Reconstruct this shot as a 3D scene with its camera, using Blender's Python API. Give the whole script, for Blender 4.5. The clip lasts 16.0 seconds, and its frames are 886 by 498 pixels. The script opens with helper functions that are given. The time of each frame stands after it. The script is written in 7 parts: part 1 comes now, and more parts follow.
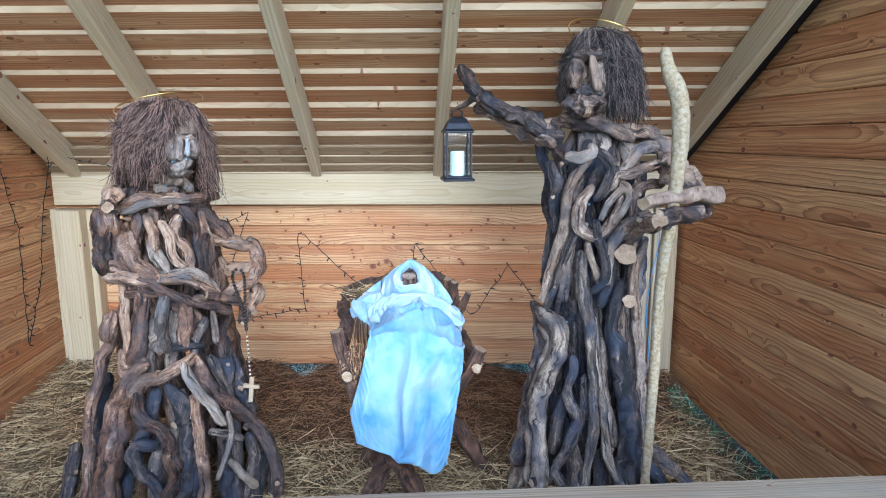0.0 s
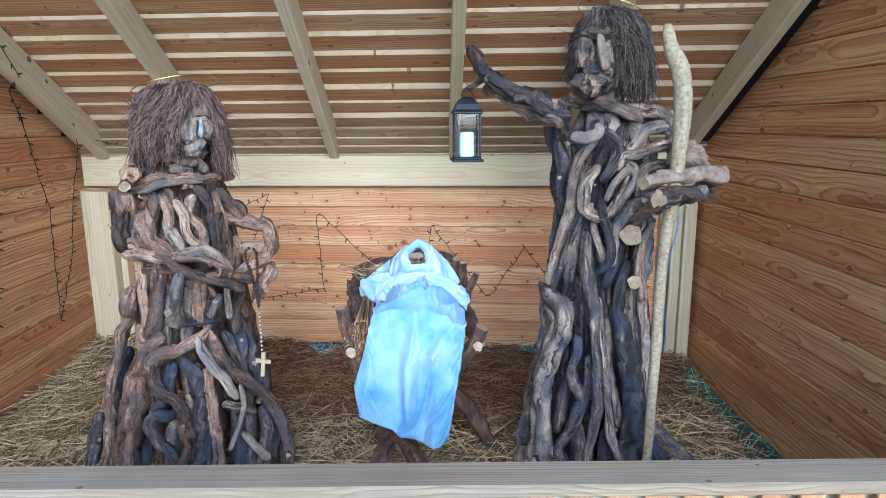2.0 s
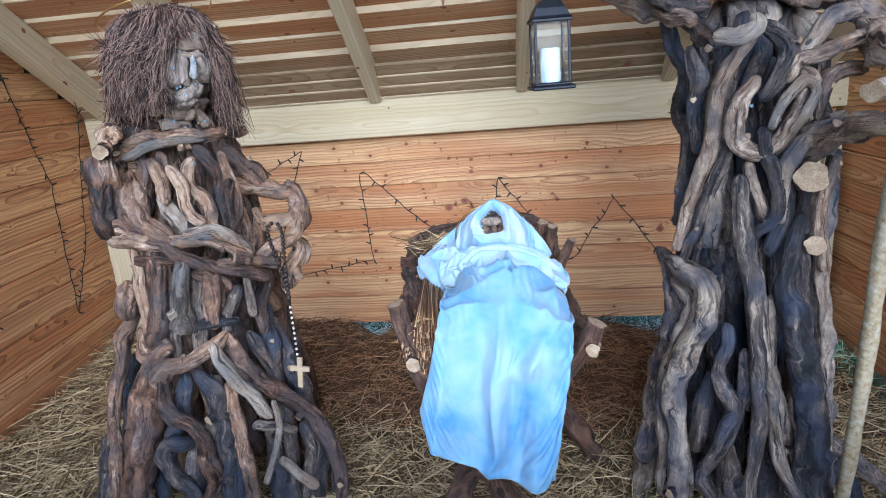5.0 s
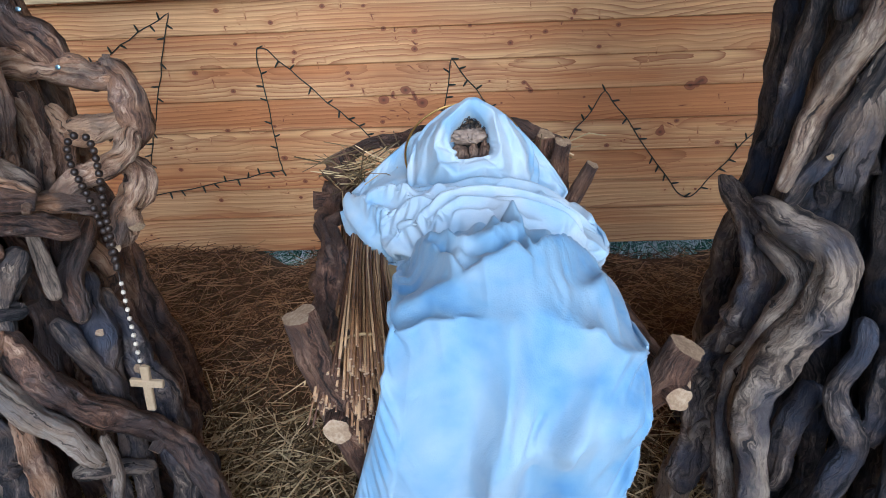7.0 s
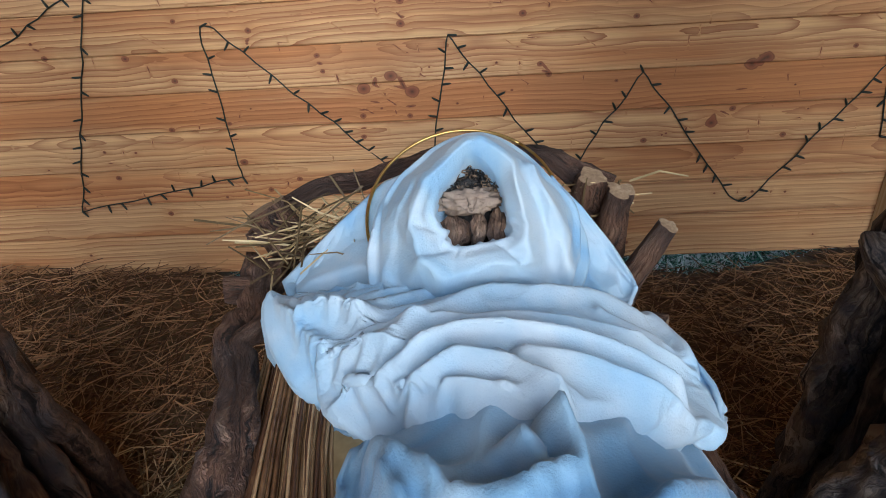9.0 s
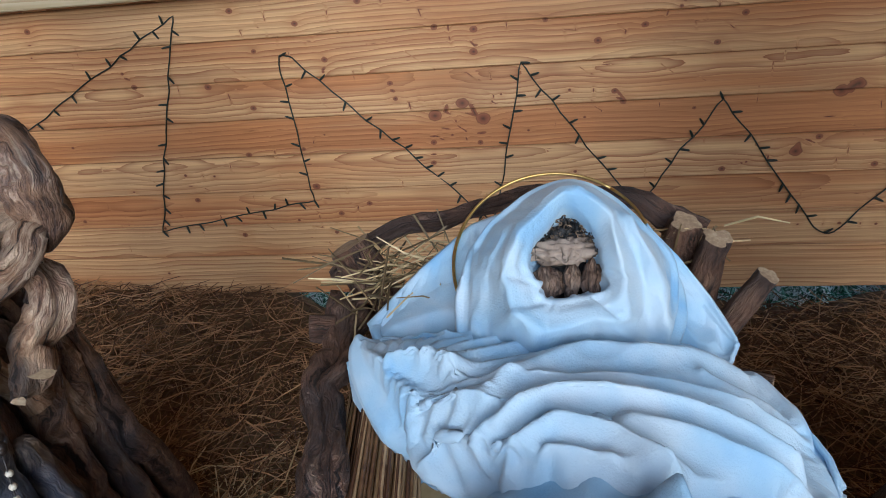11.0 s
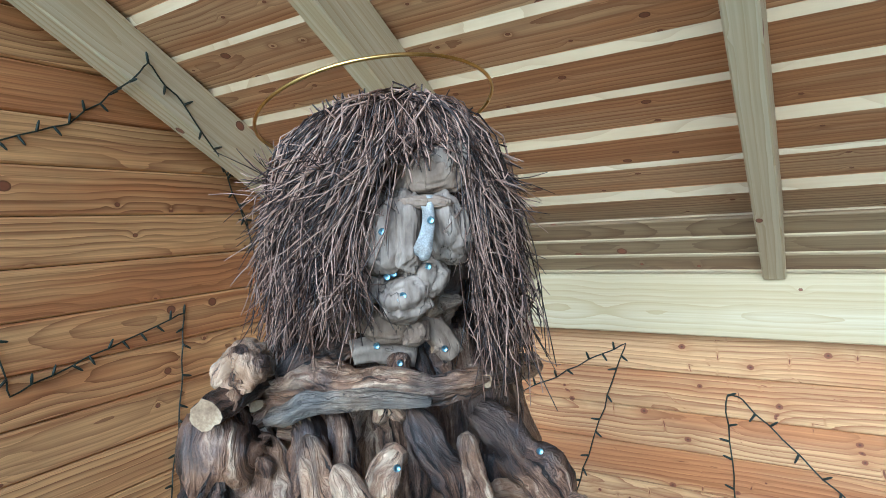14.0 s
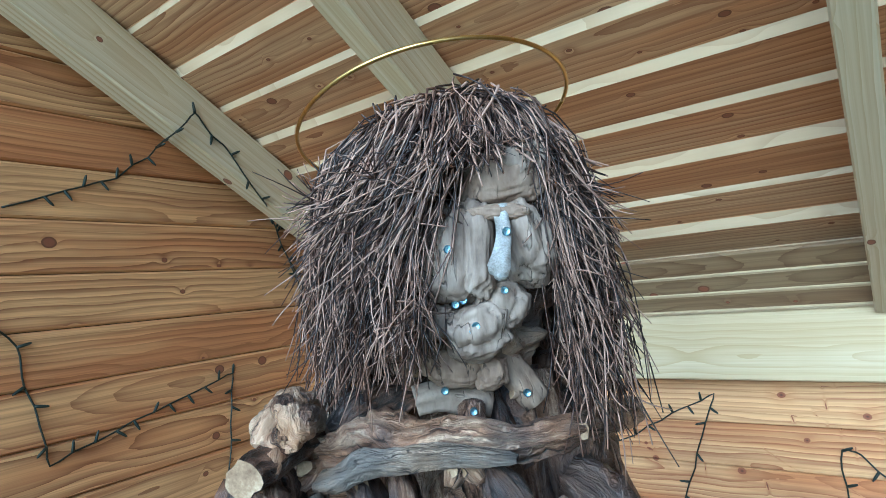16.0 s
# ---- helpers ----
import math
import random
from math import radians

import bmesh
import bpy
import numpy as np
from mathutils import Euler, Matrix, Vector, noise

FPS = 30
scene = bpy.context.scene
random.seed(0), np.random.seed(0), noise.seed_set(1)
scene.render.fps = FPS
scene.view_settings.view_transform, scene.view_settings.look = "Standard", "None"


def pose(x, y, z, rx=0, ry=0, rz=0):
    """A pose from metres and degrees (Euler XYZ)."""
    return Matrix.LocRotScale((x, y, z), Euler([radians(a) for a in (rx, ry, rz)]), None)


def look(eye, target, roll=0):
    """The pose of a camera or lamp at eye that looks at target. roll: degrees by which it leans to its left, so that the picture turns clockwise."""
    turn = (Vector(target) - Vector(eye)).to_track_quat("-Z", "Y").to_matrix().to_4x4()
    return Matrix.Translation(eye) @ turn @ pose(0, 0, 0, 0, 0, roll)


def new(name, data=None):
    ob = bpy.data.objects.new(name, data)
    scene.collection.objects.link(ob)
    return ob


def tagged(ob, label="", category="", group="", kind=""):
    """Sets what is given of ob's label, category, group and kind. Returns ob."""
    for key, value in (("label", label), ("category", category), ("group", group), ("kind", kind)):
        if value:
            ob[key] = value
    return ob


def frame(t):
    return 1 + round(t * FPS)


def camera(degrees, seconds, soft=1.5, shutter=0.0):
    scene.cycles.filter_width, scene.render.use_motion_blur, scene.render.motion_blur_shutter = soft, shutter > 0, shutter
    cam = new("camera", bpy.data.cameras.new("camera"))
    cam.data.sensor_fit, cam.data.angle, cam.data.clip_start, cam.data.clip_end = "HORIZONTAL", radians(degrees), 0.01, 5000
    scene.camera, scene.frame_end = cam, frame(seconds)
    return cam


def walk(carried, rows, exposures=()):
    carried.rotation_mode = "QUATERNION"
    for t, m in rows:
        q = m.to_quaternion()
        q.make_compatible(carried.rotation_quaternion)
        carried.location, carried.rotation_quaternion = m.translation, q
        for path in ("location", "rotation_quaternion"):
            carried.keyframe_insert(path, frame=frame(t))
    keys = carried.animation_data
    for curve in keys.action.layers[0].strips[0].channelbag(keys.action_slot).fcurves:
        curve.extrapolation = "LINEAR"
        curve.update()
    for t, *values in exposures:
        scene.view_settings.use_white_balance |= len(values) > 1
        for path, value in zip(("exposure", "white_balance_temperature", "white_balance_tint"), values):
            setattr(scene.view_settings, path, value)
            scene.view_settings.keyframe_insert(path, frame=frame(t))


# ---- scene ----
cam = camera(70.3, 16.0, soft=0.6)
PATH = [
    (0, (0.057, 0.098, 1.617), (0.032, 2.068, 1.27), -0.2),
    (0.5, (0.132, 0.061, 1.609), (0.07, 2.021, 1.217), -0.6),
    (1, (0.148, 0.055, 1.61), (0.003, 2.011, 1.218), -1.0),
    (1.5, (0.159, 0.059, 1.609), (0.002, 2.015, 1.221), -1.4),
    (2, (0.177, 0.072, 1.601), (0.045, 2.028, 1.207), -0.4),
    (2.5, (0.214, 0.097, 1.598), (0.085, 2.049, 1.184), -2.8),
    (3, (0.223, 0.133, 1.581), (0.024, 2.075, 1.146), -4.0),
    (3.5, (0.169, 0.227, 1.566), (-0.097, 2.147, 1.072), -5.5),
    (3.7, (0.126, 0.291, 1.565), (-0.134, 2.21, 1.066), -4.8),
    (5.8, (-0.028, 1.125, 1.469), (-0.343, 2.993, 0.828), -5.4),
    (6, (-0.055, 1.21, 1.465), (-0.37, 3.065, 0.787), -5.7),
    (6.5, (-0.13, 1.433, 1.418), (-0.267, 3.276, 0.653), -6.0),
    (7, (-0.142, 1.66, 1.36), (-0.218, 3.45, 0.471), -2.6),
    (7.5, (-0.111, 1.894, 1.334), (-0.221, 3.671, 0.422), -2.3),
    (8, (-0.129, 2.06, 1.315), (-0.239, 3.821, 0.372), -2.9),
    (10.3, (-0.132, 2.253, 1.326), (-0.251, 3.981, 0.326), -5.4),
    (10.5, (-0.139, 2.254, 1.331), (-0.3, 3.984, 0.34), -5.6),
    (11, (-0.17, 2.242, 1.347), (-0.442, 3.99, 0.413), -5.4),
    (11.5, (-0.22, 2.213, 1.38), (-0.708, 3.964, 0.547), -5.4),
    (12, (-0.303, 2.168, 1.435), (-1.089, 3.886, 0.778), -6.5),
    (12.5, (-0.358, 2.134, 1.476), (-1.309, 3.804, 0.922), -7.0),
    (13, (-0.435, 2.105, 1.537), (-1.526, 3.73, 1.126), -6.9),
    (13.5, (-0.527, 2.071, 1.594), (-1.622, 3.733, 1.394), -6.1),
    (14, (-0.573, 2.106, 1.591), (-1.701, 3.756, 1.512), -3.0),
    (14.5, (-0.588, 2.161, 1.565), (-1.813, 3.739, 1.656), -1.7),
    (15, (-0.62, 2.188, 1.548), (-1.862, 3.752, 1.658), -3.2),
    (15.5, (-0.662, 2.199, 1.542), (-1.907, 3.761, 1.65), -5.9),
    (16, (-0.683, 2.205, 1.542), (-1.925, 3.767, 1.668), -5.3),
]
walk(cam, [(t, look(eye, target, roll)) for t, eye, target, roll in PATH], [(0.0, 0.95, 4450, 5), (3.5, 0.86, 4450, 5), (5.5, 0.74, 4600, 7), (7.0, 0.36, 4850, 8), (8.0, 0.24, 5200, 6), (10.5, 0.14, 5000, 5), (11.5, 0.20, 4850, 3), (12.0, 0.36, 4750, 1), (12.5, 0.62, 4650, 0), (13.5, 0.92, 4430, -3), (15.0, 0.95, 4230, -8), (16.0, 0.95, 4170, -9)])

# ---- daylight: bright, veiled sky in front of the open shed ----
world = bpy.data.worlds.new("sky")
scene.world = world
world.use_nodes = True
wn = world.node_tree.nodes
sky = wn.new("ShaderNodeTexSky")
sky.sky_type, sky.sun_disc = "NISHITA", False
sky.sun_elevation, sky.sun_rotation = radians(24), radians(169)
sky.air_density, sky.dust_density = 1.0, 2.5
world.node_tree.links.new(sky.outputs[0], wn["Background"].inputs[0])
wn["Background"].inputs[1].default_value = 0.15
sun = new("sun", bpy.data.lights.new("sun", "SUN"))
sun.data.energy, sun.data.angle, sun.data.color = 1.55, radians(50), (0.97, 0.98, 1.0)
sun.matrix_world = look((1.0, -5.0, 2.3), (0, 0, 0))


# ---- materials ----
def mat(name, rough=0.7, metal=0.0):
    m = bpy.data.materials.new(name)
    m.use_nodes = True
    bsdf = m.node_tree.nodes["Principled BSDF"]
    bsdf.inputs["Roughness"].default_value = rough
    bsdf.inputs["Metallic"].default_value = metal
    return m, m.node_tree.nodes, m.node_tree.links, bsdf


def math_node(n, l, op, a, b=None, c=None):
    k = n.new("ShaderNodeMath")
    k.operation = op
    for i, v in enumerate((a, b, c)):
        if v is None:
            continue
        if isinstance(v, (int, float)):
            k.inputs[i].default_value = v
        else:
            l.new(v, k.inputs[i])
    return k.outputs[0]


def ramp(n, l, fac, stops):
    r = n.new("ShaderNodeValToRGB")
    while len(r.color_ramp.elements) < len(stops):
        r.color_ramp.elements.new(0.5)
    for e, (p, c) in zip(r.color_ramp.elements, stops):
        e.position, e.color = p, (*c, 1)
    l.new(fac, r.inputs[0])
    return r.outputs[0]


def mix(n, l, fac, a, b, how="MIX"):
    k = n.new("ShaderNodeMix")
    k.data_type, k.blend_type = "RGBA", how
    for i, v in ((0, fac), (6, a), (7, b)):
        if isinstance(v, (int, float)):
            k.inputs[i].default_value = v
        elif isinstance(v, tuple):
            k.inputs[i].default_value = (*v, 1)
        else:
            l.new(v, k.inputs[i])
    return k.outputs[2]


def noise_node(n, l, vec, scale, detail=4.0, rough=0.55, dist=0.0):
    k = n.new("ShaderNodeTexNoise")
    k.inputs["Scale"].default_value, k.inputs["Detail"].default_value = scale, detail
    k.inputs["Roughness"].default_value, k.inputs["Distortion"].default_value = rough, dist
    if vec is not None:
        l.new(vec, k.inputs["Vector"])
    return k.outputs["Fac"]


def mapped(n, l, vec, scale, loc=(0, 0, 0)):
    k = n.new("ShaderNodeMapping")
    k.inputs["Scale"].default_value, k.inputs["Location"].default_value = scale, loc
    l.new(vec, k.inputs["Vector"])
    return k.outputs[0]


def bump(n, l, bsdf, height, strength, distance):
    b = n.new("ShaderNodeBump")
    b.inputs["Strength"].default_value, b.inputs["Distance"].default_value = strength, distance
    l.new(height, b.inputs["Height"])
    l.new(b.outputs[0], bsdf.inputs["Normal"])


def board_wood(name, light, dark, heart, knots=0.5, ring=0.011, rough=0.62, random_from="object", stain=0.25, grey=0.0, own_knots=False):
    """Sawn softwood: growth rings cut by the face, knots, heartwood and sapwood zones. UV: metres along and across the board."""
    m, n, l, bsdf = mat(name, rough)
    uv = n.new("ShaderNodeUVMap").outputs[0]
    if random_from == "object":
        rnd = n.new("ShaderNodeObjectInfo").outputs["Random"]
    else:
        rnd = n.new("ShaderNodeNewGeometry").outputs["Random Per Island"]
    comb = n.new("ShaderNodeCombineXYZ")
    l.new(math_node(n, l, "MULTIPLY", rnd, 37.0), comb.inputs[0])
    l.new(math_node(n, l, "MULTIPLY", rnd, 91.0), comb.inputs[1])
    l.new(math_node(n, l, "MULTIPLY", rnd, 13.0), comb.inputs[2])
    add = n.new("ShaderNodeVectorMath")
    l.new(uv, add.inputs[0]), l.new(comb.outputs[0], add.inputs[1])
    p = add.outputs[0]
    sep = n.new("ShaderNodeSeparateXYZ")
    l.new(uv, sep.inputs[0])
    # knots
    if own_knots:
        at = n.new("ShaderNodeAttribute")
        at.attribute_name = "knot"
        sk = n.new("ShaderNodeSeparateXYZ")
        l.new(at.outputs["Vector"], sk.inputs[0])
        ku = math_node(n, l, "MULTIPLY", sk.outputs[0], 0.8)
        kd = math_node(n, l, "SQRT", math_node(n, l, "MULTIPLY_ADD", ku, ku, math_node(n, l, "MULTIPLY", sk.outputs[1], sk.outputs[1])))
        kd = math_node(n, l, "MULTIPLY", kd, math_node(n, l, "MULTIPLY_ADD", noise_node(n, l, uv, 60.0, 3.0), 0.5, 0.75))
        size, keep = sk.outputs[2], 1.0
        reach = math_node(n, l, "DIVIDE", kd, math_node(n, l, "MULTIPLY_ADD", size, 3.4, 0.012))
        near = math_node(n, l, "MULTIPLY", math_node(n, l, "SUBTRACT", 1.0, math_node(n, l, "MINIMUM", reach, 1.0)), math_node(n, l, "MULTIPLY_ADD", size, 28.0, 0.45))
    vor = n.new("ShaderNodeTexVoronoi")
    vor.voronoi_dimensions = "2D"
    vor.inputs["Scale"].default_value = 1.0
    l.new(mapped(n, l, p, (6.2, 8.0, 1.0)), vor.inputs["Vector"])
    if not own_knots:
        kd = vor.outputs["Distance"]
    sc = n.new("ShaderNodeSeparateColor")
    l.new(vor.outputs["Color"], sc.inputs[0])
    if not own_knots:
        keep = math_node(n, l, "LESS_THAN", sc.outputs[0], knots)
    if not own_knots:
        size = math_node(n, l, "MULTIPLY_ADD", math_node(n, l, "POWER", sc.outputs[1], 2.5), 0.085, 0.035)
    if not own_knots:
        near = math_node(n, l, "MULTIPLY", math_node(n, l, "SUBTRACT", 1.0, math_node(n, l, "MINIMUM", math_node(n, l, "MULTIPLY", kd, 3.6), 1.0)), keep)
    # ring radius
    wob = noise_node(n, l, mapped(n, l, p, (0.9, 3.0, 1.0)), 1.0, 3.0)
    pith = math_node(n, l, "MULTIPLY_ADD", math_node(n, l, "FRACT", math_node(n, l, "MULTIPLY", rnd, 17.3)), 0.16, -0.08)
    dv = math_node(n, l, "SUBTRACT", sep.outputs[1], pith)
    dv = math_node(n, l, "MULTIPLY_ADD", wob, 0.05, dv)
    cut = n.new("ShaderNodeCombineXYZ")
    psep = n.new("ShaderNodeSeparateXYZ")
    l.new(p, psep.inputs[0])
    l.new(math_node(n, l, "MULTIPLY", psep.outputs[0], 1.5), cut.inputs[0]), l.new(math_node(n, l, "MULTIPLY", rnd, 61.0), cut.inputs[1])
    deep = math_node(n, l, "MULTIPLY_ADD", noise_node(n, l, cut.outputs[0], 1.0, 2.0), 0.16, -0.045)
    r2 = math_node(n, l, "MULTIPLY_ADD", dv, dv, math_node(n, l, "MULTIPLY", deep, deep))
    r = math_node(n, l, "SQRT", r2)
    r = math_node(n, l, "MULTIPLY_ADD", noise_node(n, l, mapped(n, l, p, (1.3, 5.0, 1.0), (9, 4, 0)), 1.0, 4.0), 0.034, r)
    r = math_node(n, l, "MULTIPLY_ADD", math_node(n, l, "MULTIPLY", near, near), 0.022, r)
    jit = noise_node(n, l, mapped(n, l, p, (0.8, 46.0, 1.0), (2, 6, 0)), 1.0, 3.0)
    r = math_node(n, l, "MULTIPLY_ADD", jit, 0.010, r)
    saw = math_node(n, l, "FRACT", math_node(n, l, "DIVIDE", r, ring))
    gate = ramp(n, l, noise_node(n, l, mapped(n, l, p, (0.9, 8.0, 1.0), (7, 2, 0)), 1.0, 3.0), [(0.36, (0.4, 0.4, 0.4)), (0.58, (1, 1, 1))])
    late = math_node(n, l, "MULTIPLY", math_node(n, l, "POWER", saw, 2.6), gate)
    saw_n = noise_node(n, l, mapped(n, l, p, (0.55, 85.0, 1.0), (1, 3, 0)), 1.0, 5.0, 0.62)
    streak = ramp(n, l, saw_n, [(0.42, (0, 0, 0)), (0.68, (1, 1, 1))])
    fine = noise_node(n, l, mapped(n, l, p, (6.0, 260.0, 1.0)), 1.0, 3.0)
    blot = noise_node(n, l, mapped(n, l, p, (0.8, 9.0, 1.0), (3, 8, 0)), 1.0, 3.0)
    tone = math_node(n, l, "MULTIPLY_ADD", blot, 1.3, math_node(n, l, "MULTIPLY_ADD", rnd, 0.30, -0.33))
    zone = ramp(n, l, tone, [(0.30, heart), (0.58, light)])
    col = mix(n, l, math_node(n, l, "MULTIPLY", late, 0.92), zone, dark)
    col = mix(n, l, math_node(n, l, "MULTIPLY", streak, 0.55), col, dark)
    col = mix(n, l, math_node(n, l, "MULTIPLY_ADD", fine, 0.5, -0.2), col, tuple(0.7 * c for c in dark))
    if grey:
        g = noise_node(n, l, mapped(n, l, p, (2.5, 9.0, 1.0), (5, 1, 0)), 1.0, 5.0)
        col = mix(n, l, ramp(n, l, g, [(0.35, (0, 0, 0)), (0.62, (grey, grey, grey))]), col, (0.27, 0.25, 0.195))
    ring_k = math_node(n, l, "MULTIPLY", math_node(n, l, "LESS_THAN", kd, size), keep)
    core = math_node(n, l, "MULTIPLY", math_node(n, l, "LESS_THAN", kd, math_node(n, l, "MULTIPLY", size, 0.72)), keep)
    if own_knots:
        col = mix(n, l, math_node(n, l, "MULTIPLY", near, 0.75), col, tuple(0.75 * c for c in heart))
        q = math_node(n, l, "DIVIDE", kd, math_node(n, l, "ADD", size, 0.0005))
        inner = ramp(n, l, q, [(0.0, (0.05, 0.014, 0.008)), (0.45, (0.19, 0.055, 0.026)), (0.75, (0.26, 0.085, 0.036)), (0.95, (0.09, 0.028, 0.013))])
        col = mix(n, l, ramp(n, l, q, [(0.85, (0.92, 0.92, 0.92)), (1.0, (0, 0, 0))]), col, inner)
        ring_k = core = 0.0
    col = mix(n, l, math_node(n, l, "MULTIPLY", ring_k, 0.9), col, (0.13, 0.045, 0.02))
    col = mix(n, l, math_node(n, l, "MULTIPLY", core, 0.6), col, (0.27, 0.095, 0.045))
    dirt = noise_node(n, l, p, 2.2, 5.0)
    col = mix(n, l, ramp(n, l, dirt, [(0.45, (0, 0, 0)), (0.8, (stain, stain, stain))]), col, (0.16, 0.10, 0.06))
    l.new(col, bsdf.inputs["Base Color"])
    l.new(math_node(n, l, "MULTIPLY_ADD", late, -0.12, rough + 0.06), bsdf.inputs["Roughness"])
    bump(n, l, bsdf, math_node(n, l, "MULTIPLY_ADD", fine, 0.6, late), 0.25, 0.002)
    return m


LARCH = board_wood("larch_boards", (0.74, 0.475, 0.225), (0.27, 0.085, 0.024), (0.57, 0.255, 0.088), ring=0.016, own_knots=True)
LARCH_SIDE = board_wood("larch_side_boards", (0.80, 0.48, 0.20), (0.18, 0.055, 0.015), (0.59, 0.265, 0.092), knots=0.3, ring=0.019)
LARCH_ROOF = board_wood("larch_roof_boards", (0.70, 0.47, 0.25), (0.24, 0.09, 0.032), (0.56, 0.28, 0.115), knots=0.45, ring=0.018, random_from="island")
PALE_EDGE = board_wood("pale_board_edges", (0.56, 0.455, 0.30), (0.38, 0.275, 0.155), (0.49, 0.38, 0.235), knots=0.1, stain=0.1)
# Roof-board tones darkened to hold the added eave boards in shade.
EAVE = board_wood("shaded_brown_eave_filler", (0.29, 0.21, 0.11), (0.12, 0.065, 0.03), (0.22, 0.135, 0.065), knots=0.25, ring=0.018)
SAPWOOD = board_wood("pale_sapwood_edges", (0.56, 0.455, 0.30), (0.38, 0.275, 0.155), (0.49, 0.38, 0.235), knots=0.12, random_from="island", stain=0.1)
PINE = board_wood("pale_pine_timber", (0.63, 0.55, 0.38), (0.44, 0.33, 0.17), (0.57, 0.47, 0.29), knots=0.2, ring=0.02, stain=0.12)
CAP = board_wood("weathered_rail_board", (0.45, 0.355, 0.225), (0.13, 0.085, 0.042), (0.36, 0.265, 0.16), knots=0.2, stain=0.6, grey=0.45, rough=0.85)
SLAT = board_wood("fresh_larch_slats", (0.66, 0.38, 0.17), (0.36, 0.15, 0.055), (0.56, 0.27, 0.11), knots=0.18, ring=0.009)


def bark_wood(name, cols, sheen=0.6, streak=1.0, speck=0.30, relief=0.013):
    """Weathered vine and root wood: long fibres, pale worn ridges and dark cracks. UV: turns round the branch and metres along it."""
    m, n, l, bsdf = mat(name, sheen)
    uv = n.new("ShaderNodeUVMap").outputs[0]
    isl = n.new("ShaderNodeNewGeometry").outputs["Random Per Island"]
    comb = n.new("ShaderNodeCombineXYZ")
    l.new(math_node(n, l, "MULTIPLY", isl, 53.0), comb.inputs[0])
    l.new(math_node(n, l, "MULTIPLY", isl, 29.0), comb.inputs[1])
    add = n.new("ShaderNodeVectorMath")
    l.new(uv, add.inputs[0]), l.new(comb.outputs[0], add.inputs[1])
    p = add.outputs[0]
    sway = noise_node(n, l, mapped(n, l, p, (4.0, 13.0, 1.0), (8, 1, 0)), 1.0, 4.0)
    bend = n.new("ShaderNodeCombineXYZ")
    l.new(math_node(n, l, "MULTIPLY_ADD", sway, 0.34, -0.17), bend.inputs[0])
    warped = n.new("ShaderNodeVectorMath")
    l.new(p, warped.inputs[0]), l.new(bend.outputs[0], warped.inputs[1])
    w = warped.outputs[0]
    fib = noise_node(n, l, mapped(n, l, w, (15.0 * streak, 6.5, 1.0)), 1.0, 5.0, 0.62, 0.5)
    fine = noise_node(n, l, mapped(n, l, w, (70.0 * streak, 15.0, 1.0), (4, 7, 0)), 1.0, 4.0, 0.65, 0.3)
    geo = n.new("ShaderNodeTexCoord").outputs["Object"]
    big = noise_node(n, l, geo, 8.0, 4.0)
    warm = math_node(n, l, "MULTIPLY_ADD", isl, 0.22, math_node(n, l, "ADD", noise_node(n, l, mapped(n, l, geo, (1, 1, 1), (5, 3, 9)), 13.0, 5.0), -0.11))
    patch = noise_node(n, l, geo, 34.0, 7.0, 0.7, 0.25)
    k = math_node(n, l, "MULTIPLY_ADD", isl, 0.20, -0.118)
    f = math_node(n, l, "MULTIPLY_ADD", fine, 0.29, math_node(n, l, "MULTIPLY_ADD", fib, 0.80 - speck, math_node(n, l, "MULTIPLY_ADD", patch, speck, k)))
    col = ramp(n, l, f, [(0.40, cols[0]), (0.475, cols[1]), (0.555, cols[2]), (0.65, cols[3])])
    col = mix(n, l, ramp(n, l, warm, [(0.50, (0, 0, 0)), (0.66, (0.5, 0.5, 0.5))]), col, cols[5], "MIX")
    dark_patch = ramp(n, l, math_node(n, l, "MULTIPLY_ADD", fib, 0.35, big), [(0.66, (0, 0, 0)), (0.80, (0.72, 0.72, 0.72))])
    col = mix(n, l, dark_patch, col, cols[4])
    crack = ramp(n, l, fib, [(0.36, (0.9, 0.9, 0.9)), (0.42, (0, 0, 0))])
    col = mix(n, l, crack, col, cols[0])
    l.new(col, bsdf.inputs["Base Color"])
    h = math_node(n, l, "MULTIPLY_ADD", fine, 0.5, math_node(n, l, "MULTIPLY_ADD", patch, 0.35, fib))
    bump(n, l, bsdf, h, 1.0, relief)
    return m


ROOT = bark_wood("weathered_vine_wood", ((0.007, 0.004, 0.003), (0.085, 0.044, 0.028), (0.235, 0.132, 0.082), (0.57, 0.415, 0.285), (0.060, 0.050, 0.050), (0.36, 0.19, 0.09)), 0.40)
# Tall figure's darker wood; on lower limbs its blue-dark tone stands for shade.
ROOT_DARK = bark_wood("dark_shaded_vine_wood", ((0.006, 0.006, 0.008), (0.044, 0.037, 0.038), (0.155, 0.116, 0.092), (0.50, 0.40, 0.305), (0.030, 0.042, 0.075), (0.20, 0.13, 0.085)))
ROOT_BROWN = bark_wood("dark_brown_vine_wood", ((0.007, 0.005, 0.005), (0.072, 0.047, 0.036), (0.215, 0.142, 0.098), (0.56, 0.43, 0.31), (0.045, 0.045, 0.056), (0.28, 0.165, 0.095)), 0.45)
ROOT_STREAK = bark_wood("pale_streaked_dark_wood", ((0.005, 0.005, 0.007), (0.030, 0.025, 0.025), (0.095, 0.073, 0.058), (0.46, 0.365, 0.27), (0.022, 0.030, 0.055), (0.15, 0.10, 0.065)), streak=0.6, speck=0.08)
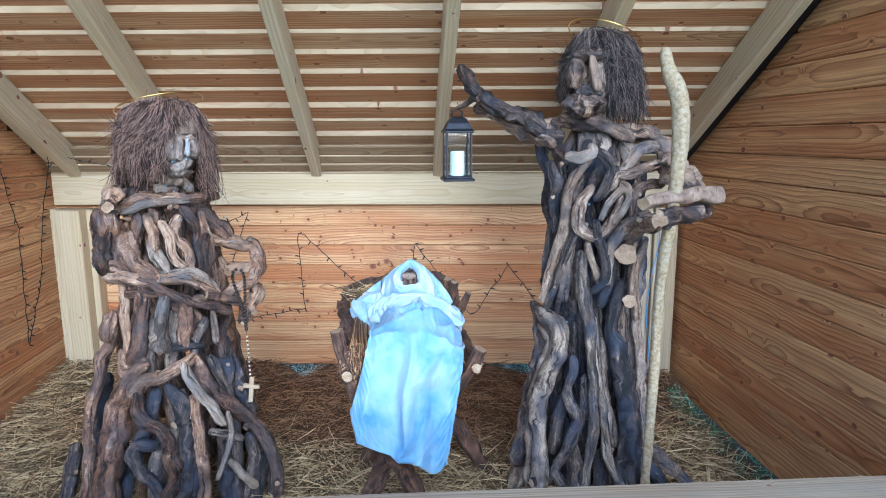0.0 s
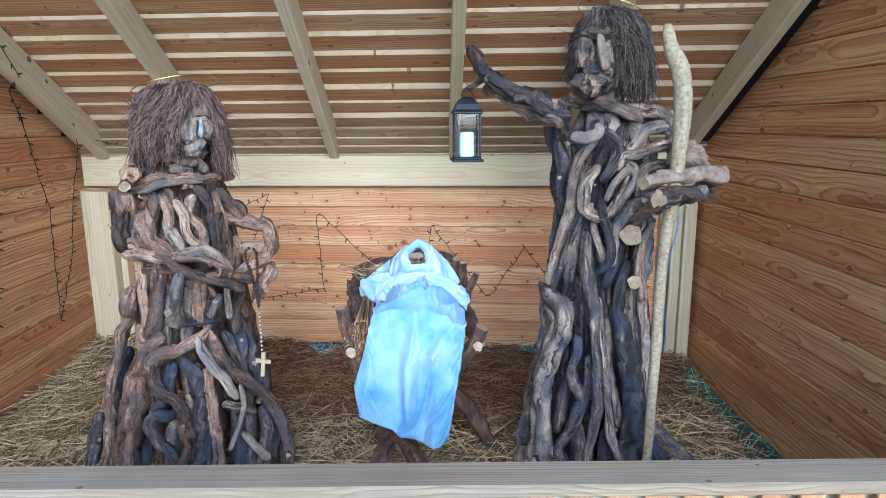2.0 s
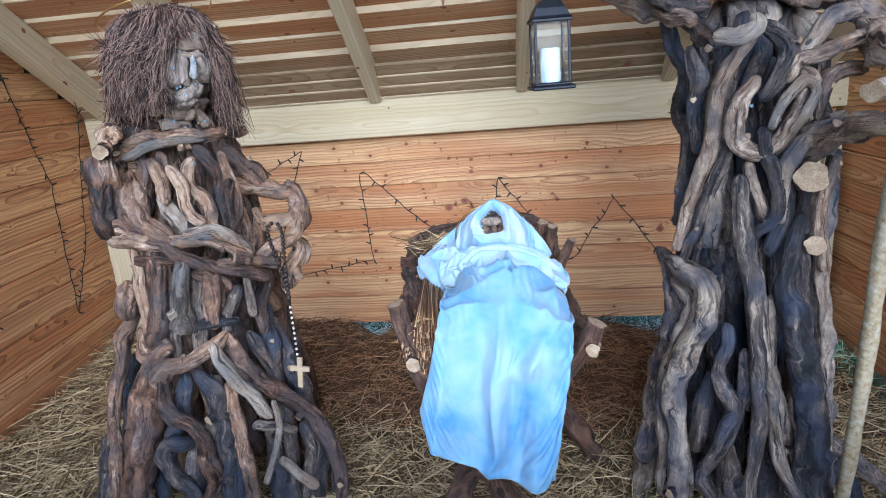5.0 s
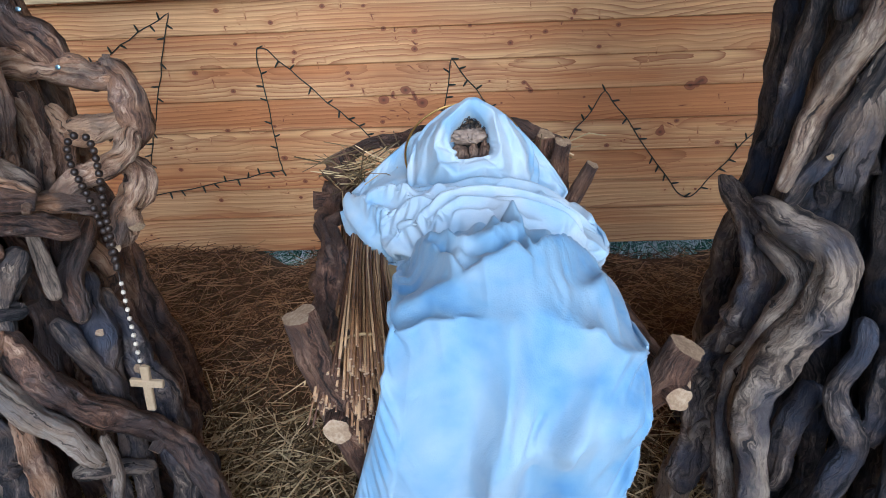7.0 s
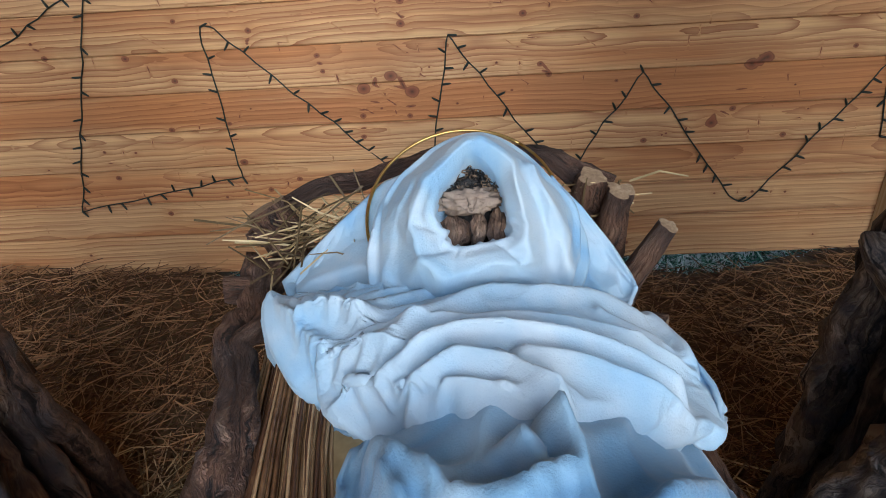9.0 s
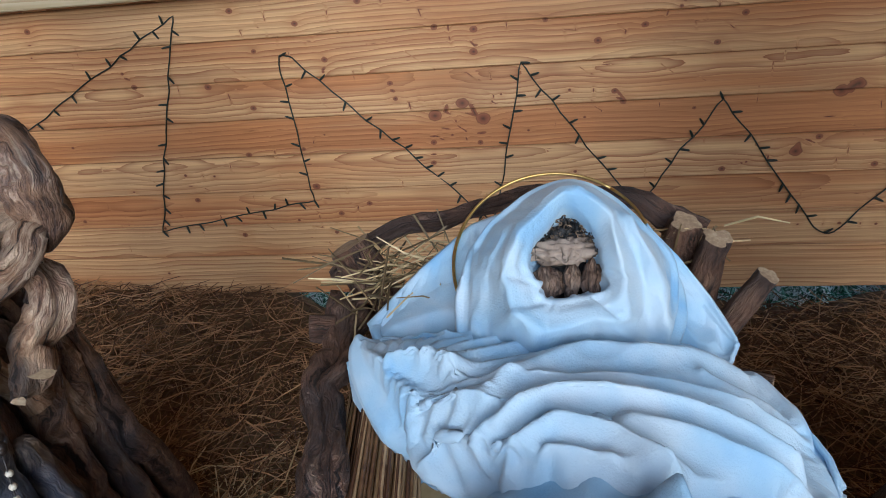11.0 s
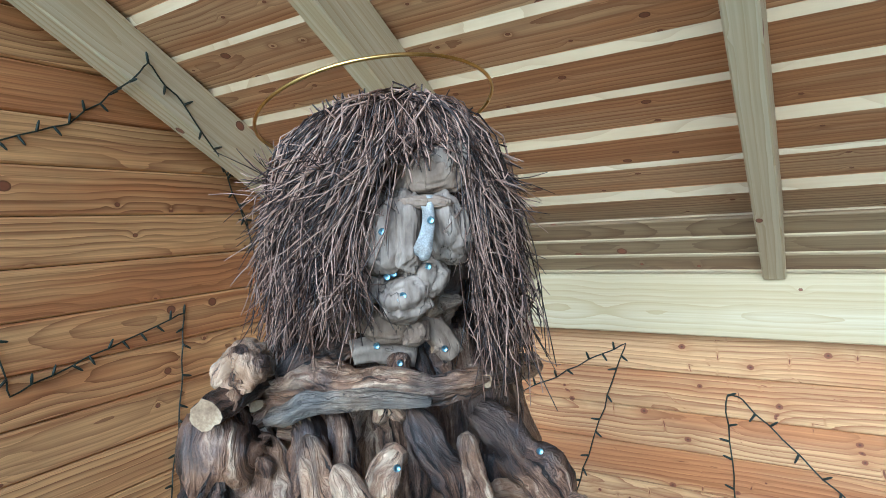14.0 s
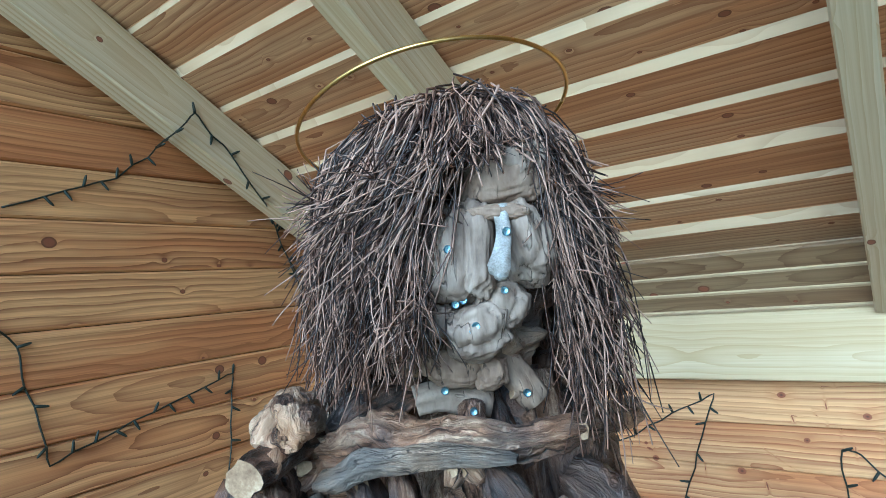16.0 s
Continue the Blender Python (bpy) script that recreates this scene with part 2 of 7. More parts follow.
ROOT_GREY = bark_wood("grey_driftwood", ((0.03, 0.023, 0.018), (0.16, 0.118, 0.088), (0.31, 0.235, 0.175), (0.54, 0.455, 0.365), (0.15, 0.14, 0.135), (0.36, 0.25, 0.16)))
BARK = bark_wood("brown_bark", ((0.020, 0.011, 0.007), (0.11, 0.058, 0.034), (0.24, 0.138, 0.080), (0.42, 0.28, 0.18), (0.075, 0.052, 0.043), (0.30, 0.17, 0.095)))

LOG_BARK = bark_wood("reddish_log_bark", ((0.012, 0.007, 0.005), (0.070, 0.035, 0.022), (0.165, 0.086, 0.052), (0.33, 0.20, 0.125), (0.055, 0.036, 0.030), (0.24, 0.115, 0.06)), relief=0.024)


def plain(name, cols, scale=12.0, rough=0.7, metal=0.0, bump_d=0.001, island=0.0, coord="Object"):
    """A surface of one stuff with blotches at two scales and, if wanted, pieces that differ."""
    m, n, l, bsdf = mat(name, rough, metal)
    vec = n.new("ShaderNodeTexCoord").outputs[coord]
    a = noise_node(n, l, vec, scale, 5.0)
    b = noise_node(n, l, vec, scale * 7.3, 3.0)
    f = math_node(n, l, "MULTIPLY_ADD", b, 0.4, math_node(n, l, "MULTIPLY", a, 0.6))
    if island:
        isl = n.new("ShaderNodeNewGeometry").outputs["Random Per Island"]
        f = math_node(n, l, "MULTIPLY_ADD", isl, island, math_node(n, l, "ADD", f, -island / 2))
    k = len(cols)
    col = ramp(n, l, f, [(0.3 + 0.4 * i / max(1, k - 1), c) for i, c in enumerate(cols)])
    l.new(col, bsdf.inputs["Base Color"])
    bump(n, l, bsdf, f, 0.4, bump_d)
    return m


STAFF_BARK = plain("lichen_grey_bark", ((0.08, 0.05, 0.018), (0.25, 0.18, 0.085), (0.34, 0.285, 0.19), (0.45, 0.41, 0.33)), 75.0, 0.85, bump_d=0.006)
CUT = plain("fresh_cut_wood", ((0.15, 0.09, 0.05), (0.30, 0.205, 0.12), (0.50, 0.39, 0.26)), 30.0, 0.75)
TWIG_DARK = plain("dark_twigs", ((0.010, 0.007, 0.006), (0.045, 0.032, 0.027), (0.17, 0.13, 0.11)), 20.0, 0.5, island=0.8)
TWIG = plain("birch_twigs", ((0.020, 0.009, 0.007), (0.110, 0.056, 0.036), (0.34, 0.218, 0.163)), 20.0, 0.45, island=0.9)
GRASS_GREEN = plain("deep_green_grass", ((0.02, 0.12, 0.04), (0.08, 0.28, 0.10), (0.34, 0.58, 0.40)), 2.0, 0.6, island=0.9)
STRAW_GOLD = plain("golden_straw", ((0.13, 0.085, 0.036), (0.37, 0.255, 0.115), (0.64, 0.49, 0.26)), 5.0, 0.6, island=0.9)
STRAW_BROWN = plain("brown_dry_straw", ((0.09, 0.040, 0.016), (0.23, 0.115, 0.05), (0.44, 0.26, 0.12)), 3.0, 0.65, island=0.9)
REED = plain("reed_stalks", ((0.09, 0.038, 0.015), (0.26, 0.135, 0.055), (0.46, 0.29, 0.145)), 9.0, 0.55, island=0.8)


def worn_wood(name, cols):
    """Smooth, sun-bleached root wood with a soft grain and a few dark checks."""
    m, n, l, bsdf = mat(name, 0.72)
    vec = n.new("ShaderNodeTexCoord").outputs["Object"]
    grain = noise_node(n, l, mapped(n, l, vec, (75, 75, 16)), 1.0, 5.0, 0.6, 0.3)
    broad = noise_node(n, l, vec, 17.0, 4.0, 0.55)
    f = math_node(n, l, "MULTIPLY_ADD", grain, 0.5, math_node(n, l, "MULTIPLY", broad, 0.5))
    col = ramp(n, l, f, [(0.36, cols[0]), (0.48, cols[1]), (0.60, cols[2])])
    check = noise_node(n, l, mapped(n, l, vec, (34, 34, 9), (3, 1, 5)), 1.0, 3.0, 0.5, 0.4)
    off = math_node(n, l, "ABSOLUTE", math_node(n, l, "SUBTRACT", check, 0.5))
    dark = ramp(n, l, off, [(0.004, (0.9, 0.9, 0.9)), (0.016, (0, 0, 0))])
    some = ramp(n, l, noise_node(n, l, mapped(n, l, vec, (1, 1, 1), (8, 2, 6)), 24.0, 2.0), [(0.48, (0, 0, 0)), (0.60, (1, 1, 1))])
    col = mix(n, l, math_node(n, l, "MULTIPLY", dark, some), col, (0.05, 0.034, 0.025))
    l.new(col, bsdf.inputs["Base Color"])
    bump(n, l, bsdf, math_node(n, l, "SUBTRACT", f, math_node(n, l, "MULTIPLY", dark, some)), 0.6, 0.004)
    return m


FACE_WOOD = worn_wood("worn_grey_root_wood", ((0.125, 0.090, 0.068), (0.225, 0.172, 0.135), (0.32, 0.258, 0.21)))
FACE_BAND = worn_wood("pale_brown_worn_wood", ((0.115, 0.074, 0.050), (0.205, 0.142, 0.10), (0.29, 0.215, 0.158)))
PALE_WORN = plain("pale_worn_wood", ((0.14, 0.12, 0.10), (0.28, 0.27, 0.26), (0.46, 0.47, 0.47)), 60.0, 0.8, bump_d=0.006)
# GRASS: near-white blades put the bright daylight behind the wall into the colour.
GRASS = plain("daylight_paled_grass", ((0.015, 0.10, 0.05), (0.22, 0.48, 0.36), (0.92, 0.97, 0.97)), 2.0, 0.6, island=0.9)
GOLD = plain("gold_wire", ((0.55, 0.36, 0.1), (0.8, 0.56, 0.2)), 60.0, 0.28, 1.0)
STEEL = plain("zinc_screw", ((0.17, 0.29, 0.38), (0.32, 0.46, 0.56)), 90.0, 0.42, 1.0)
CABLE = plain("dark_green_cable", ((0.008, 0.012, 0.009), (0.02, 0.03, 0.022)), 40.0, 0.5)
BLACK_METAL = plain("black_lantern_metal", ((0.012, 0.013, 0.018), (0.03, 0.032, 0.04)), 30.0, 0.45, 0.6)
CANDLE = plain("white_wax", ((0.50, 0.57, 0.57), (0.60, 0.66, 0.66)), 10.0, 0.5)
BEAD = plain("dark_wood_beads", ((0.010, 0.006, 0.005), (0.03, 0.018, 0.012)), 60.0, 0.45, island=0.5)
BEAD_PALE = plain("pale_beads", ((0.45, 0.38, 0.28), (0.65, 0.58, 0.46)), 60.0, 0.4)
BLUE_WIRE = plain("blue_cable", ((0.12, 0.28, 0.55), (0.2, 0.4, 0.7)), 30.0, 0.5)
FLOOR_WOOD = plain("earth_floor", ((0.05, 0.035, 0.02), (0.11, 0.075, 0.045)), 6.0, 0.9, bump_d=0.006)


def glass_material():
    m, n, l, bsdf = mat("clear_glass", 0.03)
    bsdf.inputs["Transmission Weight"].default_value, bsdf.inputs["IOR"].default_value = 1.0, 1.2
    bsdf.inputs["Base Color"].default_value = (0.93, 0.96, 0.96, 1)
    return m


GLASS = glass_material()


def cloth_material(name, pale, blue, deep):
    """Soft fleece whose blue patches stand for shade in its folds, with a fine weave."""
    m, n, l, bsdf = mat(name, 0.85)
    vec = n.new("ShaderNodeTexCoord").outputs["Object"]
    big = noise_node(n, l, mapped(n, l, vec, (1.0, 1.0, 0.6)), 8.0, 3.0, 0.5, 0.6)
    mid = noise_node(n, l, vec, 17.0, 4.0)
    f = math_node(n, l, "MULTIPLY_ADD", mid, 0.25, math_node(n, l, "MULTIPLY", big, 0.8))
    col = ramp(n, l, f, [(0.36, deep), (0.5, blue), (0.66, pale)])
    l.new(col, bsdf.inputs["Base Color"])
    bsdf.inputs["Sheen Weight"].default_value = 0.25
    weave = noise_node(n, l, vec, 420.0, 2.0)
    crease = noise_node(n, l, mapped(n, l, vec, (14, 14, 6)), 1.0, 4.0, 0.5, 0.8)
    bump(n, l, bsdf, math_node(n, l, "MULTIPLY_ADD", crease, 6.5, weave), 0.4, 0.0016)
    return m


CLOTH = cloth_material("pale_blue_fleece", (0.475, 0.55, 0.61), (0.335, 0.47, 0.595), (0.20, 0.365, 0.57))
# Deeper, bluer copy of CLOTH; the blue shade is put into its colour.
CLOTH_LOW = cloth_material("shade_blue_fleece", (0.315, 0.435, 0.545), (0.205, 0.355, 0.515), (0.098, 0.258, 0.49))


# ---- building helpers ----
def part(name, bm, material, parent=None, label=""):
    me = bpy.data.meshes.new(name)
    bm.to_mesh(me)
    bm.free()
    for m in material if isinstance(material, (list, tuple)) else (material,):
        me.materials.append(m)
    ob = new(name, me)
    ob.parent = parent
    if label:
        tagged(ob, label)
    return ob


def thing(name, label, category, at=(0, 0, 0), group="", kind=""):
    ob = new(name)
    ob.location = at
    return tagged(ob, label, category, group, kind)


def box_bm(lx, ly, lz, bev=0.003, bm=None, m=None):
    """A sawn board along x, ly thick, lz wide, about its centre; UV in metres along and across."""
    own = bmesh.new()
    bmesh.ops.create_cube(own, size=1.0, matrix=Matrix.Diagonal((lx, ly, lz, 1)))
    if bev:
        bmesh.ops.bevel(own, geom=own.edges[:], offset=bev, segments=1, affect="EDGES")
    uv = own.loops.layers.uv.new("UVMap")
    for f in own.faces:
        nx = f.normal
        for lo in f.loops:
            c = lo.vert.co
            across = c.y if abs(nx.z) > abs(nx.y) else c.z
            lo[uv].uv = (c.x, across + (0.3 if abs(nx.z) > abs(nx.y) else 0.0))
    if m is not None:
        bmesh.ops.transform(own, matrix=m, verts=own.verts)
    if bm is None:
        return own
    tmp = bpy.data.meshes.new("tmp")
    own.to_mesh(tmp)
    own.free()
    bm.from_mesh(tmp)
    bpy.data.meshes.remove(tmp)
    return bm


def smooth_path(pts, step):
    """Points along a Catmull-Rom curve through pts (x, y, z, r), about step apart."""
    P = [np.array(p, float) for p in pts]
    P = [2 * P[0] - P[1]] + P + [2 * P[-1] - P[-2]]
    out = []
    for i in range(1, len(P) - 2):
        a, b, c, d = P[i - 1:i + 3]
        k = max(2, int(np.linalg.norm((c - b)[:3]) / step))
        for j in range(k):
            t = j / k
            out.append(0.5 * (2 * b + (c - a) * t + (2 * a - 5 * b + 4 * c - d) * t * t + (3 * b - a - 3 * c + d) * t ** 3))
    out.append(P[-2])
    return out


def tube(bm, pts, sides=8, step=0.03, gnarl=0.0, seed=0, slot=0, cap=None, flute=3, round_end=False):
    """A branch, stalk or cord through pts (x, y, z, radius). gnarl: depth of its furrows and bumps as a share of the radius."""
    rng = np.random.default_rng(seed)
    path = smooth_path(pts, step)
    uv = bm.loops.layers.uv.get("UVMap") or bm.loops.layers.uv.new("UVMap")
    n = len(path)
    if gnarl > 0.2:
        for p in path:
            w = min(p[3], 0.05) * gnarl
            q = Vector((p[0] * 13 + seed, p[1] * 13, p[2] * 13))
            p[:3] += np.array((noise.noise(q), noise.noise(q + Vector((9, 0, 0))), noise.noise(q + Vector((0, 9, 0))))) * w * 1.5
    ph, tw = rng.uniform(0, 6.28, 3), rng.uniform(-3, 3)
    ref = Vector((0.31, 0.87, 0.22))
    rings, v_along, prev = [], [0.0], None
    knobs = [(rng.uniform(0, n), rng.uniform(0, 6.28), rng.uniform(0.25, 0.7)) for _ in range(max(0, int(n * step / 0.16 * (gnarl > 0))))]
    for i, p in enumerate(path):
        a, b = path[max(0, i - 1)], path[min(n - 1, i + 1)]
        d = Vector((b - a)[:3]).normalized()
        x = (ref - d * ref.dot(d))
        if x.length < 1e-4:
            x = Vector((1, 0, 0)) - d * d.x
        x.normalize()
        ref = x
        y = d.cross(x)
        if i:
            v_along.append(v_along[-1] + np.linalg.norm((p - path[i - 1])[:3]))
        ring = []
        s = v_along[-1]
        swell = 1 + gnarl * (0.35 * math.sin(s * 23 + ph[0]) * math.sin(s * 9.3 + ph[1]) + 0.35 * noise.noise(Vector((s * 16, seed * 3.3, 1)))) if gnarl else 1.0
        for j in range(sides):
            ang = 2 * math.pi * j / sides
            k = swell
            if gnarl:
                k += gnarl * 0.42 * math.sin(flute * ang + ph[2] + tw * s * 3) + gnarl * 0.3 * math.sin((flute + 2) * ang - tw * s * 5 + ph[0])
                q = Vector((p[0], p[1], p[2])) * 21 + Vector((math.cos(ang), math.sin(ang), seed * 1.7))
                k += gnarl * (0.5 * noise.noise(q) + 0.4 * noise.noise(q * 2.7) + 0.22 * noise.noise(q * 6.5))
                k += gnarl * (1.1 * abs(noise.noise(Vector((math.cos(ang) * 2.1 + seed, math.sin(ang) * 2.1, s * 4.5)))) - 0.22)
                k -= gnarl * 0.8 * max(0.0, 0.13 - abs(noise.noise(Vector((math.cos(ang) * 3.3, math.sin(ang) * 3.3 + seed, s * 6.0))))) / 0.13
                for ki, ka, kh in knobs:
                    da = (ang - ka + math.pi) % (2 * math.pi) - math.pi
                    k += kh * gnarl * 2.2 * math.exp(-((i - ki) ** 2) * step * step / 0.0006 - da * da * 2.2)
            rr = max(p[3], 0.0004) * max(k, 0.3)
            ring.append(bm.verts.new(Vector(p[:3]) + (x * math.cos(ang) + y * math.sin(ang)) * rr))
        rings.append(ring)
    for i in range(n - 1):
        for j in range(sides):
            k = (j + 1) % sides
            f = bm.faces.new((rings[i][j], rings[i][k], rings[i + 1][k], rings[i + 1][j]))
            f.material_index, f.smooth = slot, True
            us = (j / sides, (j + 1) / sides, (j + 1) / sides, j / sides)
            vs = (v_along[i], v_along[i], v_along[i + 1], v_along[i + 1])
            for lo, u, v in zip(f.loops, us, vs):
                lo[uv].uv = (u, v)
    for ring, flip in ((rings[0], True), (rings[-1], False)):
        if round_end:
            c = bm.verts.new(sum((v.co for v in ring), Vector()) / sides + (1 if not flip else -1) * d * path[-1][3] * 0.5)
            for j in range(sides):
                k = (j + 1) % sides
                f = bm.faces.new((ring[k], ring[j], c) if flip else (ring[j], ring[k], c))
                f.material_index, f.smooth = slot, True
        else:
            f = bm.faces.new(ring[::-1] if flip else ring)
            f.material_index = slot if cap is None else cap
    return rings


def disc(bm, centre, normal, r, slot=0, depth=0.004, sides=10):
    """A small domed disc, such as a screw's head."""
    nrm = Vector(normal).normalized()
    x = nrm.orthogonal().normalized()
    y = nrm.cross(x)
    c = Vector(centre)
    low = [bm.verts.new(c + (x * math.cos(6.2832 * j / sides) + y * math.sin(6.2832 * j / sides)) * r) for j in range(sides)]
    up = [bm.verts.new(v.co + nrm * depth - (v.co - c) * 0.25) for v in low]
    dip = bm.verts.new(c + nrm * depth * 0.45)
    for j in range(sides):
        k = (j + 1) % sides
        bm.faces.new((low[j], low[k], up[k], up[j])).material_index = slot
        bm.faces.new((up[j], up[k], dip)).material_index = slot


def blob(bm, centre, radii, turn=(0, 0, 0), seed=0, rough=0.3, slot=0, sub=4, freq=1.7):
    """An uneven lump of worn wood."""
    own = bmesh.new()
    bmesh.ops.create_icosphere(own, subdivisions=sub, radius=1.0)
    m = pose(*centre, *turn)
    uv = own.loops.layers.uv.new("UVMap")
    for v in own.verts:
        k = 1 + rough * noise.noise(v.co * freq + Vector((seed * 3.1, seed, 0))) + rough * 0.4 * noise.noise(v.co * freq * 3 + Vector((0, seed * 2.3, 5)))
        if sub > 2:
            k -= rough * 0.7 * max(0.0, 0.16 - abs(noise.noise(Vector((v.co.x * 2.6, v.co.y * 2.6, v.co.z * 1.2 + seed))))) / 0.16
        v.co = Vector((v.co.x * radii[0], v.co.y * radii[1], v.co.z * radii[2])) * k
    for f in own.faces:
        f.smooth, f.material_index = True, slot
        for lo in f.loops:
            lo[uv].uv = (math.atan2(lo.vert.co.y, lo.vert.co.x) / 6.2832, lo.vert.co.z)
    bmesh.ops.transform(own, matrix=m, verts=own.verts)
    tmp = bpy.data.meshes.new("tmp")
    own.to_mesh(tmp)
    own.free()
    bm.from_mesh(tmp)
    bpy.data.meshes.remove(tmp)


# ---- the shed: plan ----
BACK = 4.31                      # inner face of the back wall
FRONT = 1.60                     # line of the open front at x = 0
SLOPE = 0.60                     # the roof rises this much for each metre towards the front
EAVE_Y, SOFFIT, LINING = 4.18, 1.40, 1.57


def left_x(y):
    return -2.61 + 0.12 * (4.25 - y)


def right_x(y):
    return 1.56 + 0.085 * (4.25 - y)


def lining_z(y):
    return LINING + SLOPE * (4.20 - y)


def rail_y(x):
    return FRONT + 0.02 + 0.073 * x


def along(a, b, up=(0, 0, 1)):
    """Pose of a board whose x runs from a to b and whose z leans towards up; placed at the middle."""
    a, b = Vector(a), Vector(b)
    x = (b - a).normalized()
    y = Vector(up).cross(x).normalized()
    z = x.cross(y)
    m = Matrix((x, y, z)).transposed().to_4x4()
    m.translation = (a + b) / 2
    return m


def beam(name, a, b, thick, wide, material, parent=None, up=(0, 0, 1), bev=0.004):
    a, b = Vector(a), Vector(b)
    ob = part(name, box_bm((b - a).length, thick, wide, bev), material, parent)
    ob.matrix_world = along(a, b, up)
    return ob


# ground and floor
bm = bmesh.new()
bmesh.ops.create_grid(bm, x_segments=8, y_segments=8, size=400)
ground = part("ground", bm, plain("meadow", ((0.10, 0.16, 0.07), (0.24, 0.28, 0.15), (0.40, 0.40, 0.28)), 0.8, 0.9, bump_d=0.02))
ground.location = (0, 0, -0.30)
tagged(ground, "pale sunlit grass and gravel around the shed", "ground", kind="structure")
bm = bmesh.new()
for x, y in ((-2.75, 4.45), (-2.3, 1.45), (2.0, 1.75), (1.75, 4.45)):
    bm.verts.new((x, y, -0.19))
bm.faces.new(bm.verts[:]).normal_flip()
floor = tagged(part("floor", bm, FLOOR_WOOD), "dark earth floor of the shed under straw", "floor", kind="structure")
mod = floor.modifiers.new("thick", "SOLIDIFY")
mod.thickness, mod.offset = 0.10, -1

# back wall: boards, with an unseen backing that blocks light at the joints
wall_back = tagged(new("wall_back"), "back wall of knotty horizontal larch boards", "wall", kind="structure")
wall_left = tagged(new("wall_left"), "side wall of warm orange-brown larch boards", "wall", kind="structure")
wall_right = tagged(new("wall_right"), "side wall of shaded brown larch boards", "wall", kind="structure")


def backing(parent, outline):
    """Unseen panel added behind the boards to stop light leaks: outline of (inner, outer) points."""
    bm = bmesh.new()
    a, b = ([bm.verts.new(p[i]) for p in outline] for i in (0, 1))
    bm.faces.new(a), bm.faces.new(b[::-1])
    for i in range(len(a)):
        k = (i + 1) % len(a)
        bm.faces.new((a[k], a[i], b[i], b[k]))
    bmesh.ops.recalc_face_normals(bm, faces=bm.faces)
    return part("light_backing", bm, FLOOR_WOOD, parent)


backing(wall_back, [((x, BACK + 0.030, z), (x, BACK + 0.055, z)) for x, z in ((-2.7, 0.06), (1.7, 0.06), (1.7, 1.52), (-2.7, 1.52))])
for wall, edge, out in ((wall_left, left_x, -1), (wall_right, right_x, 1)):
    corners = ((1.36, -0.04), (4.36, -0.04), (4.36, lining_z(4.36) + 0.03), (1.36, lining_z(1.36) + 0.03))
    backing(wall, [((edge(y) + out * 0.030, y, z), (edge(y) + out * 0.055, y, z)) for y, z in corners])


def shiplap(lx, wide, thick=0.024, bev=0.0025):
    """One wall board with chamfered long edges that leave a V joint."""
    return box_bm(lx, thick, wide - 0.002, bev)


# ceiling: lapped boards, their pale upper edges showing as steps
bm = bmesh.new()
uv = bm.loops.layers.uv.new("UVMap")
PITCH, k = 0.133, 0
y1 = 4.45
while y1 > 1.35:
    y0 = y1 - PITCH
    z1, z0 = lining_z(y1), lining_z(y0)
    xl, xr = -2.78, 1.95
    jog = 0.004 * math.sin(k * 2.7)
    lip = 0.022
    # face of the board dips towards its front edge, then a step up to the next
    pts = [(y1, z1 + jog), (y0, z0 - lip + jog), (y0 - 0.004, z0 + 0.004)]
    rows_v = [[bm.verts.new((x, y, z)) for x in np.linspace(xl, xr, 5)] for y, z in pts]
    bot = [bm.verts.new((x, y0, z0 + 0.022)) for x in np.linspace(xl, xr, 5)]
    top = [bm.verts.new((x, y1, z1 + 0.035)) for x in np.linspace(xl, xr, 5)]
    chain = [top, rows_v[0], rows_v[1], rows_v[2], bot]
    for c in range(4):
        for i in range(4):
            f = bm.faces.new((chain[c][i], chain[c][i + 1], chain[c + 1][i + 1], chain[c + 1][i]))
            f.material_index = 1 if c == 2 else 0
            for lo in f.loops:
                lo[uv].uv = (lo.vert.co.x + 7.3 * k, (lo.vert.co.y - y0) * 1.17 + (0.03 if c == 2 else 0))
    y1, k = y0, k + 1
ceiling = part("ceiling", bm, (LARCH_ROOF, SAPWOOD))
tagged(ceiling, "sloping ceiling of lapped larch boards with pale edges", "ceiling", kind="structure")
# unseen slab added above the lining to block the sky
roof = beam("roof", (-0.4, 4.75, lining_z(4.75) + 0.11), (-0.4, 1.30, lining_z(1.30) + 0.11), 4.9, 0.03, plain("grey_roof_slab", ((0.03, 0.03, 0.032), (0.06, 0.06, 0.06)), 9.0, 0.9))
tagged(roof, "unseen slab over the ceiling boards that keeps daylight out", "roof", kind="structure")

# rafters
for x0 in (-2.44, -1.66, -0.85, -0.06, 0.67, 1.405):
    w = 0.062 if x0 > -2.4 else 0.075
    xa, xb = x0 + w / 2, x0 + w / 2 + 0.075 * (4.2 - 1.4)
    zs = SOFFIT + 0.075
    ob = beam("rafter", (xa, 4.24, zs - SLOPE * 0.06), (xb, 1.36, zs + SLOPE * (EAVE_Y - 1.36)), w, 0.15, PINE)
    tagged(ob, "pale planed pine rafter under the lapped roof boards", "rafter", "roof rafters", "structure")

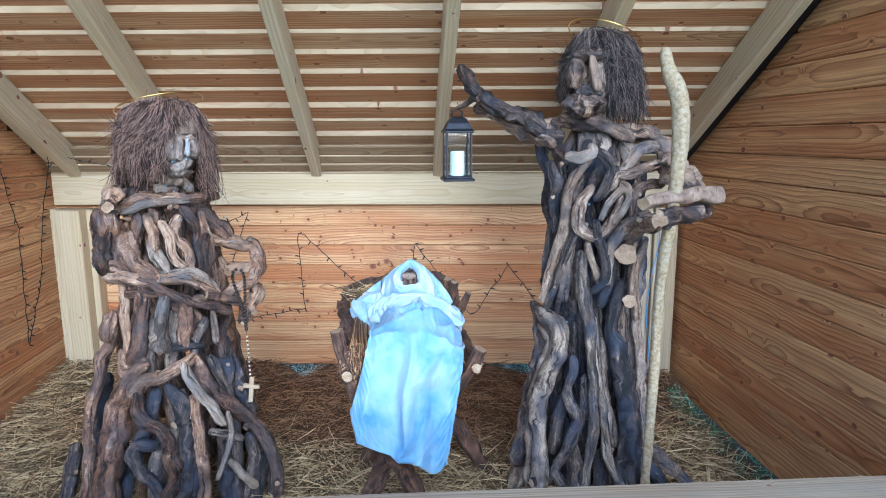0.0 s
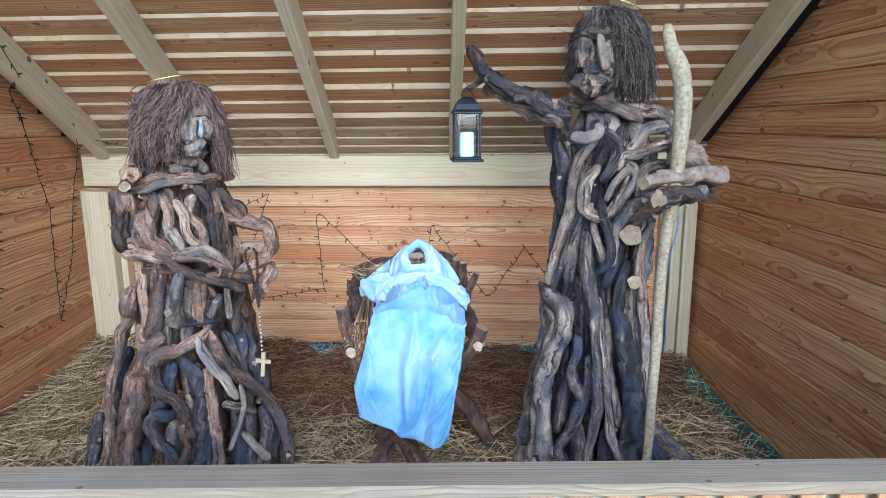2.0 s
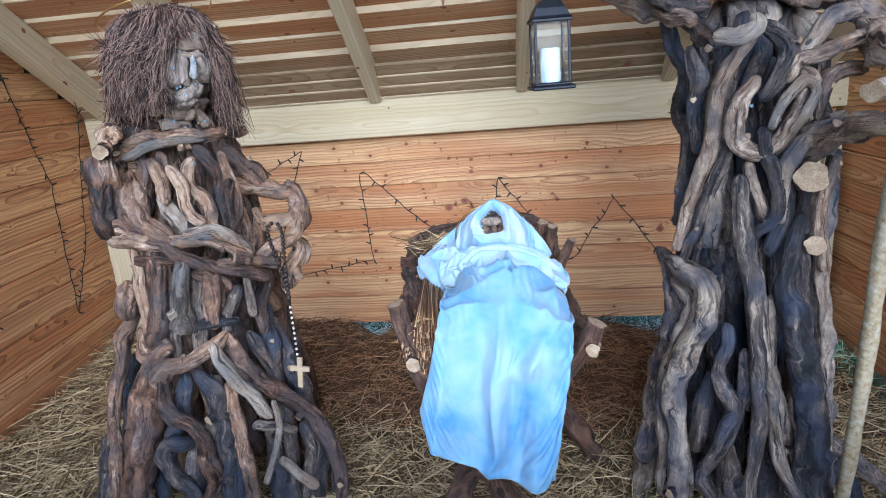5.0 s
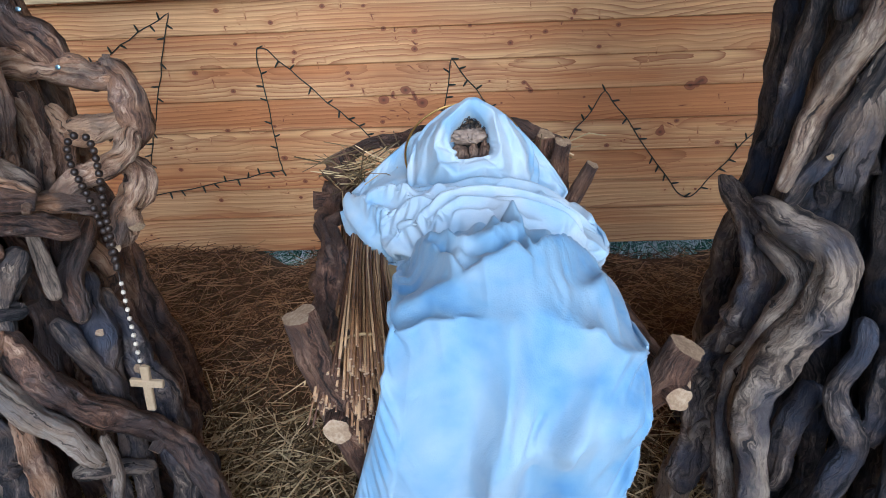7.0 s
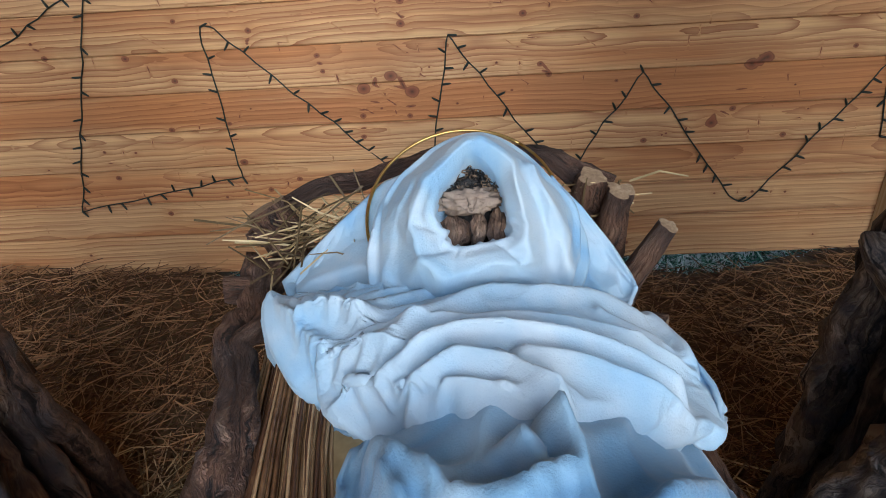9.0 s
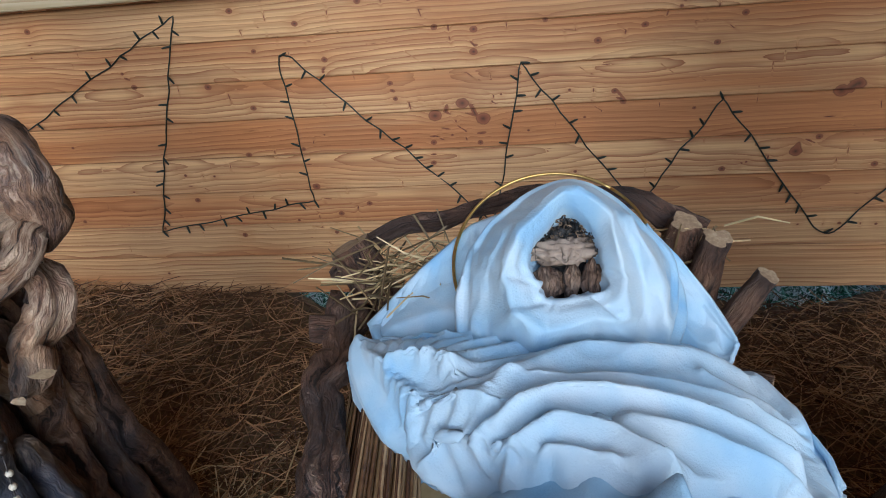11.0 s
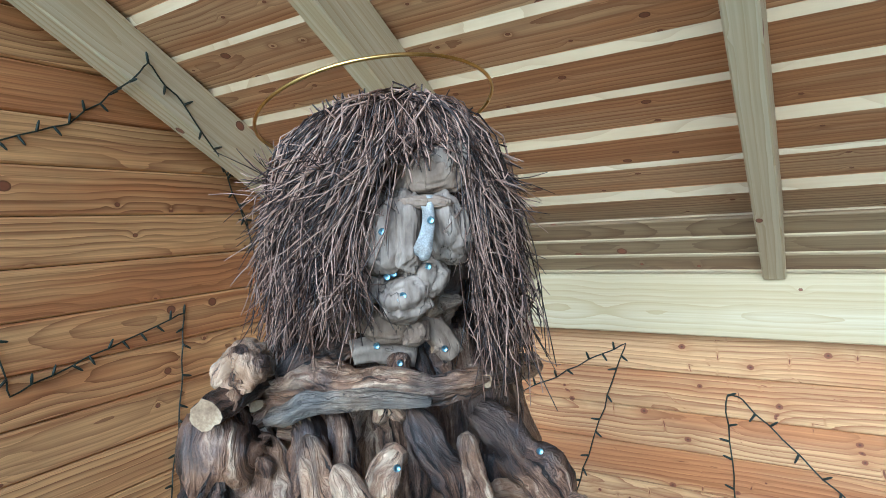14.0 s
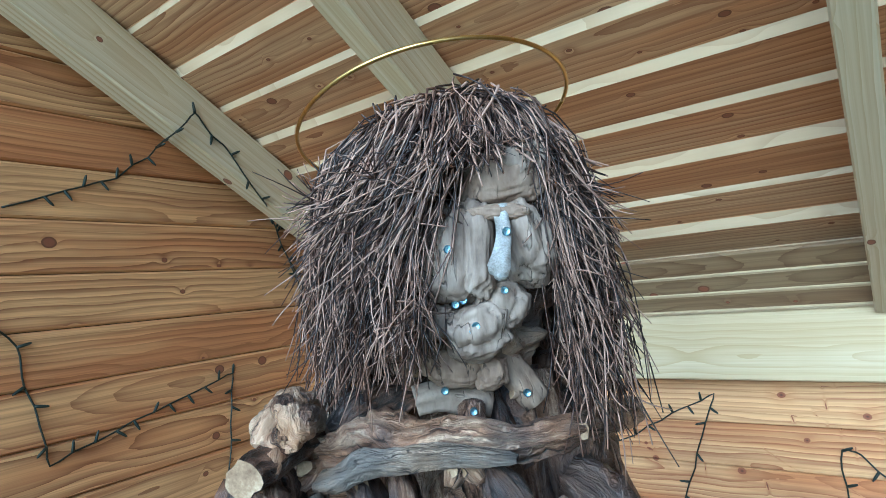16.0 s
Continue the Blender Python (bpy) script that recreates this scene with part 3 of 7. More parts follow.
# lapped filler boards added over the lit gap between lining and wall plate
eave_filler = tagged(new("trim"), "added filler boards above the wall plate, standing in for ceiling rows", "trim", kind="structure")
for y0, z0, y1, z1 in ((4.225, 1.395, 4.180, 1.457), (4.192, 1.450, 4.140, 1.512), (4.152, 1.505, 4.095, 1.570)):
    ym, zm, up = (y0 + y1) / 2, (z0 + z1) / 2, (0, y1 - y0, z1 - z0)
    beam("board", (-2.56, ym, zm), (1.60, ym, zm), 0.016, math.hypot(y1 - y0, z1 - z0), EAVE, eave_filler, up)
    beam("board_edge", (-2.56, y0 - 0.012, z0 + 0.006), (1.60, y0 - 0.012, z0 + 0.006), 0.016, 0.012, PALE_EDGE, eave_filler, up, 0.002)

# wall plate beam on its posts
wall_plate = beam("wall_plate", (-2.57, 4.262, 1.295), (1.60, 4.262, 1.295), 0.085, 0.212, PINE)
tagged(wall_plate, "pale pine beam along the top of the back wall", "beam", kind="structure")
for name, bits in (("corner_post", ((-2.60, 4.262, 0.06), (-2.535, 4.240, 0.045), (-2.44, 4.225, 0.145), (-2.345, 4.262, 0.045))),
                   ("corner_post", ((1.50, 4.235, 0.075), (1.43, 4.255, 0.065), (1.36, 4.265, 0.06)))):
    post = tagged(new(name), "pale pine corner post built up of upright boards", "post", "corner posts", "structure")
    for x, y, w in bits:
        ob = part("upright_board", box_bm(1.33, 2 * (BACK - y) - 0.012, w, 0.004), PINE, post)
        ob.matrix_world = along((x, y + 0.004, -0.17), (x, y + 0.004, 1.16), (1, 0, 0))

# side trim between outer rafters and walls; the black strip paints a dark gap
for x0, dx in ((-2.535, 0.10), (1.545, 0.07)):
    ob = beam("trim", (x0, 4.2, SOFFIT + 0.11), (x0 + dx * 2.8, 1.4, SOFFIT + 0.11 + SLOPE * 2.8), 0.05, 0.10, PINE if x0 < 0 else BLACK_METAL)
    tagged(ob, "narrow strip along the roof edge, trim on one side, dark gap on the other", "trim", kind="structure")

# rail across the open front, with upright slats below
front_rail = tagged(new("front_rail"), "low front rail, weathered cap board over upright slats", "rail", kind="structure")
ob = part("cap_board", box_bm(4.6, 0.120, 0.036, 0.005), CAP, front_rail, "weathered grey-brown cap board")
m = along((-2.4, rail_y(-2.4), 0.68), (2.2, rail_y(2.2), 0.68))
ob.matrix_world = m @ pose(0, -0.055, 0)
ob = part("cross_rail", box_bm(4.5, 0.045, 0.07, 0.004), PINE, front_rail)
ob.matrix_world = m @ pose(0, -0.03, -0.062)
ob = part("cross_rail", box_bm(4.5, 0.045, 0.07, 0.004), PINE, front_rail)
ob.matrix_world = m @ pose(0, -0.03, -0.72)


# ---- statues of knotted vine wood: one mesh each ----
STATUE_SLOTS = (ROOT, CUT, ROOT_GREY, TWIG, STEEL, PALE_WORN, FACE_WOOD)


def limb(bm, gnarl, seed, *pts, slot=0, cap=0):
    """One branch. cap 1: sawn ends; 0: worn, tapering ends."""
    pts = [(*p[:3], p[3] * 0.83) for p in pts]
    if not cap:
        for k, n in ((0, 1), (-1, -2)):
            p, q = np.array(pts[k]), np.array(pts[n])
            d = (p - q)[:3] / max(1e-6, np.linalg.norm((p - q)[:3]))
            pts[k] = (*(p[:3] - d * p[3] * 0.3), p[3] * 0.92)
            pts.insert(0 if k == 0 else len(pts), (*(p[:3] + d * p[3] * 0.5), p[3] * 0.45))
    tube(bm, pts, 18, 0.0095, gnarl, seed, slot, 1 if cap else slot, flute=2 + seed % 3, round_end=not cap)
    # sawn-off side shoots and burls
    rng = np.random.default_rng(seed * 7 + len(pts))
    for k in range(int(rng.integers(1, 4))):
        i = int(rng.integers(1, len(pts) - 1)) if len(pts) > 2 else 0
        p, q = np.array(pts[i]), np.array(pts[min(i + 1, len(pts) - 1)])
        c = p + (q - p) * rng.uniform(0, 1)
        ax = (q - p)[:3] / max(1e-6, np.linalg.norm((q - p)[:3]))
        out = np.cross(ax, rng.normal(0, 1, 3)) + np.array((0, -0.5, 0))
        out /= np.linalg.norm(out)
        r = c[3] * rng.uniform(0.3, 0.5)
        if rng.uniform() < 0.45:
            a, b = c[:3] + out * c[3] * 0.5, c[:3] + (out + ax * rng.normal(0, 0.3)) * (c[3] + r * rng.uniform(0.4, 1.3))
            tube(bm, [(*a, r * 1.25), (*((a + b) / 2), r * 1.05), (*b, r)], 9, 0.012, 0.35, seed + k, slot, 1)
        else:
            blob(bm, tuple(c[:3] + out * c[3] * 0.72), (r * 1.2, r * 1.2, r * 1.5), tuple(rng.uniform(-60, 60, 3)), seed + k, 0.45, slot=slot, sub=2)


def screw(bm, at, way):
    disc(bm, at, way, 0.0052, 4, 0.0022)


def inner_wood(bm, c, prof, count, seed):
    """Branches inside the figure, behind those that show."""
    rng = np.random.default_rng(seed)
    for i in range(count):
        a, pts = rng.uniform(0, 6.283), []
        squeeze = rng.uniform(0.5, 0.86)
        for z, r in prof:
            a += rng.uniform(-0.3, 0.3)
            pts.append((c[0] + r * squeeze * math.cos(a), c[1] + r * squeeze * math.sin(a), z + rng.uniform(-0.03, 0.03), rng.uniform(0.02, 0.04)))
        lo, hi = sorted(rng.choice(len(pts), 2, replace=False))
        if hi - lo < 2:
            lo, hi = 0, len(pts) - 1
        tube(bm, pts[lo:hi + 1], 8, 0.04, 0.32, seed * 50 + i, 0, 0)


def hair(bm, c, facing, radius, top, bottom, count, seed, gap=30.0):
    """Hair of stiff birch twigs: they start along a parting, lie over the crown and hang round the face, with forked tips."""
    rng = np.random.default_rng(seed)
    ahead = np.array((math.cos(radians(facing)), math.sin(radians(facing))))
    mid = np.array(c)
    depth = top - bottom

    def fork(p, q, n):
        p, q = np.array(p), np.array(q)
        ln = np.linalg.norm(q - p)
        for _ in range(n):
            a = p + (q - p) * rng.uniform(0.2, 0.8)
            e = a + (q - p) / ln * rng.uniform(0.025, 0.07) + rng.normal(0, 0.017, 3)
            tube(bm, [(*a, 0.0012), (*((a + e) / 2 + rng.normal(0, 0.003, 3)), 0.0010), (*e, 0.0006)], 3, 0.05, 0.0, 1, 3, 3)

    for i in range(count):
        fringe = i % 7 == 0
        side = rng.choice((-1, 1))
        a = (rng.uniform(0, gap + 4) if fringe else gap + (180 - gap) * rng.uniform(0, 1) ** 1.2) * side
        lift = rng.uniform(0.0, 1.0)
        near = max(0.0, 1.0 - (abs(a) - gap) / 75.0) if not fringe else 0.0
        # beside the face the twigs slant outwards as they fall, more so on the covered side
        turn = [a * (1.0 - near * (0.60 if side < 0 else 0.15)), a, a * (1.0 + 0.14 * near)]
        turn = [radians(facing + b + rng.normal(0, 5)) for b in turn]
        way = np.array((math.cos(turn[0]), math.sin(turn[0])))
        start = mid + ahead * radius * ((way @ ahead) * rng.uniform(0.2, 0.6) + rng.normal(0, 0.12)) + rng.normal(0, 0.02, 2)
        short = 0.72 if side < 0 and a > -110 else 0.97
        zend = top - depth * (rng.uniform(0.13, 0.21) if fringe else (0.26 + 0.74 * rng.uniform(0, 1) ** 0.75) * short) + rng.uniform(-0.02, 0.02)
        if side > 0 and not fringe and a < 85 and rng.uniform() < 0.40:
            zend = top - depth * rng.uniform(0.25, 0.55)
        rr = radius * (0.80 + 0.24 * lift)
        hang = max(0.0, (top - 0.11 - zend) / depth)
        flare = 1.0 + (0.42 * rng.uniform(0, 1) ** 1.3 - 0.04) * hang * 1.2
        edge = mid + way * rr
        pts = [(*start, top + 0.014 * lift - 0.008 + (0.022 * rng.uniform(0, 1) ** 2), 0)]
        q = start + (edge - start) * 0.5 + rng.normal(0, 0.010, 2)
        pts.append((*q, top - 0.018 + 0.018 * lift + rng.uniform(-0.008, 0.010), 0))
        q = start + (edge - start) * 0.88 + rng.normal(0, 0.008, 2)
        pts.append((*q, top - 0.068 + 0.018 * lift + rng.uniform(-0.014, 0.014), 0))
        if fringe:
            q = start + (edge - start) * 1.02 + rng.normal(0, 0.008, 2)
            pts.append((*q, zend, 0))
        else:
            for k, an in ((0.42, turn[1]), (1.0, turn[2])):
                r = rr * (1.01 + (flare - 1.0) * k) + rng.normal(0, 0.009)
                pts.append((mid[0] + r * math.cos(an), mid[1] + r * math.sin(an), top - 0.10 + (zend - top + 0.10) * k, 0))
        r0 = rng.uniform(0.0009, 0.0022)
        pts = [(*p[:3], r0 * (1.0 - 0.55 * n / (len(pts) - 1))) for n, p in enumerate(pts)]
        tube(bm, pts, 4, 0.05, 0.0, i, 3, 3)
        if not fringe:
            fork(pts[-2][:3], pts[-1][:3], int(rng.integers(2, 5)))
            if i % 2:
                fork(pts[-3][:3], pts[-2][:3], 2)
    # an inner layer close to the head
    for i in range(count // 3):
        a = rng.uniform(gap + 45, 180) * rng.choice((-1, 1))
        pts = []
        for turn_k, rad_k, dz in ((0.8, 0.25, -0.03), (0.95, 0.62, -0.07), (1.0, 0.76, -0.2), (1.0, 0.82, -rng.uniform(0.25, 0.85) * depth)):
            ang = radians(facing + a * turn_k + rng.normal(0, 4))
            pts.append((c[0] + radius * rad_k * math.cos(ang), c[1] + radius * rad_k * math.sin(ang), top + dz, rng.uniform(0.0016, 0.0026)))
        tube(bm, pts, 4, 0.06, 0.0, i, 3, 3)
    # short cut ends that stand up along the parting and out over the crown
    for i in range(count // 3):
        tuft = i % 3 == 0
        if tuft:
            base = mid + ahead * radius * rng.uniform(-0.7, 0.5) + np.array((-ahead[1], ahead[0])) * radius * (rng.choice((-0.36, 0.10)) + rng.normal(0, 0.13))
        else:
            an, rad = rng.uniform(0, 6.283), radius * rng.uniform(0.1, 0.97)
            base = mid + rad * np.array((math.cos(an), math.sin(an)))
        away = (base - mid) / radius
        z = top - 0.010 - 0.075 * (away @ away) ** 1.6 + rng.uniform(-0.006, 0.008)
        d = np.array((*(away * 0.7 + rng.normal(0, 0.35, 2)), rng.uniform(0.6, 1.2))) if tuft else np.array((*(away + rng.normal(0, 0.3, 2)), -0.9 * (away @ away) + rng.uniform(-0.1, 0.25)))
        d *= rng.uniform(0.025, 0.05) / np.linalg.norm(d)
        tube(bm, [(base[0], base[1], z, 0.0020), (base[0] + d[0], base[1] + d[1], z + d[2], 0.0012)], 4, 0.06, 0.0, i, 3, 3)


def lump(bm, at, radii, roll, seed, rough, slot):
    """A worn, split piece of root wood screwed on to a face: flattish, with blunt corners and cracks."""
    own = bmesh.new()
    bmesh.ops.create_icosphere(own, subdivisions=5, radius=1.0)
    uv = own.loops.layers.uv.new("UVMap")
    o = Vector((seed * 1.7, seed * 0.6, 3.0))
    for v in own.verts:
        n = v.co.copy()
        q = Vector([math.copysign(abs(t) ** 0.72, t) for t in n])
        q = q * (1.0 / max(0.9, q.length)) ** 0.45
        k = 1 + rough * (noise.noise(n * 1.3 + o) + 0.45 * noise.noise(n * 2.9 + o))
        grain = abs(noise.noise(Vector((n.x * 5.0 + 1.2 * noise.noise(n * 1.5 + o), n.y * 5.0, n.z * 0.9)) + o))
        k -= 0.09 * max(0.0, 0.07 - grain) / 0.07
        k += 0.05 * noise.noise(Vector((n.x * 9, n.y * 9, n.z * 2.2)) + o)
        v.co = Vector((q.x * radii[0], q.y * radii[1], q.z * radii[2])) * k * 1.14
    for f in own.faces:
        f.smooth, f.material_index = True, slot
        for lo in f.loops:
            lo[uv].uv = (math.atan2(lo.vert.co.y, lo.vert.co.x) / 6.2832, lo.vert.co.z)
    bmesh.ops.transform(own, matrix=pose(*at, 0, 0, 38) @ pose(0, 0, 0, 0, roll, 0), verts=own.verts)
    tmp = bpy.data.meshes.new("tmp")
    own.to_mesh(tmp)
    own.free()
    bm.from_mesh(tmp)
    bpy.data.meshes.remove(tmp)


def seated_woman():
    s = bmesh.new()
    inner_wood(s, (-1.24, 2.99), [(-0.16, 0.44), (0.2, 0.38), (0.45, 0.32), (0.7, 0.29), (0.9, 0.24), (1.1, 0.22), (1.3, 0.19), (1.42, 0.12)], 70, 3)
    limb(s, 0.42, 11, (-1.377, 2.726, 1.307, 0.033), (-1.360, 2.759, 1.337, 0.035), (-1.241, 2.768, 1.363, 0.032), (-1.142, 2.784, 1.370, 0.028), (-1.053, 2.858, 1.364, 0.024), (-1.042, 3.032, 1.359, 0.023))
    limb(s, 0.42, 12, (-1.332, 2.733, 1.311, 0.018), (-1.238, 2.726, 1.344, 0.018), (-1.146, 2.742, 1.356, 0.014), (-1.070, 2.778, 1.353, 0.008), slot=2)
    limb(s, 0.45, 18, (-1.388, 2.696, 1.311, 0.061), (-1.368, 2.696, 1.240, 0.065), (-1.368, 2.704, 1.148, 0.065), (-1.307, 2.684, 1.082, 0.059), (-1.198, 2.662, 1.041, 0.051))
    limb(s, 0.45, 19, (-1.376, 2.658, 1.289, 0.030), (-1.383, 2.636, 1.213, 0.037), (-1.386, 2.631, 1.138, 0.039), (-1.380, 2.641, 1.074, 0.034))
    limb(s, 0.42, 20, (-1.382, 2.634, 1.047, 0.027), (-1.248, 2.623, 1.049, 0.032), (-1.126, 2.636, 1.044, 0.032), (-1.047, 2.668, 1.039, 0.030), (-0.988, 2.706, 0.990, 0.027), (-0.956, 2.735, 0.954, 0.025))
    limb(s, 0.42, 21, (-1.287, 2.622, 0.988, 0.022), (-1.181, 2.622, 0.981, 0.024), (-1.078, 2.651, 0.955, 0.026), (-0.988, 2.710, 0.915, 0.025), (-0.920, 2.779, 0.872, 0.022))
    limb(s, 0.42, 22, (-0.982, 2.694, 0.968, 0.025), (-0.945, 2.732, 0.944, 0.026), cap=1)
    limb(s, 0.42, 23, (-1.348, 2.786, 1.316, 0.027), (-1.290, 2.755, 1.272, 0.034), (-1.297, 2.754, 1.204, 0.037), (-1.300, 2.740, 1.129, 0.030))
    limb(s, 0.42, 24, (-1.230, 2.767, 1.325, 0.021), (-1.197, 2.755, 1.292, 0.023), (-1.199, 2.749, 1.230, 0.023), (-1.199, 2.742, 1.166, 0.022))
    limb(s, 0.35, 25, (-1.218, 2.711, 1.186, 0.021), (-1.198, 2.721, 1.136, 0.034), (-1.177, 2.725, 1.079, 0.040), (-1.159, 2.732, 1.018, 0.045), slot=2)
    limb(s, 0.42, 26, (-1.097, 2.741, 1.285, 0.028), (-1.114, 2.735, 1.238, 0.034), (-1.097, 2.737, 1.176, 0.034), (-1.080, 2.737, 1.113, 0.032), (-1.070, 2.738, 1.048, 0.031))
    limb(s, 0.42, 27, (-1.105, 2.789, 1.332, 0.022), (-1.075, 2.791, 1.284, 0.025), (-1.059, 2.804, 1.217, 0.029), (-1.051, 2.804, 1.134, 0.032), (-1.049, 2.790, 1.043, 0.027))
    limb(s, 0.42, 28, (-1.033, 2.813, 1.300, 0.017), (-1.024, 2.824, 1.221, 0.024), (-1.020, 2.826, 1.127, 0.029), (-1.023, 2.812, 1.035, 0.032), (-1.027, 2.797, 0.940, 0.030))
    limb(s, 0.42, 29, (-1.087, 2.930, 1.294, 0.033), (-1.055, 2.950, 1.262, 0.040), (-1.019, 2.970, 1.214, 0.043), (-0.998, 2.990, 1.146, 0.037), cap=1)
    limb(s, 0.42, 30, (-1.067, 2.930, 1.164, 0.038), (-1.010, 2.950, 1.155, 0.036), (-0.934, 2.970, 1.136, 0.034), (-0.869, 2.990, 1.128, 0.035))
    limb(s, 0.42, 31, (-0.894, 2.990, 1.147, 0.027), (-0.852, 2.983, 1.106, 0.032), (-0.840, 2.977, 1.049, 0.034), (-0.856, 2.970, 0.987, 0.033))
    limb(s, 0.42, 32, (-0.843, 2.960, 1.005, 0.028), (-0.854, 2.907, 0.989, 0.027), (-0.890, 2.853, 0.963, 0.026), (-0.982, 2.800, 0.916, 0.025))
    limb(s, 0.42, 33, (-1.025, 2.980, 1.062, 0.025), (-0.995, 2.980, 1.020, 0.027), (-0.925, 2.980, 1.012, 0.026), (-0.859, 2.980, 1.046, 0.023))
    limb(s, 0.42, 34, (-0.877, 2.940, 0.957, 0.028), (-0.834, 2.920, 0.917, 0.034), (-0.851, 2.900, 0.868, 0.039), (-0.898, 2.880, 0.804, 0.044))
    limb(s, 0.42, 35, (-1.034, 2.992, 1.056, 0.030), (-1.033, 2.985, 0.968, 0.034), (-1.027, 2.939, 0.900, 0.034), (-1.025, 2.871, 0.850, 0.030))
    limb(s, 0.42, 36, (-1.141, 2.760, 1.326, 0.017), (-1.136, 2.778, 1.348, 0.018), (-1.117, 2.778, 1.331, 0.019))
    limb(s, 0.42, 37, (-1.119, 2.787, 1.135, 0.023), (-1.103, 2.796, 1.093, 0.025), (-1.090, 2.807, 1.039, 0.028))
    limb(s, 0.42, 38, (-1.045, 2.899, 1.094, 0.026), (-1.040, 2.916, 1.001, 0.030), (-1.044, 2.894, 0.900, 0.033))
    limb(s, 0.42, 39, (-1.399, 2.701, 0.882, 0.034), (-1.409, 2.683, 0.833, 0.035), (-1.414, 2.684, 0.770, 0.036))
    limb(s, 0.42, 40, (-1.143, 2.662, 0.942, 0.028), (-1.099, 2.678, 0.901, 0.030), (-1.040, 2.702, 0.857, 0.033))
    limb(s, 0.26, 41, (-1.228, 2.589, 0.701, 0.038), (-1.303, 2.591, 0.592, 0.056), (-1.353, 2.585, 0.477, 0.056), (-1.360, 2.541, 0.365, 0.056), (-1.353, 2.489, 0.260, 0.058), (-1.340, 2.436, 0.157, 0.061), (-1.328, 2.392, 0.078, 0.060))
    limb(s, 0.26, 42, (-1.033, 2.633, 0.715, 0.023), (-1.069, 2.597, 0.675, 0.029), (-1.134, 2.563, 0.651, 0.029), (-1.210, 2.556, 0.632, 0.032), (-1.275, 2.559, 0.571, 0.038))
    limb(s, 0.28, 43, (-1.251, 2.559, 0.586, 0.032), (-1.248, 2.547, 0.518, 0.032), (-1.209, 2.527, 0.458, 0.032), (-1.143, 2.523, 0.421, 0.032), (-1.110, 2.519, 0.375, 0.035), (-1.101, 2.505, 0.303, 0.035), (-1.086, 2.496, 0.227, 0.035), (-1.119, 2.475, 0.149, 0.032), (-1.138, 2.461, 0.054, 0.032))
    limb(s, 0.28, 44, (-1.174, 2.530, 0.360, 0.026), (-1.241, 2.531, 0.357, 0.032), (-1.263, 2.521, 0.304, 0.035), (-1.229, 2.504, 0.248, 0.032), (-1.175, 2.500, 0.195, 0.032), (-1.141, 2.496, 0.125, 0.029), slot=7)
    limb(s, 0.26, 45, (-1.129, 2.584, 0.595, 0.029), (-1.084, 2.584, 0.510, 0.038), (-1.063, 2.570, 0.421, 0.041), (-1.056, 2.550, 0.324, 0.044), (-1.056, 2.524, 0.204, 0.047), (-1.064, 2.507, 0.092, 0.047), (-1.068, 2.482, 0.011, 0.047), slot=7)
    limb(s, 0.26, 46, (-1.039, 2.599, 0.538, 0.026), (-1.018, 2.580, 0.414, 0.035), (-1.002, 2.563, 0.316, 0.035), (-0.988, 2.548, 0.215, 0.035), (-0.985, 2.532, 0.102, 0.035), (-0.987, 2.509, 0.005, 0.035))
    limb(s, 0.25, 47, (-1.064, 2.592, 0.692, 0.023), (-1.026, 2.594, 0.604, 0.029), (-0.981, 2.604, 0.520, 0.029), (-0.948, 2.618, 0.462, 0.029), (-0.922, 2.623, 0.410, 0.024), slot=2)
    limb(s, 0.25, 48, (-0.908, 2.644, 0.453, 0.015), (-0.891, 2.621, 0.362, 0.015), (-0.901, 2.583, 0.296, 0.015), (-0.927, 2.539, 0.205, 0.015), slot=2)
    limb(s, 0.24, 49, (-1.036, 2.646, 0.700, 0.035), (-0.998, 2.646, 0.594, 0.041), (-0.946, 2.675, 0.513, 0.042), (-0.895, 2.715, 0.438, 0.040), (-0.841, 2.757, 0.360, 0.037), (-0.779, 2.741, 0.282, 0.034), (-0.732, 2.713, 0.196, 0.034), (-0.711, 2.675, 0.118, 0.031), (-0.716, 2.639, 0.064, 0.027))
    limb(s, 0.28, 50, (-0.804, 2.842, 0.200, 0.029), (-0.811, 2.778, 0.133, 0.029), (-0.819, 2.725, 0.062, 0.031), (-0.827, 2.694, -0.006, 0.028), (-0.840, 2.675, -0.097, 0.028), slot=7)
    limb(s, 0.28, 51, (-0.906, 2.628, 0.233, 0.018), (-0.859, 2.668, 0.135, 0.021), (-0.825, 2.699, 0.075, 0.019), slot=2)
    limb(s, 0.28, 52, (-0.789, 2.800, 0.105, 0.019), (-0.781, 2.772, -0.012, 0.019), (-0.781, 2.770, -0.102, 0.019), slot=7)
    limb(s, 0.28, 53, (-0.987, 2.896, 0.644, 0.041), (-0.947, 2.878, 0.508, 0.045), (-0.906, 2.876, 0.377, 0.042), (-0.875, 2.866, 0.264, 0.039), slot=7)
    limb(s, 0.28, 54, (-0.990, 2.861, 0.712, 0.034), (-0.962, 2.809, 0.565, 0.037), (-0.944, 2.771, 0.456, 0.037), slot=7)
    limb(s, 0.24, 55, (-1.335, 2.686, 0.934, 0.024), (-1.431, 2.748, 0.762, 0.028), (-1.467, 2.697, 0.675, 0.033), (-1.466, 2.667, 0.601, 0.027), (-1.478, 2.624, 0.518, 0.027), (-1.481, 2.571, 0.408, 0.027), (-1.466, 2.542, 0.328, 0.030), (-1.461, 2.498, 0.244, 0.029), (-1.449, 2.455, 0.160, 0.026), (-1.441, 2.415, 0.090, 0.026))
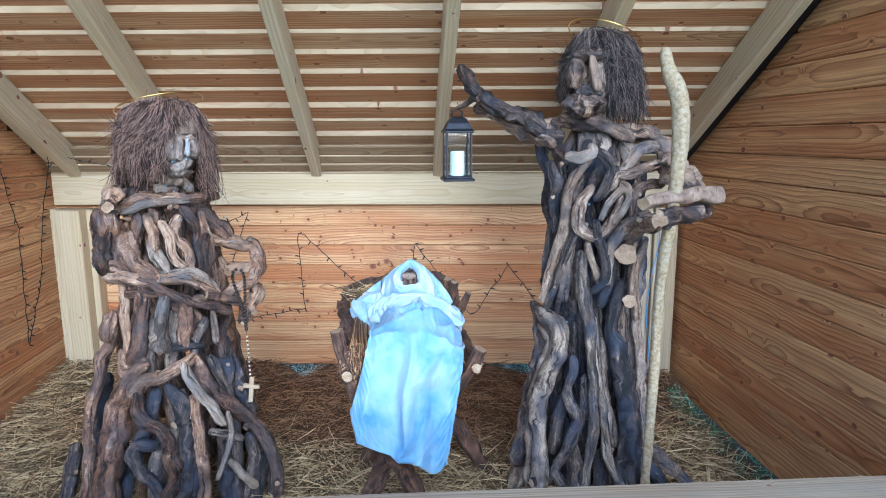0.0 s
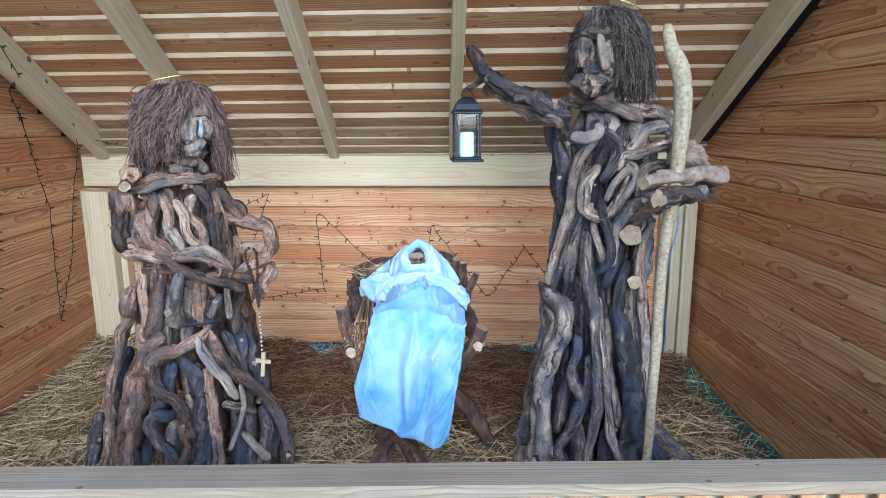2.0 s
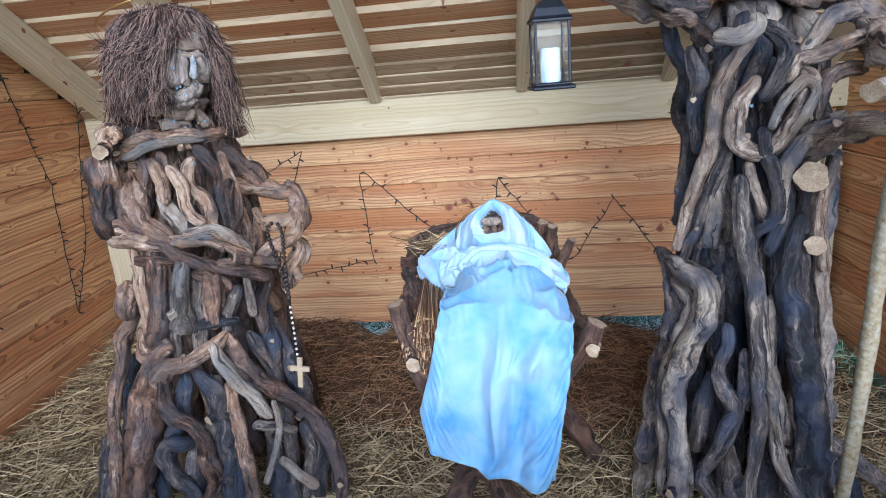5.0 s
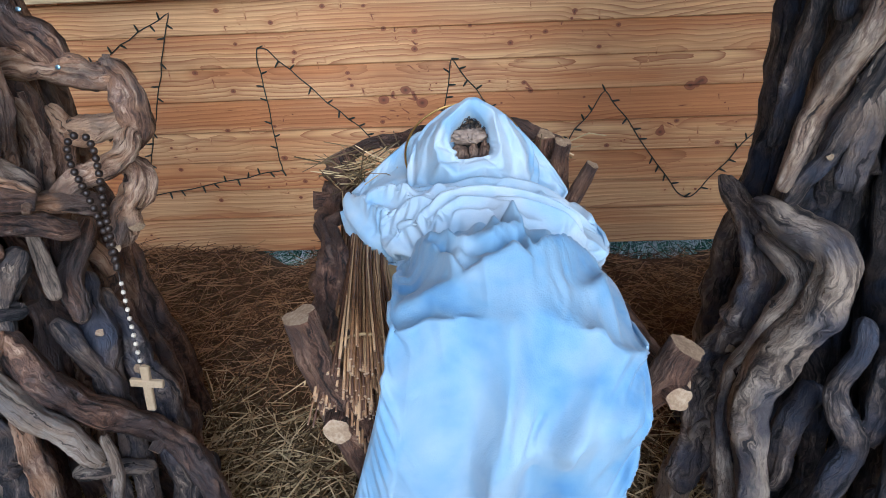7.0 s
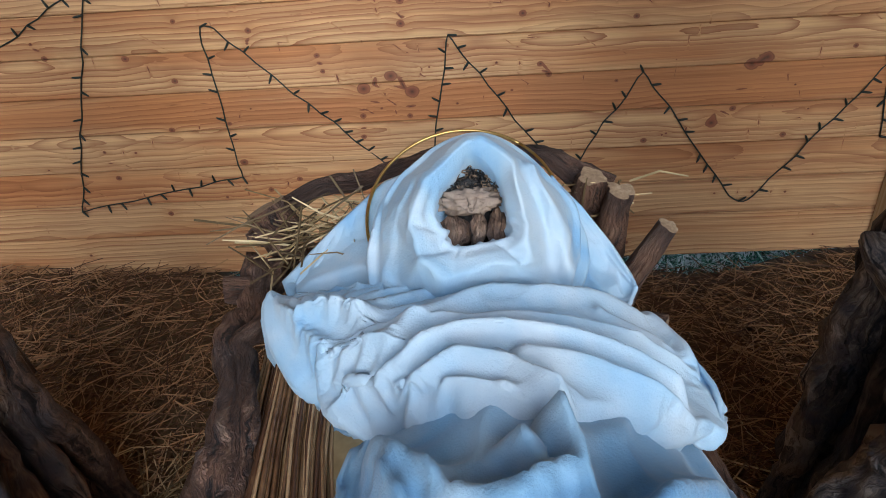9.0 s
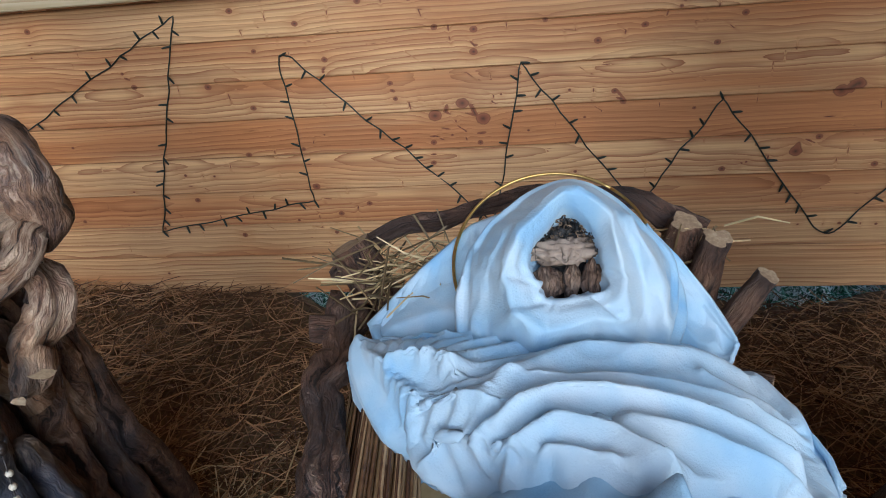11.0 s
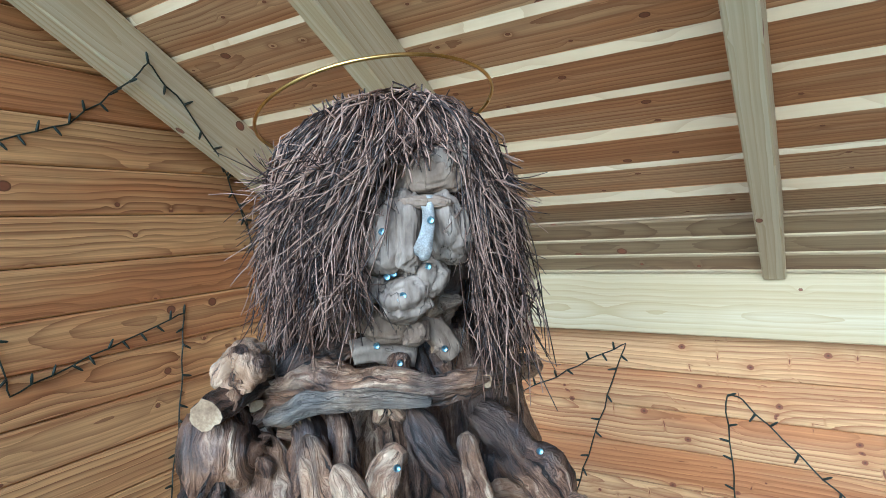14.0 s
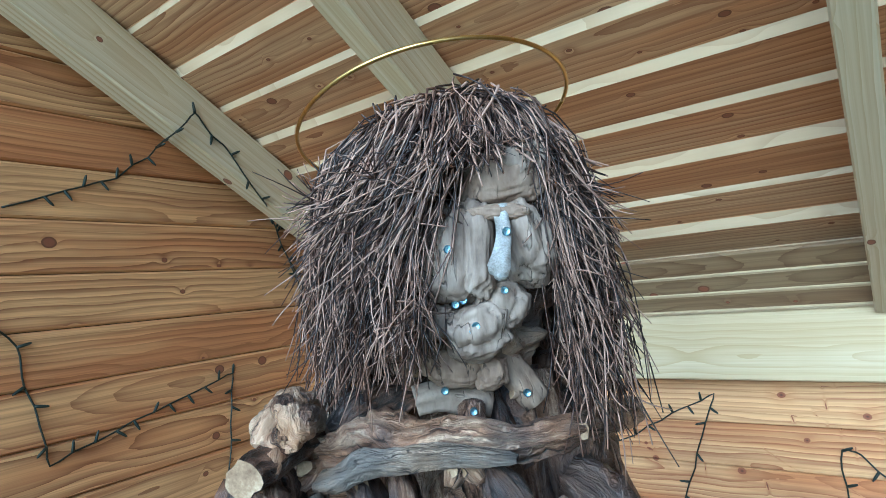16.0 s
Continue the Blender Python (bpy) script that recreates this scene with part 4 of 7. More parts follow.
    limb(s, 0.28, 56, (-1.334, 2.680, 1.021, 0.020), (-1.327, 2.664, 0.914, 0.023), (-1.323, 2.650, 0.778, 0.024), (-1.303, 2.621, 0.697, 0.026))
    limb(s, 0.26, 57, (-1.228, 2.633, 1.027, 0.034), (-1.229, 2.622, 0.921, 0.037), (-1.251, 2.616, 0.799, 0.038), (-1.276, 2.609, 0.695, 0.052))
    limb(s, 0.25, 58, (-1.126, 2.618, 0.985, 0.028), (-1.145, 2.606, 0.872, 0.031), (-1.150, 2.599, 0.787, 0.040), (-1.157, 2.595, 0.746, 0.052), slot=2, cap=1)
    limb(s, 0.3, 59, (-1.065, 2.665, 0.923, 0.032), (-1.069, 2.656, 0.826, 0.038), (-1.071, 2.639, 0.743, 0.026))
    limb(s, 0.3, 60, (-1.013, 2.734, 0.836, 0.036), (-1.040, 2.692, 0.761, 0.029), (-1.039, 2.666, 0.703, 0.026), slot=7)
    limb(s, 0.2, 61, (-0.984, 2.746, 0.885, 0.015), (-0.983, 2.747, 0.804, 0.018), (-0.977, 2.739, 0.741, 0.018), slot=2)
    limb(s, 0.3, 62, (-0.967, 2.896, 0.833, 0.028), (-0.983, 2.814, 0.742, 0.031), (-0.971, 2.779, 0.667, 0.027))
    limb(s, 0.32, 63, (-1.335, 2.635, 0.730, 0.026), (-1.288, 2.588, 0.658, 0.038), (-1.212, 2.574, 0.691, 0.029))
    limb(s, 0.32, 64, (-1.109, 2.616, 0.753, 0.023), (-1.062, 2.651, 0.751, 0.026), (-1.018, 2.689, 0.735, 0.024), slot=7)
    limb(s, 0.3, 65, (-1.211, 2.656, 0.859, 0.026), (-1.223, 2.647, 0.748, 0.026), (-1.224, 2.627, 0.639, 0.026), slot=7)
    limb(s, 0.3, 66, (-1.127, 2.689, 0.895, 0.026), (-1.136, 2.671, 0.774, 0.026), (-1.133, 2.649, 0.652, 0.027), slot=7)
    limb(s, 0.28, 67, (-1.013, 2.769, 0.652, 0.031), (-0.976, 2.777, 0.565, 0.031), (-0.949, 2.774, 0.482, 0.031), (-0.913, 2.732, 0.277, 0.034), (-0.908, 2.691, 0.128, 0.034), (-0.904, 2.651, -0.021, 0.034), slot=7)
    limb(s, 0.28, 68, (-0.875, 2.779, 0.279, 0.031), (-0.849, 2.786, 0.188, 0.032), (-0.859, 2.733, 0.102, 0.031), (-0.871, 2.689, 0.013, 0.031), slot=7)
    limb(s, 0.28, 69, (-0.880, 2.722, 0.295, 0.022), (-0.933, 2.668, 0.339, 0.021), (-0.980, 2.629, 0.361, 0.024), slot=7)
    limb(s, 0.28, 70, (-1.201, 2.622, 0.561, 0.030), (-1.217, 2.607, 0.489, 0.033), (-1.244, 2.581, 0.395, 0.033), (-1.319, 2.562, 0.271, 0.030), (-1.317, 2.511, 0.136, 0.033), slot=7)
    limb(s, 0.28, 71, (-1.183, 2.589, 0.361, 0.036), (-1.189, 2.558, 0.242, 0.039), (-1.198, 2.538, 0.088, 0.039), slot=7)
    limb(s, 0.28, 72, (-1.521, 2.811, 0.548, 0.038), (-1.515, 2.719, 0.361, 0.041), (-1.529, 2.667, 0.159, 0.044), (-1.565, 2.647, -0.036, 0.045), slot=7)
    limb(s, 0.28, 73, (-1.635, 2.710, 0.254, 0.035), (-1.657, 2.686, 0.091, 0.039), (-1.655, 2.623, -0.019, 0.038), slot=7)
    limb(s, 0.28, 74, (-0.966, 2.700, 0.323, 0.034), (-0.946, 2.667, 0.143, 0.037), (-0.941, 2.633, -0.037, 0.037), slot=7)
    limb(s, 0.28, 75, (-1.110, 2.645, 0.546, 0.027), (-1.122, 2.604, 0.406, 0.027), (-1.117, 2.568, 0.262, 0.030), (-1.038, 2.561, 0.013, 0.030), slot=7)
    limb(s, 0.3, 120, (-1.336, 2.674, 1.050, 0.023), (-1.203, 2.616, 1.044, 0.028), (-1.137, 2.616, 1.003, 0.028), (-1.081, 2.638, 0.957, 0.026), (-1.049, 2.664, 0.923, 0.023))
    limb(s, 0.3, 121, (-1.133, 2.616, 1.049, 0.025), (-1.051, 2.667, 1.058, 0.028), (-1.002, 2.716, 1.030, 0.029), (-0.971, 2.772, 0.964, 0.024), slot=7)
    limb(s, 0.3, 122, (-1.024, 2.666, 0.956, 0.023), (-0.965, 2.771, 0.933, 0.027), (-0.911, 2.861, 0.897, 0.028))
    limb(s, 0.34, 123, (-1.340, 2.722, 1.274, 0.035), (-1.324, 2.703, 1.178, 0.043), (-1.255, 2.646, 1.113, 0.040), (-1.167, 2.621, 1.052, 0.031))
    limb(s, 0.3, 124, (-1.222, 2.701, 1.297, 0.023), (-1.189, 2.685, 1.232, 0.026), (-1.175, 2.669, 1.170, 0.026))
    limb(s, 0.3, 125, (-1.158, 2.689, 1.270, 0.023), (-1.117, 2.691, 1.214, 0.026), (-1.110, 2.674, 1.145, 0.026), (-1.068, 2.684, 1.087, 0.023))
    limb(s, 0.36, 126, (-1.434, 2.778, 1.259, 0.024), (-1.438, 2.762, 1.175, 0.030), (-1.433, 2.751, 1.096, 0.030), slot=7)
    limb(s, 0.3, 127, (-1.007, 2.797, 1.199, 0.026), (-1.014, 2.767, 1.144, 0.026), (-1.008, 2.749, 1.048, 0.029))
    limb(s, 0.42, 65, (-1.438, 2.844, 1.390, 0.046), (-1.454, 2.824, 1.242, 0.050), (-1.475, 2.809, 1.068, 0.055), slot=2)
    screw(s, (-1.340, 2.700, 1.225), (0.85, -0.49, 0.22))
    screw(s, (-1.080, 2.718, 1.283), (0.76, -0.62, 0.20))
    screw(s, (-0.957, 2.878, 1.272), (0.61, -0.76, 0.21))
    screw(s, (-0.939, 2.914, 1.160), (0.57, -0.76, 0.31))
    screw(s, (-1.050, 2.710, 0.999), (0.68, -0.57, 0.47))
    screw(s, (-1.381, 2.685, 1.300), (0.87, -0.47, 0.15))
    # head: pieces of grey wood for brow, cheeks, nose, mouth and neck
    blob(s, (-1.150, 2.880, 1.60), (0.090, 0.070, 0.125), (0, 0, 38), 5, slot=0)
    blob(s, (-1.165, 2.872, 1.475), (0.075, 0.045, 0.060), (0, 0, 38), 6, slot=0)
    limb(s, 0.35, 201, (-1.18, 2.90, 1.32, 0.06), (-1.19, 2.905, 1.43, 0.055), (-1.19, 2.92, 1.54, 0.06), slot=7)
    lump(s, (-1.088, 2.840, 1.667), (0.054, 0.036, 0.034), -4, 14, 0.2, 8)
    lump(s, (-1.073, 2.841, 1.681), (0.039, 0.030, 0.023), -8, 33, 0.16, 6)
    lump(s, (-1.133, 2.794, 1.580), (0.041, 0.040, 0.057), 8, 23, 0.22, 6)
    lump(s, (-1.140, 2.778, 1.604), (0.025, 0.026, 0.026), 20, 41, 0.25, 6)
    lump(s, (-1.100, 2.794, 1.584), (0.019, 0.026, 0.052), 4, 52, 0.25, 6)
    lump(s, (-1.068, 2.840, 1.586), (0.028, 0.036, 0.044), -14, 16, 0.2, 6)
    lump(s, (-1.072, 2.801, 1.621), (0.033, 0.018, 0.009), 3, 19, 0.22, 8)
    lump(s, (-1.102, 2.832, 1.519), (0.031, 0.034, 0.028), 18, 31, 0.25, 6)
    lump(s, (-1.122, 2.805, 1.492), (0.036, 0.036, 0.029), -10, 37, 0.28, 6)
    lump(s, (-1.162, 2.781, 1.503), (0.019, 0.026, 0.019), 10, 3, 0.3, 6)
    lump(s, (-1.130, 2.809, 1.476), (0.027, 0.030, 0.020), 0, 27, 0.25, 6)
    lump(s, (-1.169, 2.831, 1.450), (0.045, 0.030, 0.027), 4, 61, 0.2, 8)
    lump(s, (-1.135, 2.840, 1.438), (0.021, 0.024, 0.021), 0, 64, 0.25, 8)
    lump(s, (-1.223, 2.791, 1.487), (0.026, 0.030, 0.044), 12, 66, 0.22, 8)
    lump(s, (-1.157, 2.829, 1.390), (0.015, 0.018, 0.014), 0, 67, 0.3, 0)
    lump(s, (-1.351, 2.710, 1.393), (0.033, 0.050, 0.033), 0, 68, 0.42, 0)
    lump(s, (-1.328, 2.677, 1.421), (0.011, 0.014, 0.011), 0, 69, 0.35, 0)
    lump(s, (-1.302, 2.694, 1.406), (0.010, 0.014, 0.010), 0, 70, 0.35, 0)
    lump(s, (-1.330, 2.676, 1.385), (0.010, 0.014, 0.010), 0, 71, 0.35, 0)
    limb(s, 0.25, 213, (-1.141, 2.872, 1.458, 0.023), (-1.122, 2.883, 1.421, 0.023), (-1.104, 2.894, 1.390, 0.021), slot=8, cap=1)
    limb(s, 0.22, 212, (-1.220, 2.794, 1.406, 0.022), (-1.191, 2.823, 1.409, 0.023), (-1.152, 2.862, 1.394, 0.021), slot=6, cap=1)
    limb(s, 0.3, 214, (-1.313, 2.741, 1.383, 0.023), (-1.287, 2.779, 1.405, 0.030), (-1.253, 2.811, 1.421, 0.030), (-1.229, 2.829, 1.443, 0.023))
    limb(s, 0.3, 215, (-1.229, 2.836, 1.509, 0.023), (-1.238, 2.834, 1.450, 0.027), (-1.234, 2.841, 1.404, 0.023), slot=8)
    limb(s, 0.25, 216, (-1.332, 2.620, 1.347, 0.026), (-1.344, 2.642, 1.352, 0.030), (-1.358, 2.694, 1.364, 0.036), (-1.355, 2.747, 1.366, 0.032), cap=1)
    tube(s, [(-1.067, 2.796, 1.627, 0.0082), (-1.057, 2.786, 1.598, 0.0074), (-1.053, 2.773, 1.576, 0.0091), (-1.052, 2.760, 1.559, 0.0125), (-1.056, 2.763, 1.552, 0.0096)], 12, 0.006, 0.4, 7, 5, 5, round_end=True)
    for at in ((-1.112, 2.753, 1.585), (-1.048, 2.776, 1.597), (-1.077, 2.805, 1.534), (-1.097, 2.788, 1.533), (-1.114, 2.775, 1.527), (-1.102, 2.772, 1.492), (-1.099, 2.774, 1.497), (-1.169, 2.795, 1.420), (-1.098, 2.865, 1.407), (-1.143, 2.814, 1.393), (-1.157, 2.810, 1.355), (-1.121, 2.769, 1.523)):
        screw(s, at, (0.60, -0.79, 0.05))
    hair(s, (-1.203, 2.892), -39, 0.181, 1.763, 1.33, 2700, 8, gap=27)
    # slot 7, ROOT_DARK: shade put into the colour of low and inner limbs
    ob = part("wood_statue", s, STATUE_SLOTS + (ROOT_DARK, FACE_BAND))
    return tagged(ob, "kneeling figure of knotted brown vine wood with twig hair", "statue", "wooden nativity figures")


def standing_man():
    s = bmesh.new()
    inner_wood(s, (0.73, 3.03), [(-0.16, 0.34), (0.2, 0.30), (0.5, 0.27), (0.9, 0.22), (1.3, 0.22), (1.5, 0.22), (1.62, 0.14)], 70, 4)
    limb(s, 0.42, 11, (0.522, 2.840, 1.627, 0.046), (0.406, 2.884, 1.685, 0.044), (0.311, 2.928, 1.726, 0.043), (0.220, 2.984, 1.783, 0.040), (0.146, 3.052, 1.857, 0.037), (0.103, 3.120, 1.939, 0.031), slot=7)
    limb(s, 0.40, 12, (0.484, 2.820, 1.591, 0.033), (0.374, 2.927, 1.657, 0.033), (0.269, 3.020, 1.709, 0.031), (0.182, 3.100, 1.764, 0.029), slot=7)
    limb(s, 0.42, 13, (0.194, 3.100, 1.835, 0.021), (0.132, 3.110, 1.780, 0.016), (0.085, 3.120, 1.755, 0.012), slot=7)
    limb(s, 0.42, 14, (0.820, 2.829, 1.621, 0.037), (0.691, 2.848, 1.674, 0.038), (0.594, 2.976, 1.692, 0.041), (0.487, 3.013, 1.648, 0.043), slot=7)
    limb(s, 0.42, 15, (1.021, 2.880, 1.572, 0.051), (0.931, 2.914, 1.621, 0.047), (0.780, 2.863, 1.650, 0.042), slot=7)
    limb(s, 0.25, 30, (0.997, 2.350, 1.417, 0.042), (0.908, 2.300, 1.418, 0.035), (0.813, 2.250, 1.411, 0.032), (0.702, 2.200, 1.397, 0.029), slot=8, cap=1)
    limb(s, 0.25, 31, (0.999, 2.420, 1.353, 0.037), (0.877, 2.285, 1.352, 0.034), (0.745, 2.150, 1.354, 0.034), slot=7, cap=1)
    limb(s, 0.40, 32, (0.961, 2.800, 1.507, 0.054), (0.979, 2.580, 1.461, 0.050), (0.952, 2.360, 1.404, 0.040), slot=7)
    limb(s, 0.40, 33, (0.759, 2.750, 1.188, 0.045), (0.809, 2.607, 1.268, 0.040), (0.871, 2.463, 1.310, 0.035), (0.939, 2.320, 1.364, 0.031), slot=7)
    limb(s, 0.2, 60, (0.630, 2.720, 1.534, 0.022), (0.571, 2.714, 1.461, 0.028), (0.542, 2.733, 1.370, 0.028), (0.537, 2.740, 1.250, 0.029), (0.519, 2.769, 1.148, 0.029), (0.496, 2.806, 1.041, 0.030), (0.454, 2.787, 0.913, 0.021), slot=7)
    limb(s, 0.22, 61, (0.595, 2.713, 1.293, 0.023), (0.564, 2.723, 1.174, 0.024), (0.538, 2.744, 1.083, 0.024), (0.516, 2.760, 0.990, 0.025), (0.479, 2.795, 0.880, 0.022))
    limb(s, 0.2, 62, (0.442, 2.836, 0.857, 0.029), (0.481, 2.748, 0.842, 0.042), (0.519, 2.673, 0.817, 0.043), (0.507, 2.671, 0.709, 0.049), (0.468, 2.701, 0.579, 0.050), (0.436, 2.699, 0.456, 0.048), (0.438, 2.648, 0.353, 0.042), (0.436, 2.596, 0.253, 0.044), (0.427, 2.548, 0.166, 0.047), (0.420, 2.508, 0.101, 0.046), slot=9)
    limb(s, 0.25, 63, (0.462, 2.828, 0.784, 0.026), (0.484, 2.723, 0.741, 0.025), (0.452, 2.756, 0.583, 0.028), (0.420, 2.761, 0.429, 0.029), (0.411, 2.690, 0.281, 0.029), (0.389, 2.613, 0.141, 0.028))
    limb(s, 0.3, 64, (0.457, 3.040, 0.828, 0.028), (0.471, 2.872, 0.745, 0.041), (0.462, 2.836, 0.604, 0.050), (0.425, 2.903, 0.420, 0.043), (0.400, 2.847, 0.283, 0.042), (0.364, 2.782, 0.152, 0.045))
    limb(s, 0.22, 65, (0.588, 2.642, 1.148, 0.028), (0.596, 2.628, 1.057, 0.031), (0.602, 2.620, 0.970, 0.034), (0.614, 2.610, 0.906, 0.034), (0.630, 2.599, 0.841, 0.031), (0.633, 2.590, 0.753, 0.026), (0.640, 2.578, 0.642, 0.026), (0.647, 2.565, 0.530, 0.026), (0.648, 2.542, 0.422, 0.029), (0.621, 2.496, 0.326, 0.024), (0.600, 2.453, 0.243, 0.023), (0.593, 2.416, 0.181, 0.023), slot=9)
    limb(s, 0.22, 66, (0.647, 2.621, 0.878, 0.021), (0.662, 2.609, 0.768, 0.021), (0.671, 2.594, 0.635, 0.021), (0.693, 2.580, 0.498, 0.024), (0.704, 2.568, 0.383, 0.024), (0.712, 2.527, 0.307, 0.026), (0.746, 2.478, 0.236, 0.026), (0.764, 2.442, 0.185, 0.026), slot=9)
    limb(s, 0.3, 67, (0.572, 2.629, 0.704, 0.027), (0.568, 2.623, 0.640, 0.024), (0.547, 2.624, 0.569, 0.024), (0.559, 2.612, 0.514, 0.027), (0.594, 2.595, 0.447, 0.032), (0.571, 2.591, 0.376, 0.030), (0.540, 2.589, 0.304, 0.027), (0.499, 2.574, 0.225, 0.025), (0.524, 2.542, 0.175, 0.027))
    limb(s, 0.3, 68, (0.620, 2.618, 0.628, 0.021), (0.624, 2.608, 0.536, 0.027), (0.621, 2.599, 0.456, 0.024))
    limb(s, 0.26, 69, (0.759, 2.640, 1.032, 0.018), (0.742, 2.635, 0.947, 0.026), (0.725, 2.627, 0.850, 0.031), (0.745, 2.622, 0.759, 0.042), (0.767, 2.617, 0.667, 0.050), (0.799, 2.610, 0.552, 0.058), (0.807, 2.590, 0.441, 0.061), (0.797, 2.533, 0.325, 0.058), (0.797, 2.481, 0.233, 0.057), (0.786, 2.440, 0.162, 0.057), slot=9)
    limb(s, 0.25, 70, (0.654, 2.665, 1.278, 0.023), (0.666, 2.658, 1.208, 0.023), (0.684, 2.649, 1.150, 0.023), (0.699, 2.647, 1.089, 0.023), (0.681, 2.642, 1.026, 0.023), (0.635, 2.640, 0.986, 0.018))
    limb(s, 0.25, 71, (0.633, 2.693, 1.420, 0.025), (0.599, 2.696, 1.350, 0.031), (0.591, 2.691, 1.262, 0.031), (0.636, 2.675, 1.212, 0.034), (0.695, 2.673, 1.241, 0.031), (0.740, 2.678, 1.305, 0.031), (0.781, 2.687, 1.386, 0.028), (0.756, 2.687, 1.430, 0.022), slot=7)
    limb(s, 0.22, 72, (0.669, 2.647, 1.291, 0.017), (0.700, 2.656, 1.350, 0.019), (0.749, 2.660, 1.407, 0.019), (0.781, 2.661, 1.377, 0.017), (0.755, 2.650, 1.320, 0.017), (0.719, 2.645, 1.277, 0.014), slot=2)
    limb(s, 0.3, 73, (0.727, 2.694, 1.209, 0.023), (0.733, 2.684, 1.102, 0.023), (0.739, 2.678, 1.026, 0.021))
    limb(s, 0.3, 74, (0.878, 2.743, 1.191, 0.024), (0.861, 2.714, 1.043, 0.026), (0.835, 2.691, 0.916, 0.026), (0.846, 2.681, 0.804, 0.027), (0.859, 2.668, 0.644, 0.030), (0.862, 2.651, 0.483, 0.032), (0.854, 2.615, 0.329, 0.033), (0.851, 2.554, 0.214, 0.035))
    limb(s, 0.3, 75, (0.704, 2.677, 0.767, 0.027), (0.704, 2.659, 0.608, 0.027), (0.730, 2.643, 0.468, 0.030), (0.748, 2.626, 0.327, 0.033))
    limb(s, 0.3, 76, (0.551, 2.698, 0.502, 0.034), (0.525, 2.694, 0.378, 0.034), (0.511, 2.680, 0.257, 0.034))
    limb(s, 0.3, 77, (0.578, 2.639, 0.301, 0.036), (0.594, 2.616, 0.160, 0.042), (0.594, 2.600, 0.065, 0.042))
    limb(s, 0.3, 78, (0.703, 2.631, 0.276, 0.033), (0.706, 2.615, 0.157, 0.036), (0.707, 2.600, 0.063, 0.036))
    limb(s, 0.3, 79, (0.412, 2.819, 0.296, 0.042), (0.379, 2.843, 0.118, 0.046), (0.350, 2.812, -0.019, 0.046), (0.335, 2.779, -0.070, 0.043))
    limb(s, 0.3, 80, (0.888, 2.627, 0.322, 0.033), (0.964, 2.660, 0.252, 0.033), (1.043, 2.663, 0.177, 0.033), (1.097, 2.611, 0.124, 0.030))
    limb(s, 0.3, 81, (0.876, 2.599, 0.262, 0.033), (0.939, 2.611, 0.166, 0.033), (0.981, 2.621, 0.070, 0.033))
    limb(s, 0.3, 82, (0.467, 3.050, 1.602, 0.028), (0.482, 2.976, 1.502, 0.028), (0.493, 2.897, 1.405, 0.030), (0.497, 3.010, 1.313, 0.032), (0.506, 2.889, 1.242, 0.027), (0.501, 2.901, 1.125, 0.028), (0.486, 2.895, 0.970, 0.025))
    limb(s, 0.3, 83, (0.463, 2.897, 1.632, 0.027), (0.510, 2.843, 1.574, 0.035), (0.536, 2.740, 1.515, 0.025), slot=7)
    limb(s, 0.3, 84, (0.495, 2.832, 1.512, 0.023), (0.510, 2.792, 1.413, 0.026), (0.505, 2.827, 1.308, 0.024), (0.515, 2.813, 1.215, 0.024))
    limb(s, 0.35, 85, (0.540, 2.739, 1.539, 0.025), (0.590, 2.706, 1.530, 0.031), (0.629, 2.709, 1.553, 0.025), (0.637, 2.730, 1.589, 0.017), slot=2)
    limb(s, 0.32, 86, (0.666, 2.740, 1.561, 0.028), (0.725, 2.704, 1.493, 0.031), (0.698, 2.697, 1.420, 0.028), (0.658, 2.693, 1.369, 0.025))
    limb(s, 0.3, 87, (0.941, 2.762, 1.513, 0.028), (0.855, 2.708, 1.493, 0.028), (0.787, 2.685, 1.471, 0.028), (0.730, 2.683, 1.462, 0.025), (0.712, 2.675, 1.417, 0.022), slot=7)
    limb(s, 0.3, 88, (0.921, 2.799, 1.574, 0.029), (0.837, 2.753, 1.561, 0.028), (0.786, 2.712, 1.511, 0.025), (0.748, 2.698, 1.448, 0.025))
    limb(s, 0.3, 89, (0.946, 2.790, 1.424, 0.026), (0.855, 2.709, 1.419, 0.025), (0.809, 2.689, 1.374, 0.025), (0.801, 2.680, 1.305, 0.022), slot=7)
    limb(s, 0.3, 90, (0.886, 2.730, 1.299, 0.026), (0.797, 2.677, 1.268, 0.028), (0.736, 2.665, 1.213, 0.028), (0.710, 2.659, 1.144, 0.025), (0.699, 2.650, 1.026, 0.025))
    limb(s, 0.3, 91, (0.868, 2.711, 1.182, 0.023), (0.827, 2.678, 1.092, 0.026), (0.817, 2.663, 0.975, 0.026), (0.835, 2.662, 0.877, 0.026), slot=7)
    limb(s, 0.3, 92, (0.729, 2.669, 1.142, 0.025), (0.720, 2.659, 1.024, 0.025), (0.680, 2.653, 0.929, 0.023))
    limb(s, 0.3, 93, (0.629, 2.700, 1.184, 0.023), (0.653, 2.685, 1.091, 0.023), (0.678, 2.681, 1.019, 0.023), slot=7)
    limb(s, 0.3, 94, (0.567, 2.751, 1.200, 0.026), (0.555, 2.744, 1.079, 0.026), (0.543, 2.733, 0.932, 0.026))
    limb(s, 0.12, 34, (0.822, 2.836, 1.111, 0.046), (0.765, 2.607, 1.151, 0.052), cap=1)
    limb(s, 0.12, 35, (0.843, 2.820, 0.902, 0.031), (0.787, 2.604, 0.958, 0.034), cap=1)
